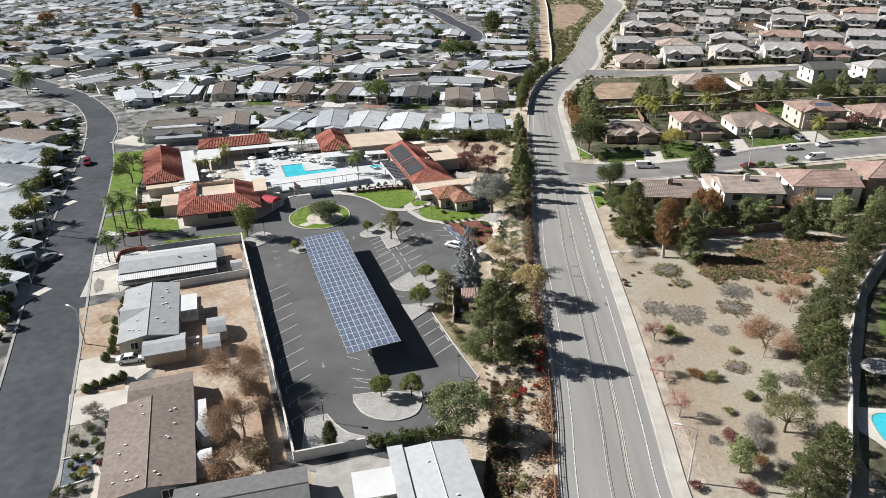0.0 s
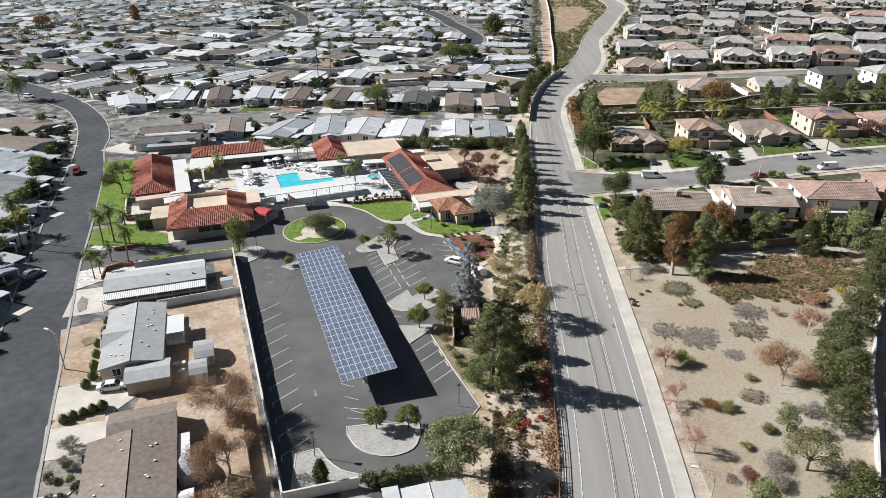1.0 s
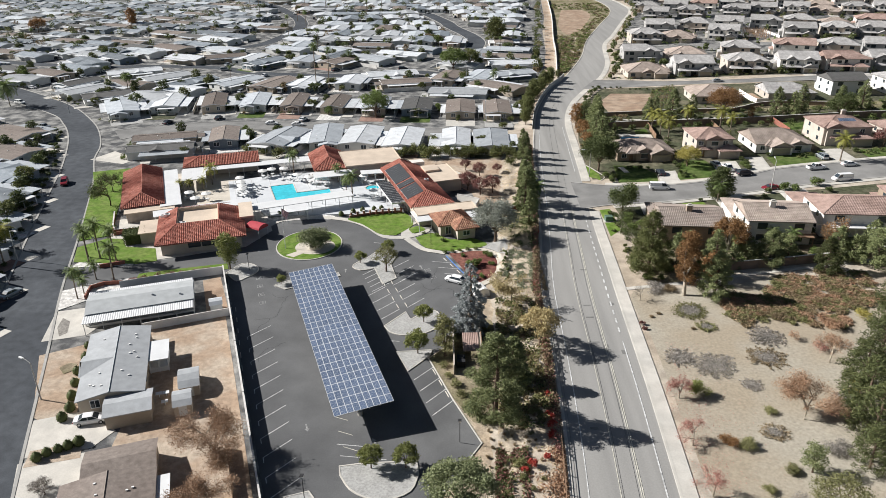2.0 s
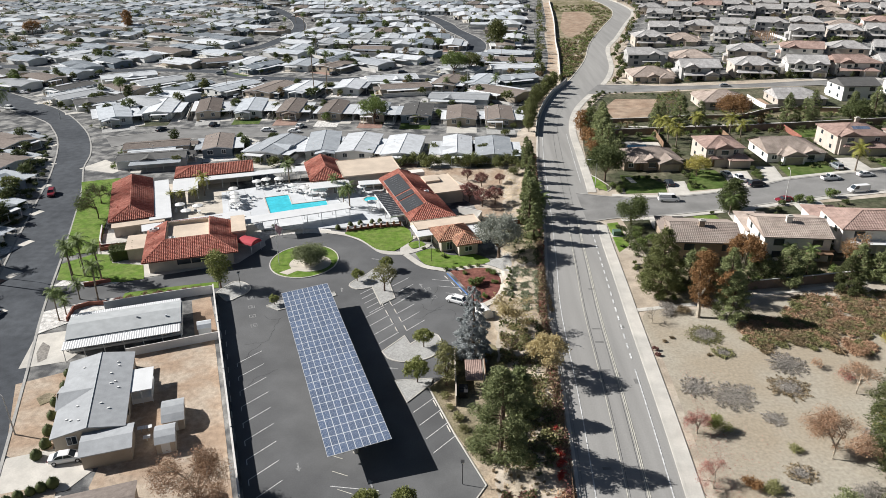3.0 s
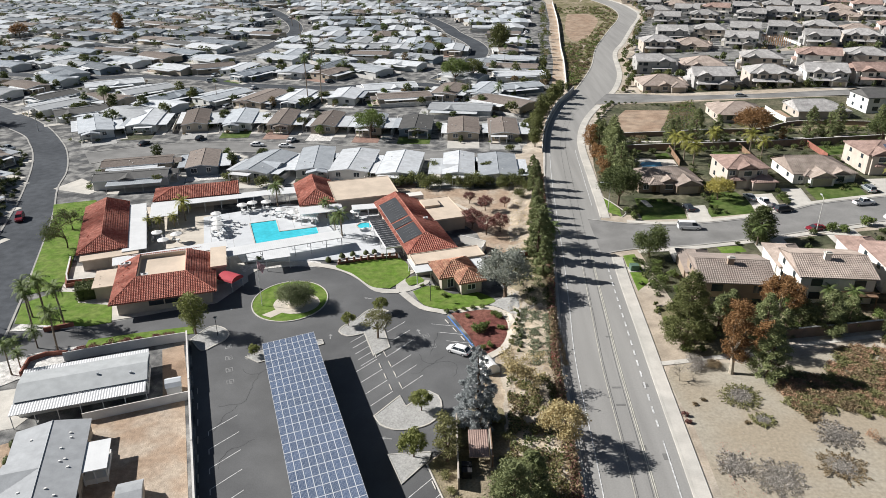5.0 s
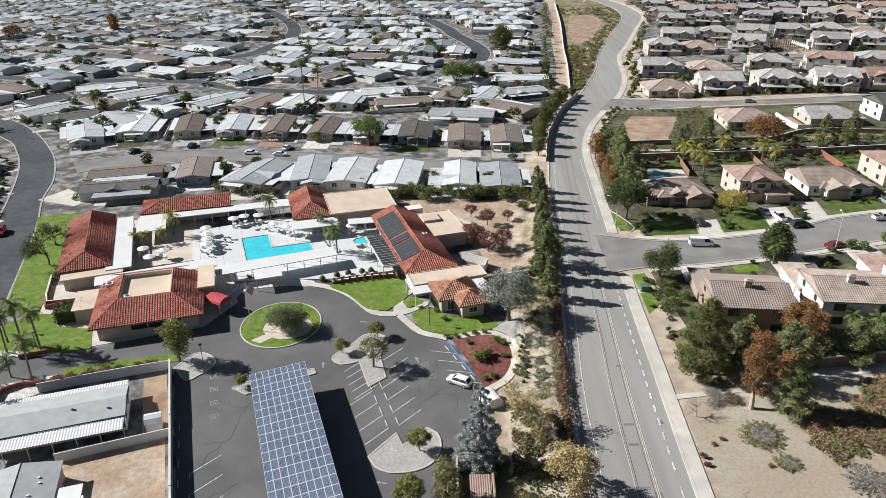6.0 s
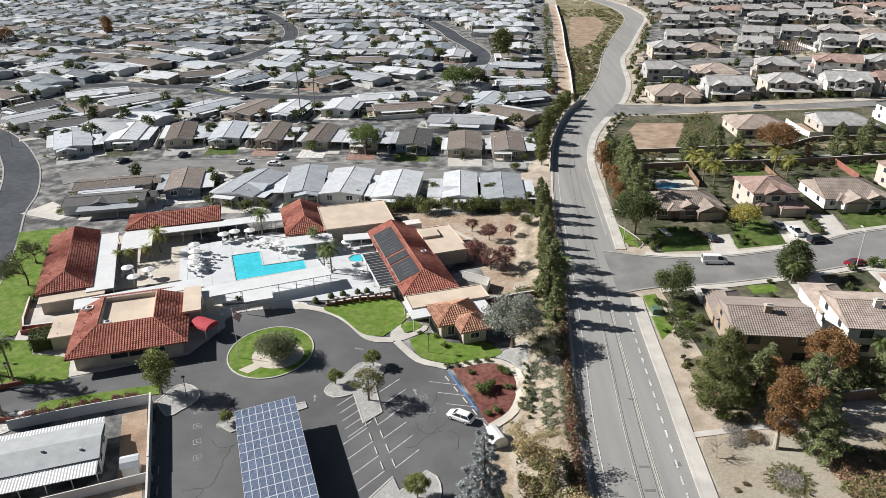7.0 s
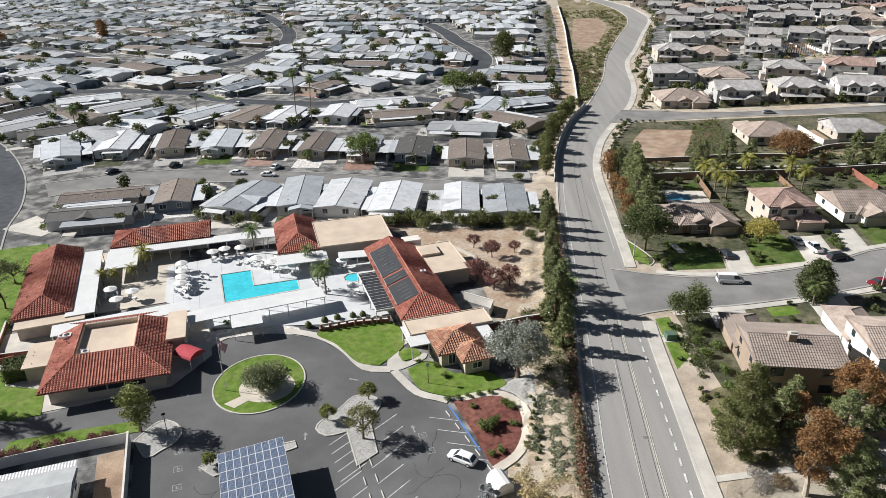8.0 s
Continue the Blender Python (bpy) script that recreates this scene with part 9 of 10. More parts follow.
for x, y, s_ in ((18.6, 189.5, 1.1), (19.4, 197.0, 1.0)):
    at(palm("palm_tree", 4.6, 4.4, "palm", "short palm in the row beside the road", 20, 205 + int(y)), x, y, 0, s_)
palms = Grove(*[palm("palm_tree", 8.4, 5.0, "palm", "tall feather palm beside the drive", 22, 210 + k) for k in range(3)])
for x, y, s in ((-82.2, 151.1, 0.95), (-81.0, 153.9, 1.05), (-76.2, 151.6, 1.0), (-72.4, 142.2, 1.0), (-76.9, 135.4, 0.75), (-84.0, 154.4, 0.9)):
    palms.put(x, y, s)
smallp = Grove(*[palm("palm_tree", 4.2, 4.4, "palm", "short feather palm beside low walls", 20, 220 + k) for k in range(2)])
for x, y, s in ((-77.1, 143.8, 0.9), (-76.6, 137.5, 0.8), (-79.5, 141.5, 0.7), (66.6, 186.6, 1.1), (73.0, 156.5, 1.0), (69.4, 158.4, 0.9), (20.0, 187.4, 1.2), (19.0, 180.4, 0.8), (60.5, 155.6, 0.8), (-8, 336, 1.1), (14, 338, 1.2), (-60, 390, 1.3)):
    smallp.put(x, y, s)
poolp = Grove(*[palm("palm_tree", 5.6, 4.8, "palm", "feather palm in the pool court", 20, 230 + k) for k in range(2)])
for x, y, s in ((-29.5, 192.5, 1.15), (-50.0, 212.5, 1.1), (-35.5, 204.7, 0.85), (-31.5, 194.8, 0.8)):
    poolp.put(x, y, s)
yelp = Grove(*[palm("palm_tree", 4.6, 4.6, "palm_yellow", "yellow-green queen palm in a garden", 18, 240 + k) for k in range(2)])
for x, y, s in ((-71.3, 202.5, 1.2), (-75.5, 196.3, 0.75), (-72.4, 198.2, 0.75), (-78, 196, 0.7), (65.6, 254.4, 1.4), (67.2, 249, 1.5), (68.6, 244, 1.4), (79, 259.5, 1.3), (88.2, 252.5, 1.5), (90.4, 248.6, 1.3), (111.5, 216, 1.5)):
    yelp.put(x, y, s)
at(palm("palm_tree", 8.5, 12, "palm", "broad date palm beside the street", 30, 250), -186.5, 297)
at(palm("palm_tree", 12, 6, "palm", "tall fan palm beside the park street", 30, 251), -101, 150.5)
at(palm("palm_tree", 5.5, 6, "palm_yellow", "yellow-green palm beside the park street", 24, 252), -104.6, 158)
thin = Grove(*[palm("palm_tree", 16, 4.6, "palm", "very tall thin fan palm among mobile homes", 22, 260 + k) for k in range(2)])
for x, y, s in ((-59.4, 327, 1.1), (-65.2, 327.5, 1.2), (-110, 470, 0.9), (-100, 478, 1.0), (-124, 560, 1.0), (-250, 430, 0.8), (-104, 330, 0.6), (-82, 420, 0.8), (28, 430, 0.7), (20, 410, 0.6), (-70, 545, 1.0), (-60, 555, 1.1), (-160, 590, 1.1), (-170, 600, 1.0), (-20, 610, 0.9), (-112, 612, 1.1), (-135, 640, 1.2)):
    thin.put(x, y, s)
at(palm("palm_tree", 8, 6, "palm", "bushy fan palm among mobile homes", 30, 270), -146, 318)

# trees scattered among the mobile homes and the tract houses
scat = Grove(*[tree("tree", ("round", "tall", "ball")[k % 3], 5.5, 5.4, lf, f"{w_} tree among the homes", 520, 0.5, 280 + k, group="trees among the homes") for k, (lf, w_) in enumerate((("oak", "olive-green"), ("dark", "dark green"), ("green", "bright green"), ("dark", "dark green"), ("dark", "dark green"), ("oak", "olive-green")))])
rng = random.Random(31)
FAR = []
count = 0
for n, (_, x, y, rz) in enumerate(SPOTS):
    for k in range(3 if y < 430 else 2):
        if rng.random() < 0.7:
            a = rng.uniform(0, 6.28)
            px, py = x + 7.5 * math.cos(a + radians(rz)) , y + 7.5 * math.sin(a + radians(rz)) + 5.5 * math.sin(a)
            if not near_street(px, py, 4.5):
                if count < 100:
                    scat.put(px, py, rng.uniform(0.45, 1.15))
                    count += 1
                else:
                    FAR.append((px, py, rng.uniform(0.5, 1.25)))
for k, (x, y, *_) in enumerate(ROWS):
    for q in range(2):
        a = rng.uniform(0, 6.28)
        px, py = x + rng.uniform(7, 9) * math.cos(a), y + rng.uniform(9, 11.5) * math.sin(a)
        if not near_street(px, py, 5) and (py > 226 or px < -99):
            scat.put(px, py, rng.uniform(0.35, 0.85))
for x, y, rz, w, d in HOMES:
    if 296 < y < 520:
        for q in range(2):
            a, e = rng.choice((-1, 1)) * (w / 2 + rng.uniform(2.5, 4.5)), rng.uniform(-d / 2 - 3, d / 2 + 2)
            px, py = x + a * math.cos(radians(rz)) - e * math.sin(radians(rz)), y + a * math.sin(radians(rz)) + e * math.cos(radians(rz))
            if not near_street(px, py, 4.5) and rng.random() < 0.75:
                FAR.append((px, py, rng.uniform(0.45, 1.2)))
for k in range(46):
    y = 344 + 7 * k
    left = float(np.interp(y, [p[1] for p in ROAD_RIGHT], [p[0] for p in ROAD_RIGHT]))
    FAR.append((left + 5 + rng.uniform(0, 3.5), y + rng.uniform(-3, 3), rng.uniform(0.4, 1.0)))
for k in range(60):
    x, y = 64 + 2.4 * k + rng.uniform(-1, 1), rng.choice((344.5, 371, 372, 408, 434, 466))
    FAR.append((x + 0.28 * max(0, y - 350), y + rng.uniform(-2, 2), rng.uniform(0.4, 0.9)))
for k in range(26):
    y = 352 + 12 * k
    FAR.append((float(np.interp(y, (348, 415, 463, 570, 690), (36, 43, 47, 57, 66))) - rng.uniform(0, 4), y + rng.uniform(-4, 4), rng.uniform(0.7, 1.3)))
for k in range(150):
    y = rng.uniform(345, 720)
    left = float(np.interp(y, [p[1] for p in ROAD_RIGHT], [p[0] for p in ROAD_RIGHT]))
    FAR.append((left + 6 + rng.uniform(0, 1) * (0.55 * y), y, rng.uniform(0.5, 1.0)))
for lf, lab in (("oak", "far olive-green trees among the roofs"), ("dark", "far dark green trees among the roofs"), ("scrub", "far brownish trees among the roofs")):
    rs = np.random.RandomState(77)
    pts = []
    for n, (x, y, s) in enumerate(FAR):
        if (0, 1, 1, 0, 1, 0, 2)[n % 7] != ("oak", "dark", "scrub").index(lf):
            continue
        cl = crown_clumps(rs, 5.2 * s, 5.0 * s, ("round", "tall", "ball")[n % 3])
        pts.append(blob_points(rs, int((150 + 190 * s) if y < 420 else (60 + 80 * s)), cl, 0.5) + np.array([x, y, gz(x, y)]))
    tagged(part("far_trees", quads("far_trees", np.concatenate(pts), None, 0.62, rs, L[lf], 1.5), None), lab, "trees", "", "stuff")
# trees along the west side of the park street
for x, y, s in ((-149.3, 234.7, 1.0), (-140, 232, 0.8), (-143, 243, 0.7), (-124.5, 203, 1.1), (-121, 196, 0.9), (-115, 183, 1.0), (-113.4, 174.6, 1.1), (-110, 166, 0.8), (-105.5, 155.3, 1.1), (-101, 145.6, 0.9), (-97, 137, 0.8), (-93.4, 128.3, 0.9), (-90, 119.7, 0.9), (-83, 108, 0.6), (-128, 216, 0.9), (-131, 224, 0.7), (-86, 113, 0.7), (-152, 255, 0.9)):
    scat.put(x - 1.4, y, s * 1.0, (1, 0, 3, 1, 4)[int(s * 10) % 5])
    scat.put(x - 2.6, y + 4.5, s * 0.6, (3, 1, 0, 1, 3)[int(s * 10) % 5])
# gardens round the houses
gard = models(tree, 4, name="garden_shrub", kind="bush", h=1.7, w=2.6, leaf="dark", label="dense garden shrub beside a house", n=260, size=0.3, seed=641, trunk=False, category="shrub", group="garden shrubs of the houses")
for x, y, s in ((42.8, 203.6, 0.8), (43.4, 206, 0.9), (43.8, 208.6, 0.9), (46, 213.4, 0.7), (49.8, 214, 0.8), (52.6, 214.4, 0.8), (55, 213.6, 0.7), (64, 214, 0.8), (63.4, 210, 0.7), (63.6, 206.6, 0.8), (66, 206, 0.5), (67.8, 219.6, 0.8), (71.4, 221, 0.8), (83.8, 219.6, 0.8), (84, 214.4, 0.9), (83.2, 210.6, 0.9), (84.4, 217, 0.9), (93.4, 222.6, 0.8), (97, 224, 0.8), (103, 225.4, 0.9), (108.4, 221, 1.0), (119.4, 224, 0.9), (66.4, 236, 1.2), (66, 231, 1.1), (66.6, 226, 1.0), (86.2, 236, 1.1), (86, 230, 1.0), (109.4, 236, 1.2), (110.4, 243, 1.2), (51, 239, 1.0), (53.6, 236.4, 0.9), (73, 240, 1.1), (77, 243, 1.2), (82, 245, 1.2), (92, 246, 1.2), (97, 244, 1.1), (103, 247, 1.3), (60.4, 170, 1.0), (62, 165, 1.1), (61.8, 160, 1.1), (80.6, 165, 1.1), (80.4, 171, 1.0), (99.8, 170, 1.1), (100, 164, 1.2), (57.4, 180, 0.7), (60.4, 181, 0.7), (62.6, 187, 0.6), (77, 184, 0.9), (79, 188, 0.8), (81.6, 192, 0.9), (94, 187, 0.9), (97, 191, 1.0)):
    gard.put(x, y, s)
for k in range(24):
    x = 48 + 5.6 * k
    gard.put(x, 257.4 + 0.04 * k * (k > 10) * 5 + rng.uniform(-1, 0.6), rng.uniform(0.9, 1.6))
    gard.put(x + 2, 263.5 + 0.15 * k + rng.uniform(-1.4, 1.4), rng.uniform(0.7, 1.3))
    if k > 7:
        gard.put(x, 274 + 0.1 * k + rng.uniform(-1.5, 1.5), rng.uniform(0.7, 1.2))
for k in range(34):
    y = 104 + 4.6 * k
    xs = float(np.interp(y, (70, 89, 121, 152, 170.5, 198, 221, 249, 270), (-66, -73.6, -87, -99, -106, -116, -124.6, -137.4, -150)))
    gard.put(xs - 2.2 - 1.6 * rng.random(), y, rng.uniform(0.5, 1.0))
    if k % 2:
        gard.put(xs - 4.6 - 1.2 * rng.random(), y + 2.0, rng.uniform(0.8, 1.3))
for k in range(14):
    gard.put(57 + 2.4 * k + rng.uniform(-0.5, 0.5), 326 - 1.0 * k * 0.85 + rng.uniform(-1.4, 1.4), rng.uniform(0.4, 0.8))
for k in range(16):
    y = 276 + 3.2 * k
    gard.put(float(np.interp(y, [p[1] for p in ROAD_RIGHT], [p[0] for p in ROAD_RIGHT])) + 4.6 + rng.uniform(0, 1.6), y, rng.uniform(0.6, 1.3))
rs = np.random.RandomState(91)
for lf, lab in (("green", "rows of young green plants on the graded slope"), ("scrub", "dry plants on the graded slope")):
    pts = []
    for i in range(9):
        for j in range(26):
            f, g = i / 8, j / 25
            x, y = 81 + 10 * f - (13 - 5 * f) * (1 - g) * 0.95, 279 + 8 * f + 38 * g
            if rs.random() < 0.7:
                pts.append(np.array([x, y, gz(x, y) + 0.25]) + rs.normal(size=(14, 3)) * np.array([0.35, 0.35, 0.15]))
    tagged(part("slope_plants", quads("slope_plants", np.concatenate(pts), None, 0.34, rs, L[lf], 1.4), None), lab, "plants", "", "stuff")
# scrub on the far verge beside the road
for lf, lab in (("green", "green ground cover on the far verge"), ("scrub", "brown scrub on the far verge"), ("sage", "grey-green scrub on the far verge")):
    pts = []
    for k in range(260):
        y = rs.uniform(352, 660)
        a, b = float(np.interp(y, (348, 415, 463, 570, 690), (46, 53, 57, 67.6, 77))), float(np.interp(y, ROAD_Y, ROAD_X)) - 1.5
        x = a + (b - a) * rs.random()
        if b - a < 2 or (480 < y < 618 and a < x < np.interp(y, (480, 566, 618), (68, 98, 97))):
            continue
        pts.append(blob_points(rs, 34, crown_clumps(rs, 1.3, 3.4, "bush"), 0.4) + np.array([x, y, gz(x, y)]))
    tagged(part("verge_scrub", quads("verge_scrub", np.concatenate(pts), None, 0.6, rs, L[lf], 1.3), None), lab, "scrub", "", "stuff")
# plot walls and shrubs between the mobile homes, and gardens of the tract houses
wl_ = MB()
bush = {"dark": [], "oak": [], "scrub": [], "green": []}
for n, (x, y, rz, w, d) in enumerate(HOMES):
    c, s = math.cos(radians(rz)), math.sin(radians(rz))
    for side in (-1, 1):
        lx = side * (w / 2 + 3.6)
        if rng.random() < 0.45 and not any(near_street(x + c * lx - s * q, y + s * lx + c * q, 6.5) for q in (-d / 2, d / 2)):
            wl_.box(lx - 0.1, lx + 0.1, -d / 2, d / 2 + 2, 0, rng.choice((0.9, 1.5, 1.7)), rz, (x, y, gz(x, y)))
    far_off = y > 420 or x < -200
    for k in range(5 if not far_off else 3):
        lx, ly = rng.choice(((rng.uniform(-w / 2, w / 2), -d / 2 - rng.uniform(1, 3.5)), (rng.choice((-1, 1)) * (w / 2 + 3.2), rng.uniform(-d / 2, d / 2)), (rng.uniform(-w / 2, w / 2), d / 2 + rng.uniform(0.8, 2.2))))
        px, py = x + c * lx - s * ly, y + s * lx + c * ly
        if near_street(px, py, 5.0) or (y < 250 and x > -90):
            continue
        h, wd = rng.uniform(0.8, 2.2), rng.uniform(1.2, 2.8)
        m = 90 if not far_off else 26
        bush[rng.choice(("dark", "dark", "oak", "scrub", "green"))].append((px, py, h, wd, m))
for n, (x, y, turn) in enumerate(TRACT):
    s = 1 if turn == 0 else -1
    for k in range(7):
        px, py = x + rng.uniform(-10, 10), y - s * rng.uniform(9.5, 14) if k < 4 else y + s * rng.uniform(9.5, 18)
        bush[rng.choice(("dark", "dark", "oak", "green"))].append((px, py, rng.uniform(1.0, 3.4), rng.uniform(1.6, 3.6), 60 if y < 420 else 26))
for k in range(110):
    x, y = rng.uniform(47, 190), rng.uniform(237, 258)
    if not (50 < x < 65.5 and 239 < y < 253):
        bush[rng.choice(("dark", "dark", "oak", "green"))].append((x, y + 0.05 * (x - 47), rng.uniform(0.8, 3.0), rng.uniform(1.6, 3.6), 80))
for k in range(60):
    x = rng.uniform(43, 150)
    if not any(a < x < b for a, b in ((55, 63.5), (73, 83), (84.5, 92), (109.5, 118))):
        bush[rng.choice(("dark", "dark", "oak", "green"))].append((x, 213.6 + 0.1 * (x - 43) + rng.uniform(0, 3.0), rng.uniform(0.6, 1.5), rng.uniform(1.2, 2.4), 90))
for k in range(170):
    x, y = rng.uniform(84, 195), rng.uniform(270, 286)
    bush[rng.choice(("dark", "oak", "scrub", "green"))].append((x, y + 0.03 * (x - 84), rng.uniform(0.6, 1.8), rng.uniform(1.4, 3.4), 60))
for k in range(60):
    x = rng.uniform(42, 62)
    bush[rng.choice(("dark", "oak", "scrub"))].append((x, 263 + 0.0 * x + rng.uniform(0, 12), rng.uniform(0.6, 1.8), rng.uniform(1.4, 3.0), 60))
for k in range(26):
    bush[rng.choice(("dark", "oak"))].append((36.4 + rng.uniform(0, 3.4), rng.uniform(156, 181), rng.uniform(0.6, 1.2), rng.uniform(1.0, 1.8), 90))
for k in range(40):
    x = 66 + 3.1 * k
    bush[rng.choice(("dark", "oak", "scrub"))].append((x, 343.6 + rng.uniform(-1.5, 1.5), rng.uniform(0.7, 1.6), rng.uniform(1.5, 3), 60))
structure("plot_walls", wl_, M["block"], "low pale walls between mobile-home plots", "wall")
for lf, lab in (("dark", "dark green shrubs round the homes"), ("oak", "olive-green shrubs round the homes"), ("scrub", "brownish shrubs round the homes"), ("green", "fresh green shrubs round the homes")):
    for near in (True, False):
        pts = [blob_points(rs, m, crown_clumps(rs, h, wd, "bush"), 0.45) + np.array([px, py, gz(px, py)]) for px, py, h, wd, m in bush[lf] if (m > 50) == near]
        tagged(part("garden_shrubs", quads("garden_shrubs", np.concatenate(pts), None, 0.3 if near else 0.62, rs, L[lf], 1.3), None), lab, "shrubs", "", "stuff")
# shrubs behind the club and along the park's edge
hedge = models(tree, 3, name="hedge_shrub", kind="bush", h=3.4, w=4.6, leaf="oak", label="loose green shrub along the back fence", n=900, size=0.28, seed=301, trunk=False, category="shrub", group="shrubs behind the club")
for k in range(11):
    hedge.put(-22 + 3.6 * k, 227.8 + (k % 3) * 1.4, 1.0 + 0.14 * (k % 4))
for x, y in ((-58.7, 229), (-54, 230), (-64, 231), (-70, 233), (-46, 228), (14.5, 262), (18, 272), (21, 283), (24, 296), (28.5, 308), (33, 318), (38, 332), (36, 342), (17, 226), (15, 220), (22.5, 290), (26, 302), (30.5, 313), (35, 326), (38.5, 338), (40, 350)):
    hedge.put(x, y, rng.uniform(0.7, 1.2))
for x, y, rz in ((40.0, 166.8, 6), (40.2, 170.8, 4), (40.4, 174.8, 2), (41.8, 178.4, 20)):
    at(tree("hedge", "block", 1.5, 3.6, "dark", "clipped dark green hedge beside a corner lawn", 900, 0.17, 305 + int(y), trunk=False, category="hedge"), x, y, rz)
hedge_block = at(tree("hedge", "block", 3.3, 5.6, "dark", "block-clipped dark green hedge beside the club", 5200, 0.2, 311, trunk=False, category="hedge"), -76.8, 163.4, 22)
part("inner_growth", MB().box(-2.2, 2.2, -2.0, 2.0, 0, 2.5), L["dark"], hedge_block)
for run, lab in (([(-85.5, 170.4), (-83.6, 166.6), (-80.9, 168.0)], "low red slump-block wall round a terrace"), ([(-75.1, 135.0), (-76.1, 139.4), (-74.1, 141.2), (-70.4, 141.8)], "curved low red wall beside the entry"), ([(-78.9, 149.2), (-74.2, 151.3)], "low red wall at the edge of a rock bed")):
    wall_run("low_wall", run, 0.95, 0.3, M["brick"], lab, False)
# clipped shrubs
def clipped_shrub(seed):
    """A shrub sheared to a dome: a dense bumpy body with a skin of small leaves."""
    rs = np.random.RandomState(seed)
    ob = thing("clipped_shrub", Matrix(), "dense clipped dome-shaped shrub", "shrub", "clipped shrubs")
    mb, rows, n, skin = MB(), 9, 16, []
    for r in range(rows):
        f = r / (rows - 1)
        for k in range(n):
            a = 6.2832 * k / n
            rad = 0.72 * math.sin(math.pi * (0.2 + 0.8 * f)) ** 0.62
            rad = max(0.02, rad if f < 1 else 0.02) * (1 + 0.09 * noise.noise((2.2 * math.cos(a), 2.2 * math.sin(a), 3 * f + seed)))
            p = (rad * math.cos(a), rad * math.sin(a), 1.45 * f)
            mb.v.append(p)
            for q in range(3):
                skin.append(np.array(p) * (1.0, 1.0, 1.0) + rs.normal(size=3) * 0.07)
    mb.f = [(r * n + k, r * n + (k + 1) % n, (r + 1) * n + (k + 1) % n, (r + 1) * n + k) for r in range(rows - 1) for k in range(n)]
    part("body", mb, L["dark"], ob, "", None, True)
    part("leaves", quads("leaves", np.array(skin), None, 0.1, rs, L["dark"], 1.6), None, ob)
    return ob


topi = Grove(clipped_shrub(321), clipped_shrub(334))
for x, y, s in ((-64.5, 113.9, 1.1), (-66.0, 117.6, 0.9), (-64.0, 109.8, 1.0), (-62.7, 106.5, 1.0), (-61.3, 102.9, 1.15), (-60.2, 100.0, 1.1), (-60.2, 97.6, 1.1), (-59.3, 88.8, 1.0), (-58.4, 89.9, 0.95), (-57.2, 90.7, 0.9), (-56.1, 91.4, 1.0), (-54.9, 92.2, 1.1), (-30.6, 179.7, 0.9), (-27.8, 181.6, 0.9), (-25.5, 182.6, 0.9), (-22.6, 183.4, 0.85), (-20.7, 183.9, 0.85), (-31.5, 165.5, 0.5)):
    topi.put(x, y, s)
low = models(tree, 3, name="shrub", kind="bush", h=1.3, w=2.2, leaf="green", label="low green shrub in a planting bed", n=420, size=0.17, seed=331, trunk=False, category="shrub", group="shrubs of the planting beds")
for x, y, s in ((2.2, 150.6, 1.6), (3.6, 151.8, 1.4), (5.8, 156.6, 1.0), (6.6, 155.6, 0.9), (4.4, 145.6, 0.9), (3.2, 144.8, 0.8), (0.6, 155.6, 0.7), (6.8, 151.4, 0.9), (-44, 181, 0.9), (-46.4, 180.4, 0.8), (-8.8, 168.2, 0.6), (-5.8, 167.0, 0.7), (-3.9, 163.9, 0.8), (-58, 183.5, 0.8)):
    low.put(x, y, s)
for k in range(5):
    low.put(-3.4 + 1.7 * k, 157.6 + 0.5 * k, 0.7)
for k in range(11):
    topi.put(9.9 + 0.5 * math.sin(k), 158.6 - 1.5 * k, 0.45)
for x, y in ((-54.6, 147.9), (-57, 147.2), (-59.4, 146.4), (-61.8, 145.6), (-64.2, 144.8), (-66.6, 143.9), (-69, 143)):
    at(tree("hedge", "bush", 0.9, 3.0, "maroon", "low reddish hedge along the pale fence", 700, 0.17, 340 + int(-x), trunk=False, category="hedge"), x, y)
structure("front_yard", slab([(-57.8, 78.6), (-54.6, 83.6), (-53.4, 82.6), (-49.8, 74.8), (-46.2, 65.0), (-52.6, 64.6), (-54.6, 71.3)], -0.1, 0.05), M["taupe_gravel"], "taupe gravel front yard with round dark shrubs", "ground")
structure("slate_bed", slab([(-54.9, 72.8), (-51.0, 73.9), (-50.1, 73.3), (-49.1, 69.3), (-52.7, 67.5)], -0.1, 0.07), M["blue_gravel"], "bed of blue-grey slate chips with shrubs", "rock bed")
structure("garden_path", slab([(-50.4, 72.2), (-49.6, 72.2), (-47.5, 69.3), (-46.4, 65.4), (-47.5, 65.4), (-48.6, 69.3)], -0.1, 0.08), M["patio"], "narrow pale path through a gravel yard", "path")
for ln in ([(-55.2, 73.0), (-53.8, 73.6), (-51.1, 74.0), (-50.9, 74.8), (-50.4, 76.2)], [(-52.8, 67.5), (-51.1, 68.4), (-49.4, 69.5)]):
    structure("stone_edging", ridge_strip(smooth_line(ln, 0.6), 0.24, 0.2), M["block"], "low pale stone edging round a gravel bed", "edging")
structure("gravel_strip", slab([(-60.4, 87.2), (-53.4, 89.4), (-54.7, 92.7), (-61.3, 90.6)], -0.1, 0.085), M["sand"], "tan gravel strip between two driveways", "ground")
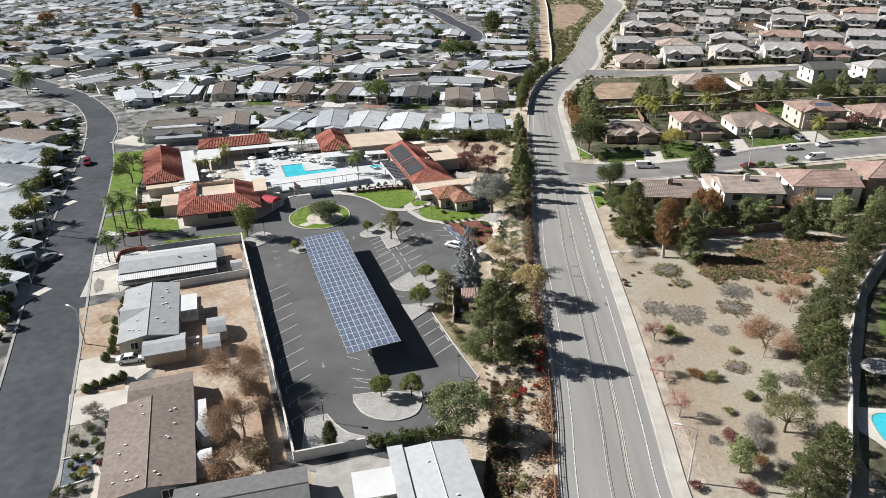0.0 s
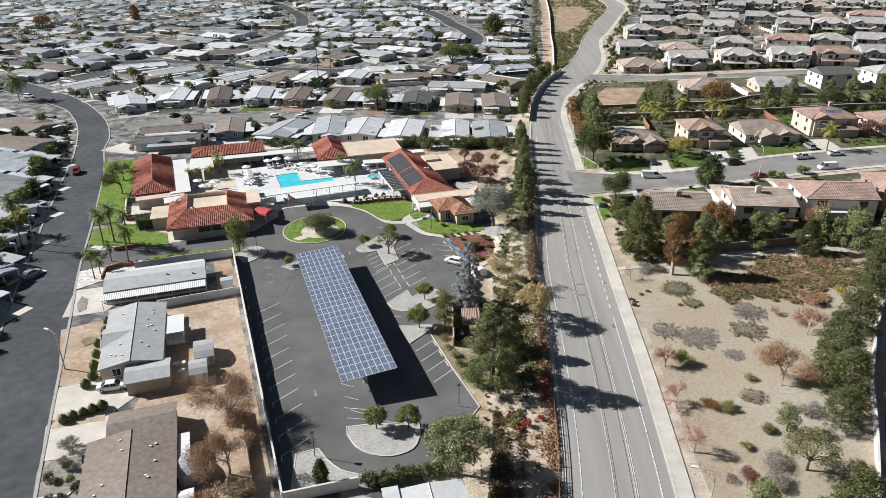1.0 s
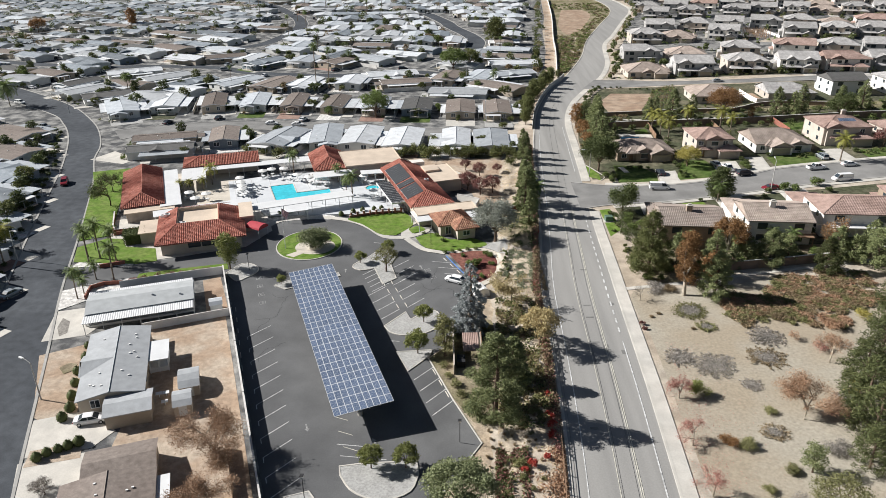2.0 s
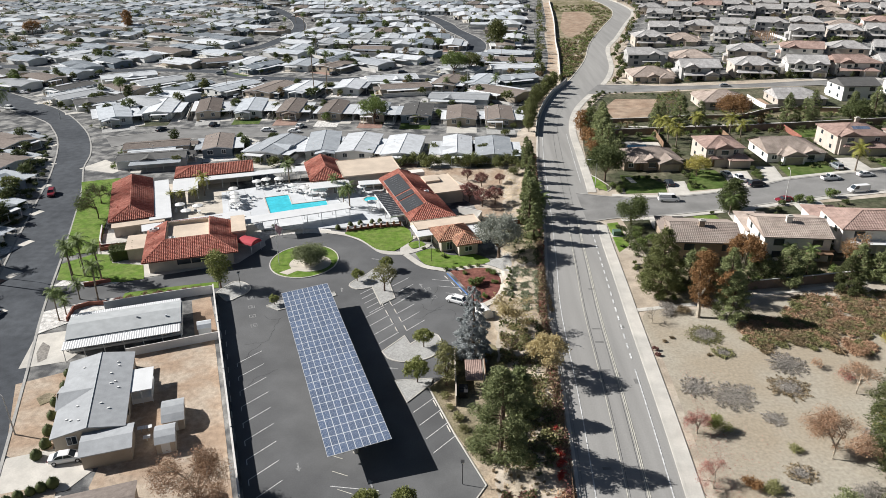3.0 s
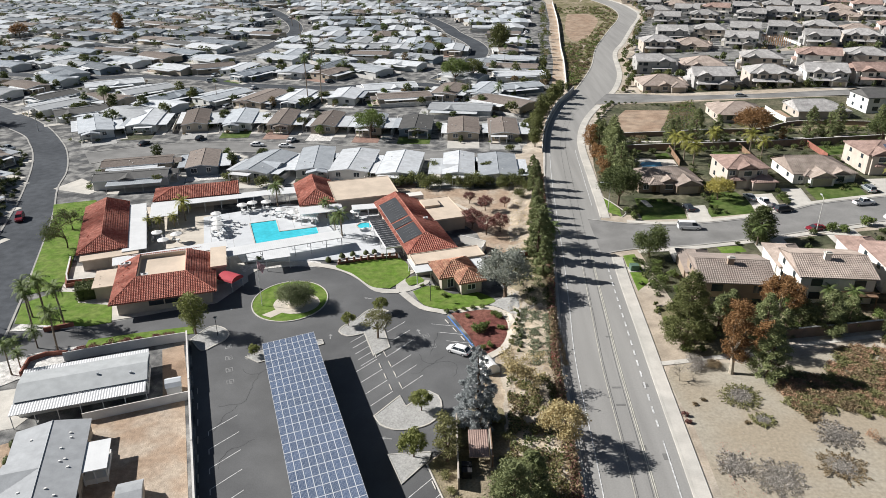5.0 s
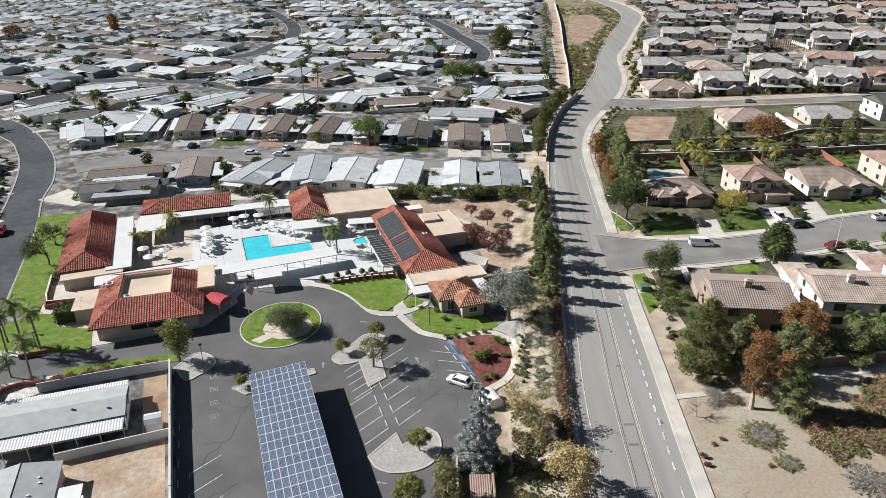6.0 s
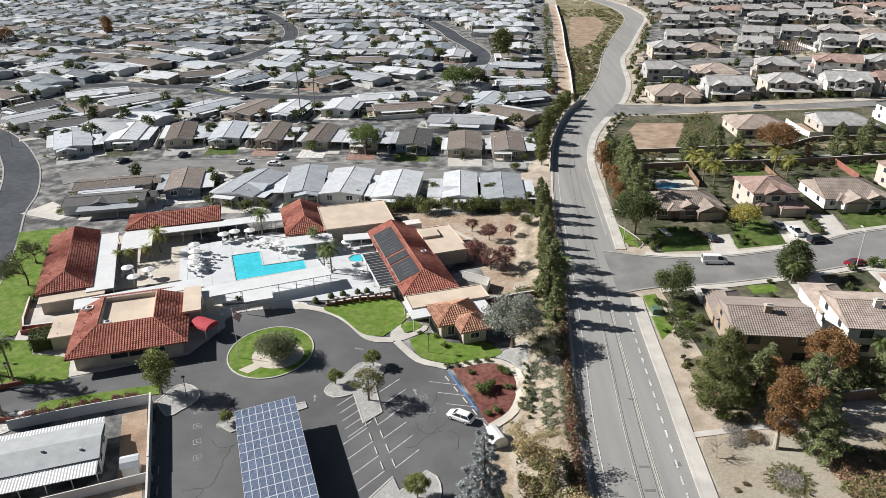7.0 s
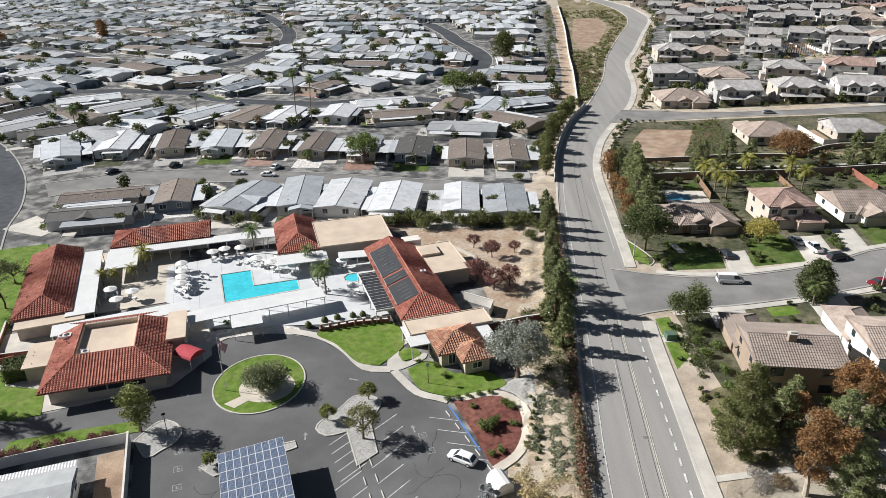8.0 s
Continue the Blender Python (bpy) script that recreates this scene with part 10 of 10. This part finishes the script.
for k, (x, y, w, h, lf, lab) in enumerate(((-53.5, 78.8, 2.0, 1.3, "dark", "dark rounded shrub in a gravel yard"), (-55.2, 80.1, 2.2, 1.2, "dry", "brown twiggy shrub in a gravel yard"), (-55.2, 76.7, 2.0, 1.4, "dark", "dark rounded shrub in a gravel yard"), (-54.0, 76.2, 1.2, 0.9, "sage", "small green shrub in a gravel yard"), (-51.9, 76.3, 1.6, 1.3, "green", "fresh green shrub beside a house"), (-52.3, 78.7, 1.7, 1.2, "dry", "brown twiggy shrub in a gravel yard"),
                                           (-53.1, 73.0, 1.5, 1.1, "green", "green shrub in slate chips"), (-52.9, 71.5, 1.2, 1.0, "green", "green shrub in slate chips"), (-51.1, 73.0, 1.9, 1.4, "dark", "dark shrub in slate chips"), (-51.3, 71.5, 1.1, 0.7, "dry", "grey twiggy shrub in slate chips"), (-50.4, 70.0, 2.0, 1.4, "yellow", "bright yellow shrub in slate chips"), (-51.7, 69.4, 1.6, 1.0, "green", "green shrub in slate chips"), (-50.8, 67.2, 2.1, 1.1, "dark", "dark shrub in a gravel yard"), (-49.1, 67.3, 1.6, 0.9, "dry", "brown twiggy shrub in a gravel yard"), (-52.2, 66.2, 2.4, 1.3, "dark", "dark shrub at the street's edge"), (-50.3, 74.8, 1.6, 1.5, "dark", "dark shrub beside a house"), (-49.2, 72.2, 1.3, 1.2, "maroon", "reddish shrub beside a house"))):
    at(tree("shrub", "bush", h, w, lf, lab, 420, 0.16, 345 + k, trunk=False, category="shrub", group="shrubs of the gravel yard"), x, y)
for k, (x, y) in enumerate(((-54.6, 82.3), (-55.9, 82.9))):
    at(bare_tree("small_tree", 3.4 - 0.8 * k, 3.4, "dry", "leafless grey-brown bush beside a driveway", 700, 365 + k, "bark", 0.16), x, y)
vine = models(tree, 2, name="shrub", kind="bush", h=1.8, w=3.4, leaf="dark", label="dark leafy hedge along the lot's end wall", n=700, size=0.24, seed=351, trunk=False, category="hedge", group="hedge at the lot's end")
for k in range(6):
    vine.put(-11.4 + 2.0 * k, 76.8 + 0.5 * k, 1.0)
# creeper hedge on the road fence
rs = np.random.RandomState(97)
hedge_ob = thing("creeper_hedge", Matrix(), "brown and red autumn creeper overgrowing the road fence", "creeper")
for lf, nm, y0, y1, m in (("scrub", "brown_leaves", 96, 236, 6200), ("maroon", "red_brown_leaves", 90, 236, 3600), ("dark", "green_leaves", 100, 236, 1700)):
    pts = []
    while len(pts) < m:
        y = rs.uniform(y0, y1)
        if noise.noise((y * 0.11, len(lf) * 3.0, 0.0)) + rs.uniform(-0.35, 0.35) > -0.08:
            x = float(np.interp(y, ROAD_Y, ROAD_X)) - 1.55 + rs.normal() * 0.38
            pts.append((x, y, gz(x, y) + rs.uniform(0.05, 1.55)))
    part(nm, quads("creeper", np.array(pts), None, 0.26, rs, L[lf]), None, hedge_ob)
gr = models(tree, 2, name="creeper", kind="bush", h=1.6, w=2.2, leaf="red", label="red autumn creeper on the road fence", n=420, size=0.2, seed=361, trunk=False, category="creeper", group="red creepers on the road fence")
for x, y, s in ((14.3, 104.0, 0.7), (14.0, 98.6, 0.8), (13.9, 96.4, 0.8), (13.7, 94.1, 0.8), (10.4, 88.2, 0.8), (9.2, 87.3, 0.6), (12.6, 89.8, 0.6), (15.6, 141, 0.8), (18.2, 168, 0.7), (15.0, 118, 0.6)):
    gr.put(x, y, s)
knob = models(tree, 2, name="bank_shrub", kind="ball", h=0.8, w=1.1, leaf="scrub", label="small round brown shrub planted on the sandy bank", n=160, size=0.14, seed=371, trunk=False, category="shrub", group="planted shrubs of the bank")
for k in range(44):
    y = 88.5 + 0.36 * k
    knob.put(4.6 + 1.7 * (k % 5) + 0.4 * math.sin(k * 2.1) + 0.05 * (y - 88), y + 0.5 * math.sin(k * 1.3), 0.55 + 0.25 * (k * 0.37 % 1))
# bank between the lot and the road
bank = np.array([(np.interp(y, ROAD_Y, ROAD_X) - 0.6, y) for y in range(58, 240, 4)])
bank_w = np.array([(np.interp(y, ROAD_Y, ROAD_X) - np.interp(y, (58, 90, 110, 130, 165, 185, 240), (11, 10, 10, 8.5, 10, 13, 10)), y) for y in range(58, 240, 4)])
structure("road_bank", loft(bank_w, bank, 0.03, 10), M["slope"], "sandy planted bank below the road", "ground", True)
brush = models(tree, 3, name="bank_shrub", kind="bush", h=1.3, w=2.8, leaf="sage", label="grey-green ground-cover shrub on the bank", n=260, size=0.24, seed=381, trunk=False, category="shrub", group="shrubs on the bank")
for x, y, s in ((-2.6, 112.6, 0.8), (-1.6, 109.8, 0.7), (-0.4, 107.4, 0.9), (0.6, 104.6, 0.8), (1.8, 102.0, 0.7), (2.6, 100.0, 0.8), (5.0, 112.5, 1.0), (6.4, 116.0, 1.1), (4.8, 124.4, 0.9), (6.8, 121.0, 1.0), (3.0, 127.6, 0.7)):
    brush.put(x, y, s)
for k in range(46):
    y = rng.uniform(62, 134)
    x = float(np.interp(y, ROAD_Y, ROAD_X)) - rng.uniform(2.5, 9)
    brush.put(x, y, rng.uniform(0.4, 0.9))
rs = np.random.RandomState(98)
# dark leaves packed into the hollow deepen the car-park tree's shadow; brown brush tops the bank
for lf, lab, m, wide in (("maroon", "dark dry brush in the hollow of the bank", 3200, 1), ("brown", "brown dry brush along the top of the bank", 3800, 0), ("dark", "dark ivy in the hollow of the bank", 4200, 1)):
    pts = []
    while len(pts) < m:
        y = rs.uniform(56, 92)
        left = float(np.interp(y, ROAD_Y, ROAD_X))
        x = left - (rs.uniform(5.6, 10.2) if wide else 0.6 + rs.exponential(1.1))
        if noise.noise((x * 0.3, y * 0.3, 5.0 + wide)) + rs.uniform(-0.3, 0.3) > (-0.25 if wide else -0.05):
            pts.append((x, y, gz(x, y) + rs.uniform(0.02, 0.45)))
    tagged(part("bank_brush", quads("bank_brush", np.array(pts), None, 0.24, rs, L[lf], 3.4), None), lab, "brush", "", "stuff")
for lf, lab, m, size in (("dark", "dark ivy on the shaded bank", 3000, 0.3), ("scrub", "brown brush on the shaded bank", 4200, 0.28), ("sage", "grey-green clumps on the bank", 3600, 0.28)):
    pts = []
    while len(pts) < m:
        y = rs.uniform(96, 136)
        x = float(np.interp(y, ROAD_Y, ROAD_X)) - rs.uniform(2.2, 10)
        if noise.noise((x * 0.45, y * 0.45, 9.0 + size * 20)) + rs.uniform(-0.15, 0.15) > 0.06 and not (98 > y and x < 9):
            pts.append((x, y, gz(x, y) + rs.uniform(0.02, 0.75)))
    tagged(part("bank_growth", quads("bank_growth", np.array(pts), None, size, rs, L[lf], 2.0), None), lab, "ground cover", "", "stuff")
for lab, run, wide, m in (("grey-green ground cover in a row beside a gravel walk", [(11.8, 159.0), (10.9, 153.7), (10.1, 148.4), (9.6, 145.4)], 0.75, 2600), ("grey-green ground cover in a broad row on the bank", [(13.5, 157.2), (12.8, 151.1), (12.7, 145.3), (12.4, 139.0)], 1.0, 4200),
                          ("grey-green ground cover in a row along a bare track", [(15.8, 156.0), (15.4, 150.2), (15.4, 142.6), (15.2, 138.0)], 0.85, 3600), ("brown-green ground cover along the road fence", [(17.6, 166.0), (17.2, 158.0), (17.2, 150.0), (17.4, 139.0)], 0.4, 2200)):
    xs, ys = [p[0] for p in run][::-1], [p[1] for p in run][::-1]
    pts = []
    while len(pts) < m:
        y = rs.uniform(ys[0], ys[-1])
        edge = wide * (1 + 0.35 * math.sin(y * 2.3) + 0.25 * math.sin(y * 5.1))
        x = float(np.interp(y, ys, xs)) + rs.uniform(-edge, edge)
        h = 0.5 * (0.55 + 0.45 * noise.noise((x * 1.1, y * 1.1, 3.0)))
        pts.append((x, y, gz(x, y) + 0.05 + h * rs.uniform(0.3, 1.0)))
    tagged(part("bank_rows", quads("bank_rows", np.array(pts), None, 0.2, rs, L["scrub" if wide == 0.4 else "bank_green"], 1.2), None), lab, "ground cover", "", "stuff")
# darker sheet over the sand: scrubby brown soil plus the shade lying there
structure("shaded_bank", draped([(8.0, 184.0), (14.6, 188.0), (17.2, 180.0), (17.4, 168.0), (16.2, 159.0), (12.6, 159.6), (11.2, 164.0), (9.0, 170.0), (7.4, 178.0)], 0.3), M["verge"], "scrubby planted bank between the office and the road fence", "ground", True)
pts = []
while len(pts) < 3600:
    x, y = rs.uniform(8, 17.2), rs.uniform(159, 186)
    if noise.noise((x * 0.5, y * 0.5, 21.0)) > -0.05 and x > 12.4 - 0.1 * (y - 159) + max(0, 164 - y) * 0.3:
        pts.append((x, y, gz(x, y) + rs.uniform(0.05, 0.7)))
tagged(part("bank_growth", quads("bank_growth", np.array(pts), None, 0.24, rs, L["dark"], 2.0), None), "dark low growth under the roadside pines", "ground cover", "", "stuff")
structure("gravel_patch", draped(rounded([(4.6, 161.0), (7.6, 163.6), (10.4, 164.4), (11.0, 160.0), (10.6, 156.2), (9.2, 156.6), (7.6, 159.2)]), 0.12), M["gravel"], "pale gravel under a grey-leaved tree", "gravel")
for k in range(9):
    brush.put(8.0 + 0.12 * k, 157.4 - 0.86 * k, 0.2)
for x, y, s in ((8.9, 148.2, 0.45), (8.6, 147.2, 0.5), (8.5, 146.2, 0.45), (6.8, 142.8, 0.35)):
    brush.put(x, y, s)
# dry field east of the road
structure("field_earth", draped([(33, 58), (33.5, 90), (34.5, 120), (35, 139), (50, 140), (72, 143), (80, 128), (66, 100), (56, 75), (54, 58)], 0.03), material("pale_field_dirt", (0.362, 0.330, 0.270), 0.95, 0.15, 2.2, 8.0, 0.7, second=(0.335, 0.285, 0.215), bump_dist=0.05, mixscale=0.06), "dry pale field with sparse scrub", "ground", True)


def sprawl(w, leaf, label, seed, n=900, h=0.42):
    """A flat star-shaped shrub: a mat of grey twigs, leafy spikes round its rim."""
    rs = np.random.RandomState(seed)
    ob = thing("sprawling_shrub", Matrix(), label, "shrub")
    rim, mat, mb = [], [], MB()
    for k in range(30):
        a = 6.283 * k / 30 + rs.uniform(-0.12, 0.12)
        ln = w / 2 * rs.uniform(0.78, 1.2)
        ca, sa = math.cos(a), math.sin(a)
        mb.tube([(0, 0, 0.05), (ln * 0.5 * ca, ln * 0.5 * sa, h * 0.8), (ln * ca, ln * sa, h * 0.3)], [0.05, 0.04, 0.015], 3)
        for q in range(n // 30):
            f = rs.uniform(0.52, 1.0)
            wide = 0.11 * w * (1.05 - f) + 0.03
            rim.append((ln * f * ca + rs.normal() * wide, ln * f * sa + rs.normal() * wide, h * rs.uniform(0.3, 1.1)))
        for q in range(n // 22):
            f = 0.58 * math.sqrt(rs.random())
            e = a + rs.normal() * 0.2
            mat.append((ln * f * math.cos(e), ln * f * math.sin(e), h * rs.uniform(0.4, 1.0)))
    part("stem_mat", mb, M["bark_pale"], ob)
    part("leaves", quads("leaves", np.array(rim), None, 0.16, rs, L[leaf], 2.4, 0.2, 0.5), None, ob)
    part("twig_mat", quads("twig_mat", np.array(mat), None, 0.11, rs, L["dry"], 4.5, 0.2, 0.4), None, ob)
    return ob


at(sprawl(6.4, "sage", "sprawling green shrub with a grey centre on dry earth", 401, 1500), 43.8, 130.6)
at(sprawl(3.6, "sage", "low green shrub on dry earth", 402, 700), 45.0, 124.7)
at(sprawl(5.4, "dry", "dead grey sprawling shrub on dry earth", 403, 900, 0.3), 37.7, 115.2)
at(sprawl(7.6, "dry", "dead grey sprawling shrub on dry earth", 404, 1400, 0.3), 42.8, 112.7)
at(sprawl(6.4, "dry", "dead grey sprawling shrub on dry earth", 405, 1300, 0.34), 54.4, 121.0)
at(sprawl(6.4, "scrub", "reddish-brown sprawling shrub on dry earth", 406, 1300, 0.34), 52.0, 114.6)
at(sprawl(3.6, "dry", "low grey sprawling shrub on dry earth", 407, 500, 0.25), 46.9, 107.0)
at(sprawl(4.0, "scrub", "low rusty sprawling shrub on dry earth", 408, 500, 0.35), 45.9, 95.4)
at(bare_tree("small_tree", 4.6, 4.4, "pinkdry", "small pinkish half-bare tree on dry earth", 1400, 411, size=0.16), 34.6, 104.0)
at(bare_tree("small_tree", 4.8, 4.4, "pinkdry", "small pinkish half-bare tree on dry earth", 1100, 413, size=0.15), 33.6, 93.0)
at(bare_tree("small_tree", 4.8, 4.2, "pinkdry", "small pinkish half-bare tree on dry earth", 1100, 414, size=0.15), 33.4, 83.2)
at(tree("shrub", "bush", 3.0, 3.8, "young", "yellow-green rounded shrub on dry earth", 1700, 0.17, 412, trunk=False, category="shrub"), 38.0, 104.6)
at(bare_tree("small_tree", 8.0, 9.6, "brown", "half-bare brown sycamore on dry earth", 4600, 415, size=0.22), 51.4, 98.4)
at(bare_tree("small_tree", 6.6, 6.0, "brown", "half-bare reddish sycamore with a pale trunk", 1000, 416, size=0.2), 61.7, 112.9)
at(bare_tree("small_tree", 3.6, 3.4, "dry", "leafless young tree on dry earth", 160, 417, size=0.14), 35.4, 135.2)
at(tree("small_tree", "tall", 4.6, 4.2, "pine", "small leaning dark pine on dry earth", 1300, 0.22, 418), 47.8, 87.4)
at(tree("small_tree", "round", 6.4, 7.0, "sage", "grey-green airy tree on dry earth", 2300, 0.22, 419), 47.2, 79.4)
at(tree("small_tree", "tall", 5.8, 4.6, "pine", "dark green young pine on dry earth", 1700, 0.24, 420), 38.2, 71.4)
for k, (x, y, w, h, lf, lab, n) in enumerate(((39.1, 139.2, 5.6, 1.4, "dry", "broad brown-grey shrub beside the drain path", 1500), (42.2, 138.8, 3.6, 1.2, "scrub", "broad brown-grey shrub beside the drain path", 800), (33.9, 126.0, 1.3, 0.8, "maroon", "dark red tuft beside the pavement", 260), (33.9, 124.4, 1.2, 0.7, "maroon", "dark red tuft beside the pavement", 260), (36.2, 128.8, 1.1, 0.4, "scrub", "small dry tuft on bare earth", 160), (37.7, 129.9, 1.1, 0.4, "scrub", "small dry tuft on bare earth", 160), (42.6, 124.2, 1.2, 0.4, "scrub", "small dry tuft on bare earth", 160), (58.8, 120.2, 2.6, 1.8, "brown", "small brown twiggy shrub on dry earth", 260),
                                              (67.4, 123.2, 4.0, 2.2, "brown", "reddish-brown twiggy shrub on dry earth", 900), (64.6, 118.6, 3.2, 1.6, "brown", "reddish-brown twiggy shrub on dry earth", 700), (62.0, 117.0, 3.4, 1.6, "pinkdry", "pinkish twiggy shrub on dry earth", 500), (56.4, 99.6, 5.4, 2.4, "maroon", "dark purple-brown shrub on dry earth", 1500), (58.8, 102.6, 3.6, 1.6, "dry", "grey-brown shrub under the pines", 800), (47.3, 99.9, 2.8, 1.2, "sage", "thin grey-green shrub on dry earth", 420), (38.6, 93.4, 3.4, 1.6, "orange", "rusty shrub on dry earth", 900), (41.0, 92.4, 3.4, 1.5, "sage", "grey-green shrub on dry earth", 900),
                                              (45.1, 87.4, 3.0, 1.3, "sage", "grey-green low shrub on dry earth", 700), (53.2, 91.4, 5.0, 1.3, "dry", "grey twiggy shrub on dry earth", 1200), (43.6, 80.6, 5.2, 1.8, "dry", "grey twiggy shrub on dry earth", 1500), (42.4, 76.4, 4.8, 1.6, "dry", "grey twiggy shrub on dry earth", 1300), (43.8, 72.4, 3.6, 1.2, "dry", "grey twiggy shrub on dry earth", 800), (39.3, 77.4, 3.6, 2.6, "maroon", "dark red shrub on dry earth", 1300), (41.2, 73.2, 3.2, 1.6, "orange", "rust-brown shrub on dry earth", 700), (37.9, 68.2, 3.2, 1.6, "maroon", "dark red-brown shrub on dry earth", 800), (31.6, 68.4, 2.4, 1.2, "maroon", "dark red-brown shrub beside the lamp", 400), (40.9, 83.9, 2.6, 0.9, "sage", "low green shrub on dry earth", 420), (36.9, 77.8, 2.6, 0.5, "dry", "flat grey shrub on dry earth", 400),
                                              (69.3, 131.8, 2.2, 0.9, "scrub", "brown scrub on dry earth", 300), (58.9, 127.6, 4.0, 0.9, "scrub", "brown scrub on dry earth", 700), (60.6, 125.8, 2.6, 0.7, "sage", "low green scrub on dry earth", 420), (73.4, 125.6, 4.2, 2.6, "yellow", "yellow-green shrub below the pines", 1100), (62.6, 105.6, 4.0, 2.4, "yellow", "yellow-green shrub below the pines", 1000), (60.4, 103.6, 2.6, 1.8, "yellow", "yellow-green shrub below the pines", 700))):
    at(tree("field_shrub", "bush", h, w, lf, lab, n, 0.17, 421 + k, trunk=False, category="shrub", group="shrubs of the dry field"), x, y)
rs = np.random.RandomState(55)
for lf, lab in (("scrub", "carpet of brown-green scrub below the wall"), ("brown", "reddish dry scrub among the green"), ("sage", "grey-green scrub below the wall")):
    pts = []
    for k in range(150):
        x, y = rs.uniform(50, 82), rs.uniform(124, 146)
        lo_, hi_ = 125.5 + 2.5 * math.sin(x * 0.35) + max(0, x - 68) * 0.3, 132 + 0.6 * (x - 50) + 2 * math.sin(x * 0.5)
        if lo_ < y < min(hi_, 145):
            cl = crown_clumps(rs, 0.7, 3.4, "bush")
            pts.append(blob_points(rs, 230, cl, 0.4) + np.array([x, y, gz(x, y)]))
    tagged(part("scrub_carpet", quads("scrub_carpet", np.concatenate(pts), None, 0.2, rs, L[lf], 3.2, 0.2, 0.7), None), lab, "scrub", "", "stuff")
ydp = models(tree, 3, name="pine_tree", kind="pine", h=9.5, w=8.4, leaf="pine_dark", label="bushy dark pine along the yard wall", n=2600, size=0.3, seed=441, group="trees along the yard wall")
for x, y, s in ((44.6, 66.6, 0.9), (48.6, 69.6, 0.95), (51.6, 75.6, 0.5), (55.6, 88.0, 0.75), (58.6, 93.6, 1.05), (60.4, 99.2, 1.1), (62.6, 105.2, 1.0), (69.4, 112.8, 0.95), (74.6, 119.6, 0.95), (80.4, 128.4, 1.0), (85.0, 134.6, 0.9), (89.6, 140.4, 1.05), (96, 146.5, 1.05), (74.6, 99.6, 0.9), (69.0, 70.5, 0.9)):
    ydp.put(x, y, s)
# tufts and litter over the dry ground, too many to count
rs = np.random.RandomState(9)
pts = []
for k in range(2600):
    x, y = rs.uniform(33.5, 66), rs.uniform(62, 141)
    if x > 52 + 0.32 * (y - 66) * 0.9:
        continue
    if noise.noise((x * 0.12, y * 0.12, 1.0)) + rs.uniform(-0.3, 0.3) > 0.0:
        pts.append((x, y, gz(x, y) + 0.04))
tagged(part("dry_grass", quads("dry_grass", np.array(pts), None, 0.13, rs, L["dry"], 1.8, 0.1, 0.25), None), "scattered dry grass tufts and leaf litter", "grass", "", "stuff")
pts = [(x, y, gz(x, y) + 0.1) for x, y in ((34.6 + rs.exponential(2.2) + 0.03 * (y0 - 60), y0) for y0 in rs.uniform(62, 120, 1500))]
for tx, ty in ((36.0, 104.6), (35.0, 94.0), (34.6, 84.4), (34.2, 78)):
    for k in range(420):
        a, r = rs.uniform(0, 6.283), 3.4 * math.sqrt(rs.random())
        pts.append((tx - 1.0 + r * math.cos(a), ty - 2 + 1.6 * r * math.sin(a), gz(tx, ty) + 0.08))
tagged(part("leaf_litter", quads("leaf_litter", np.array(pts), None, 0.13, rs, L["pinkdry"], 1.4, 0.1, 0.4), None), "pinkish fallen leaves beside the pavement", "leaf litter", "", "stuff")
pts = []
for k in range(4200):
    y = rs.uniform(60, 235)
    x = float(np.interp(y, ROAD_Y, ROAD_X)) - rs.uniform(1, 10)
    pts.append((x, y, gz(x, y) + 0.12))
tagged(part("bank_grass", quads("bank_grass", np.array(pts), None, 0.2, rs, L["straw"], 1.8, 0.1, 0.5), None), "dry grass and leaves on the sandy bank", "grass", "", "stuff")
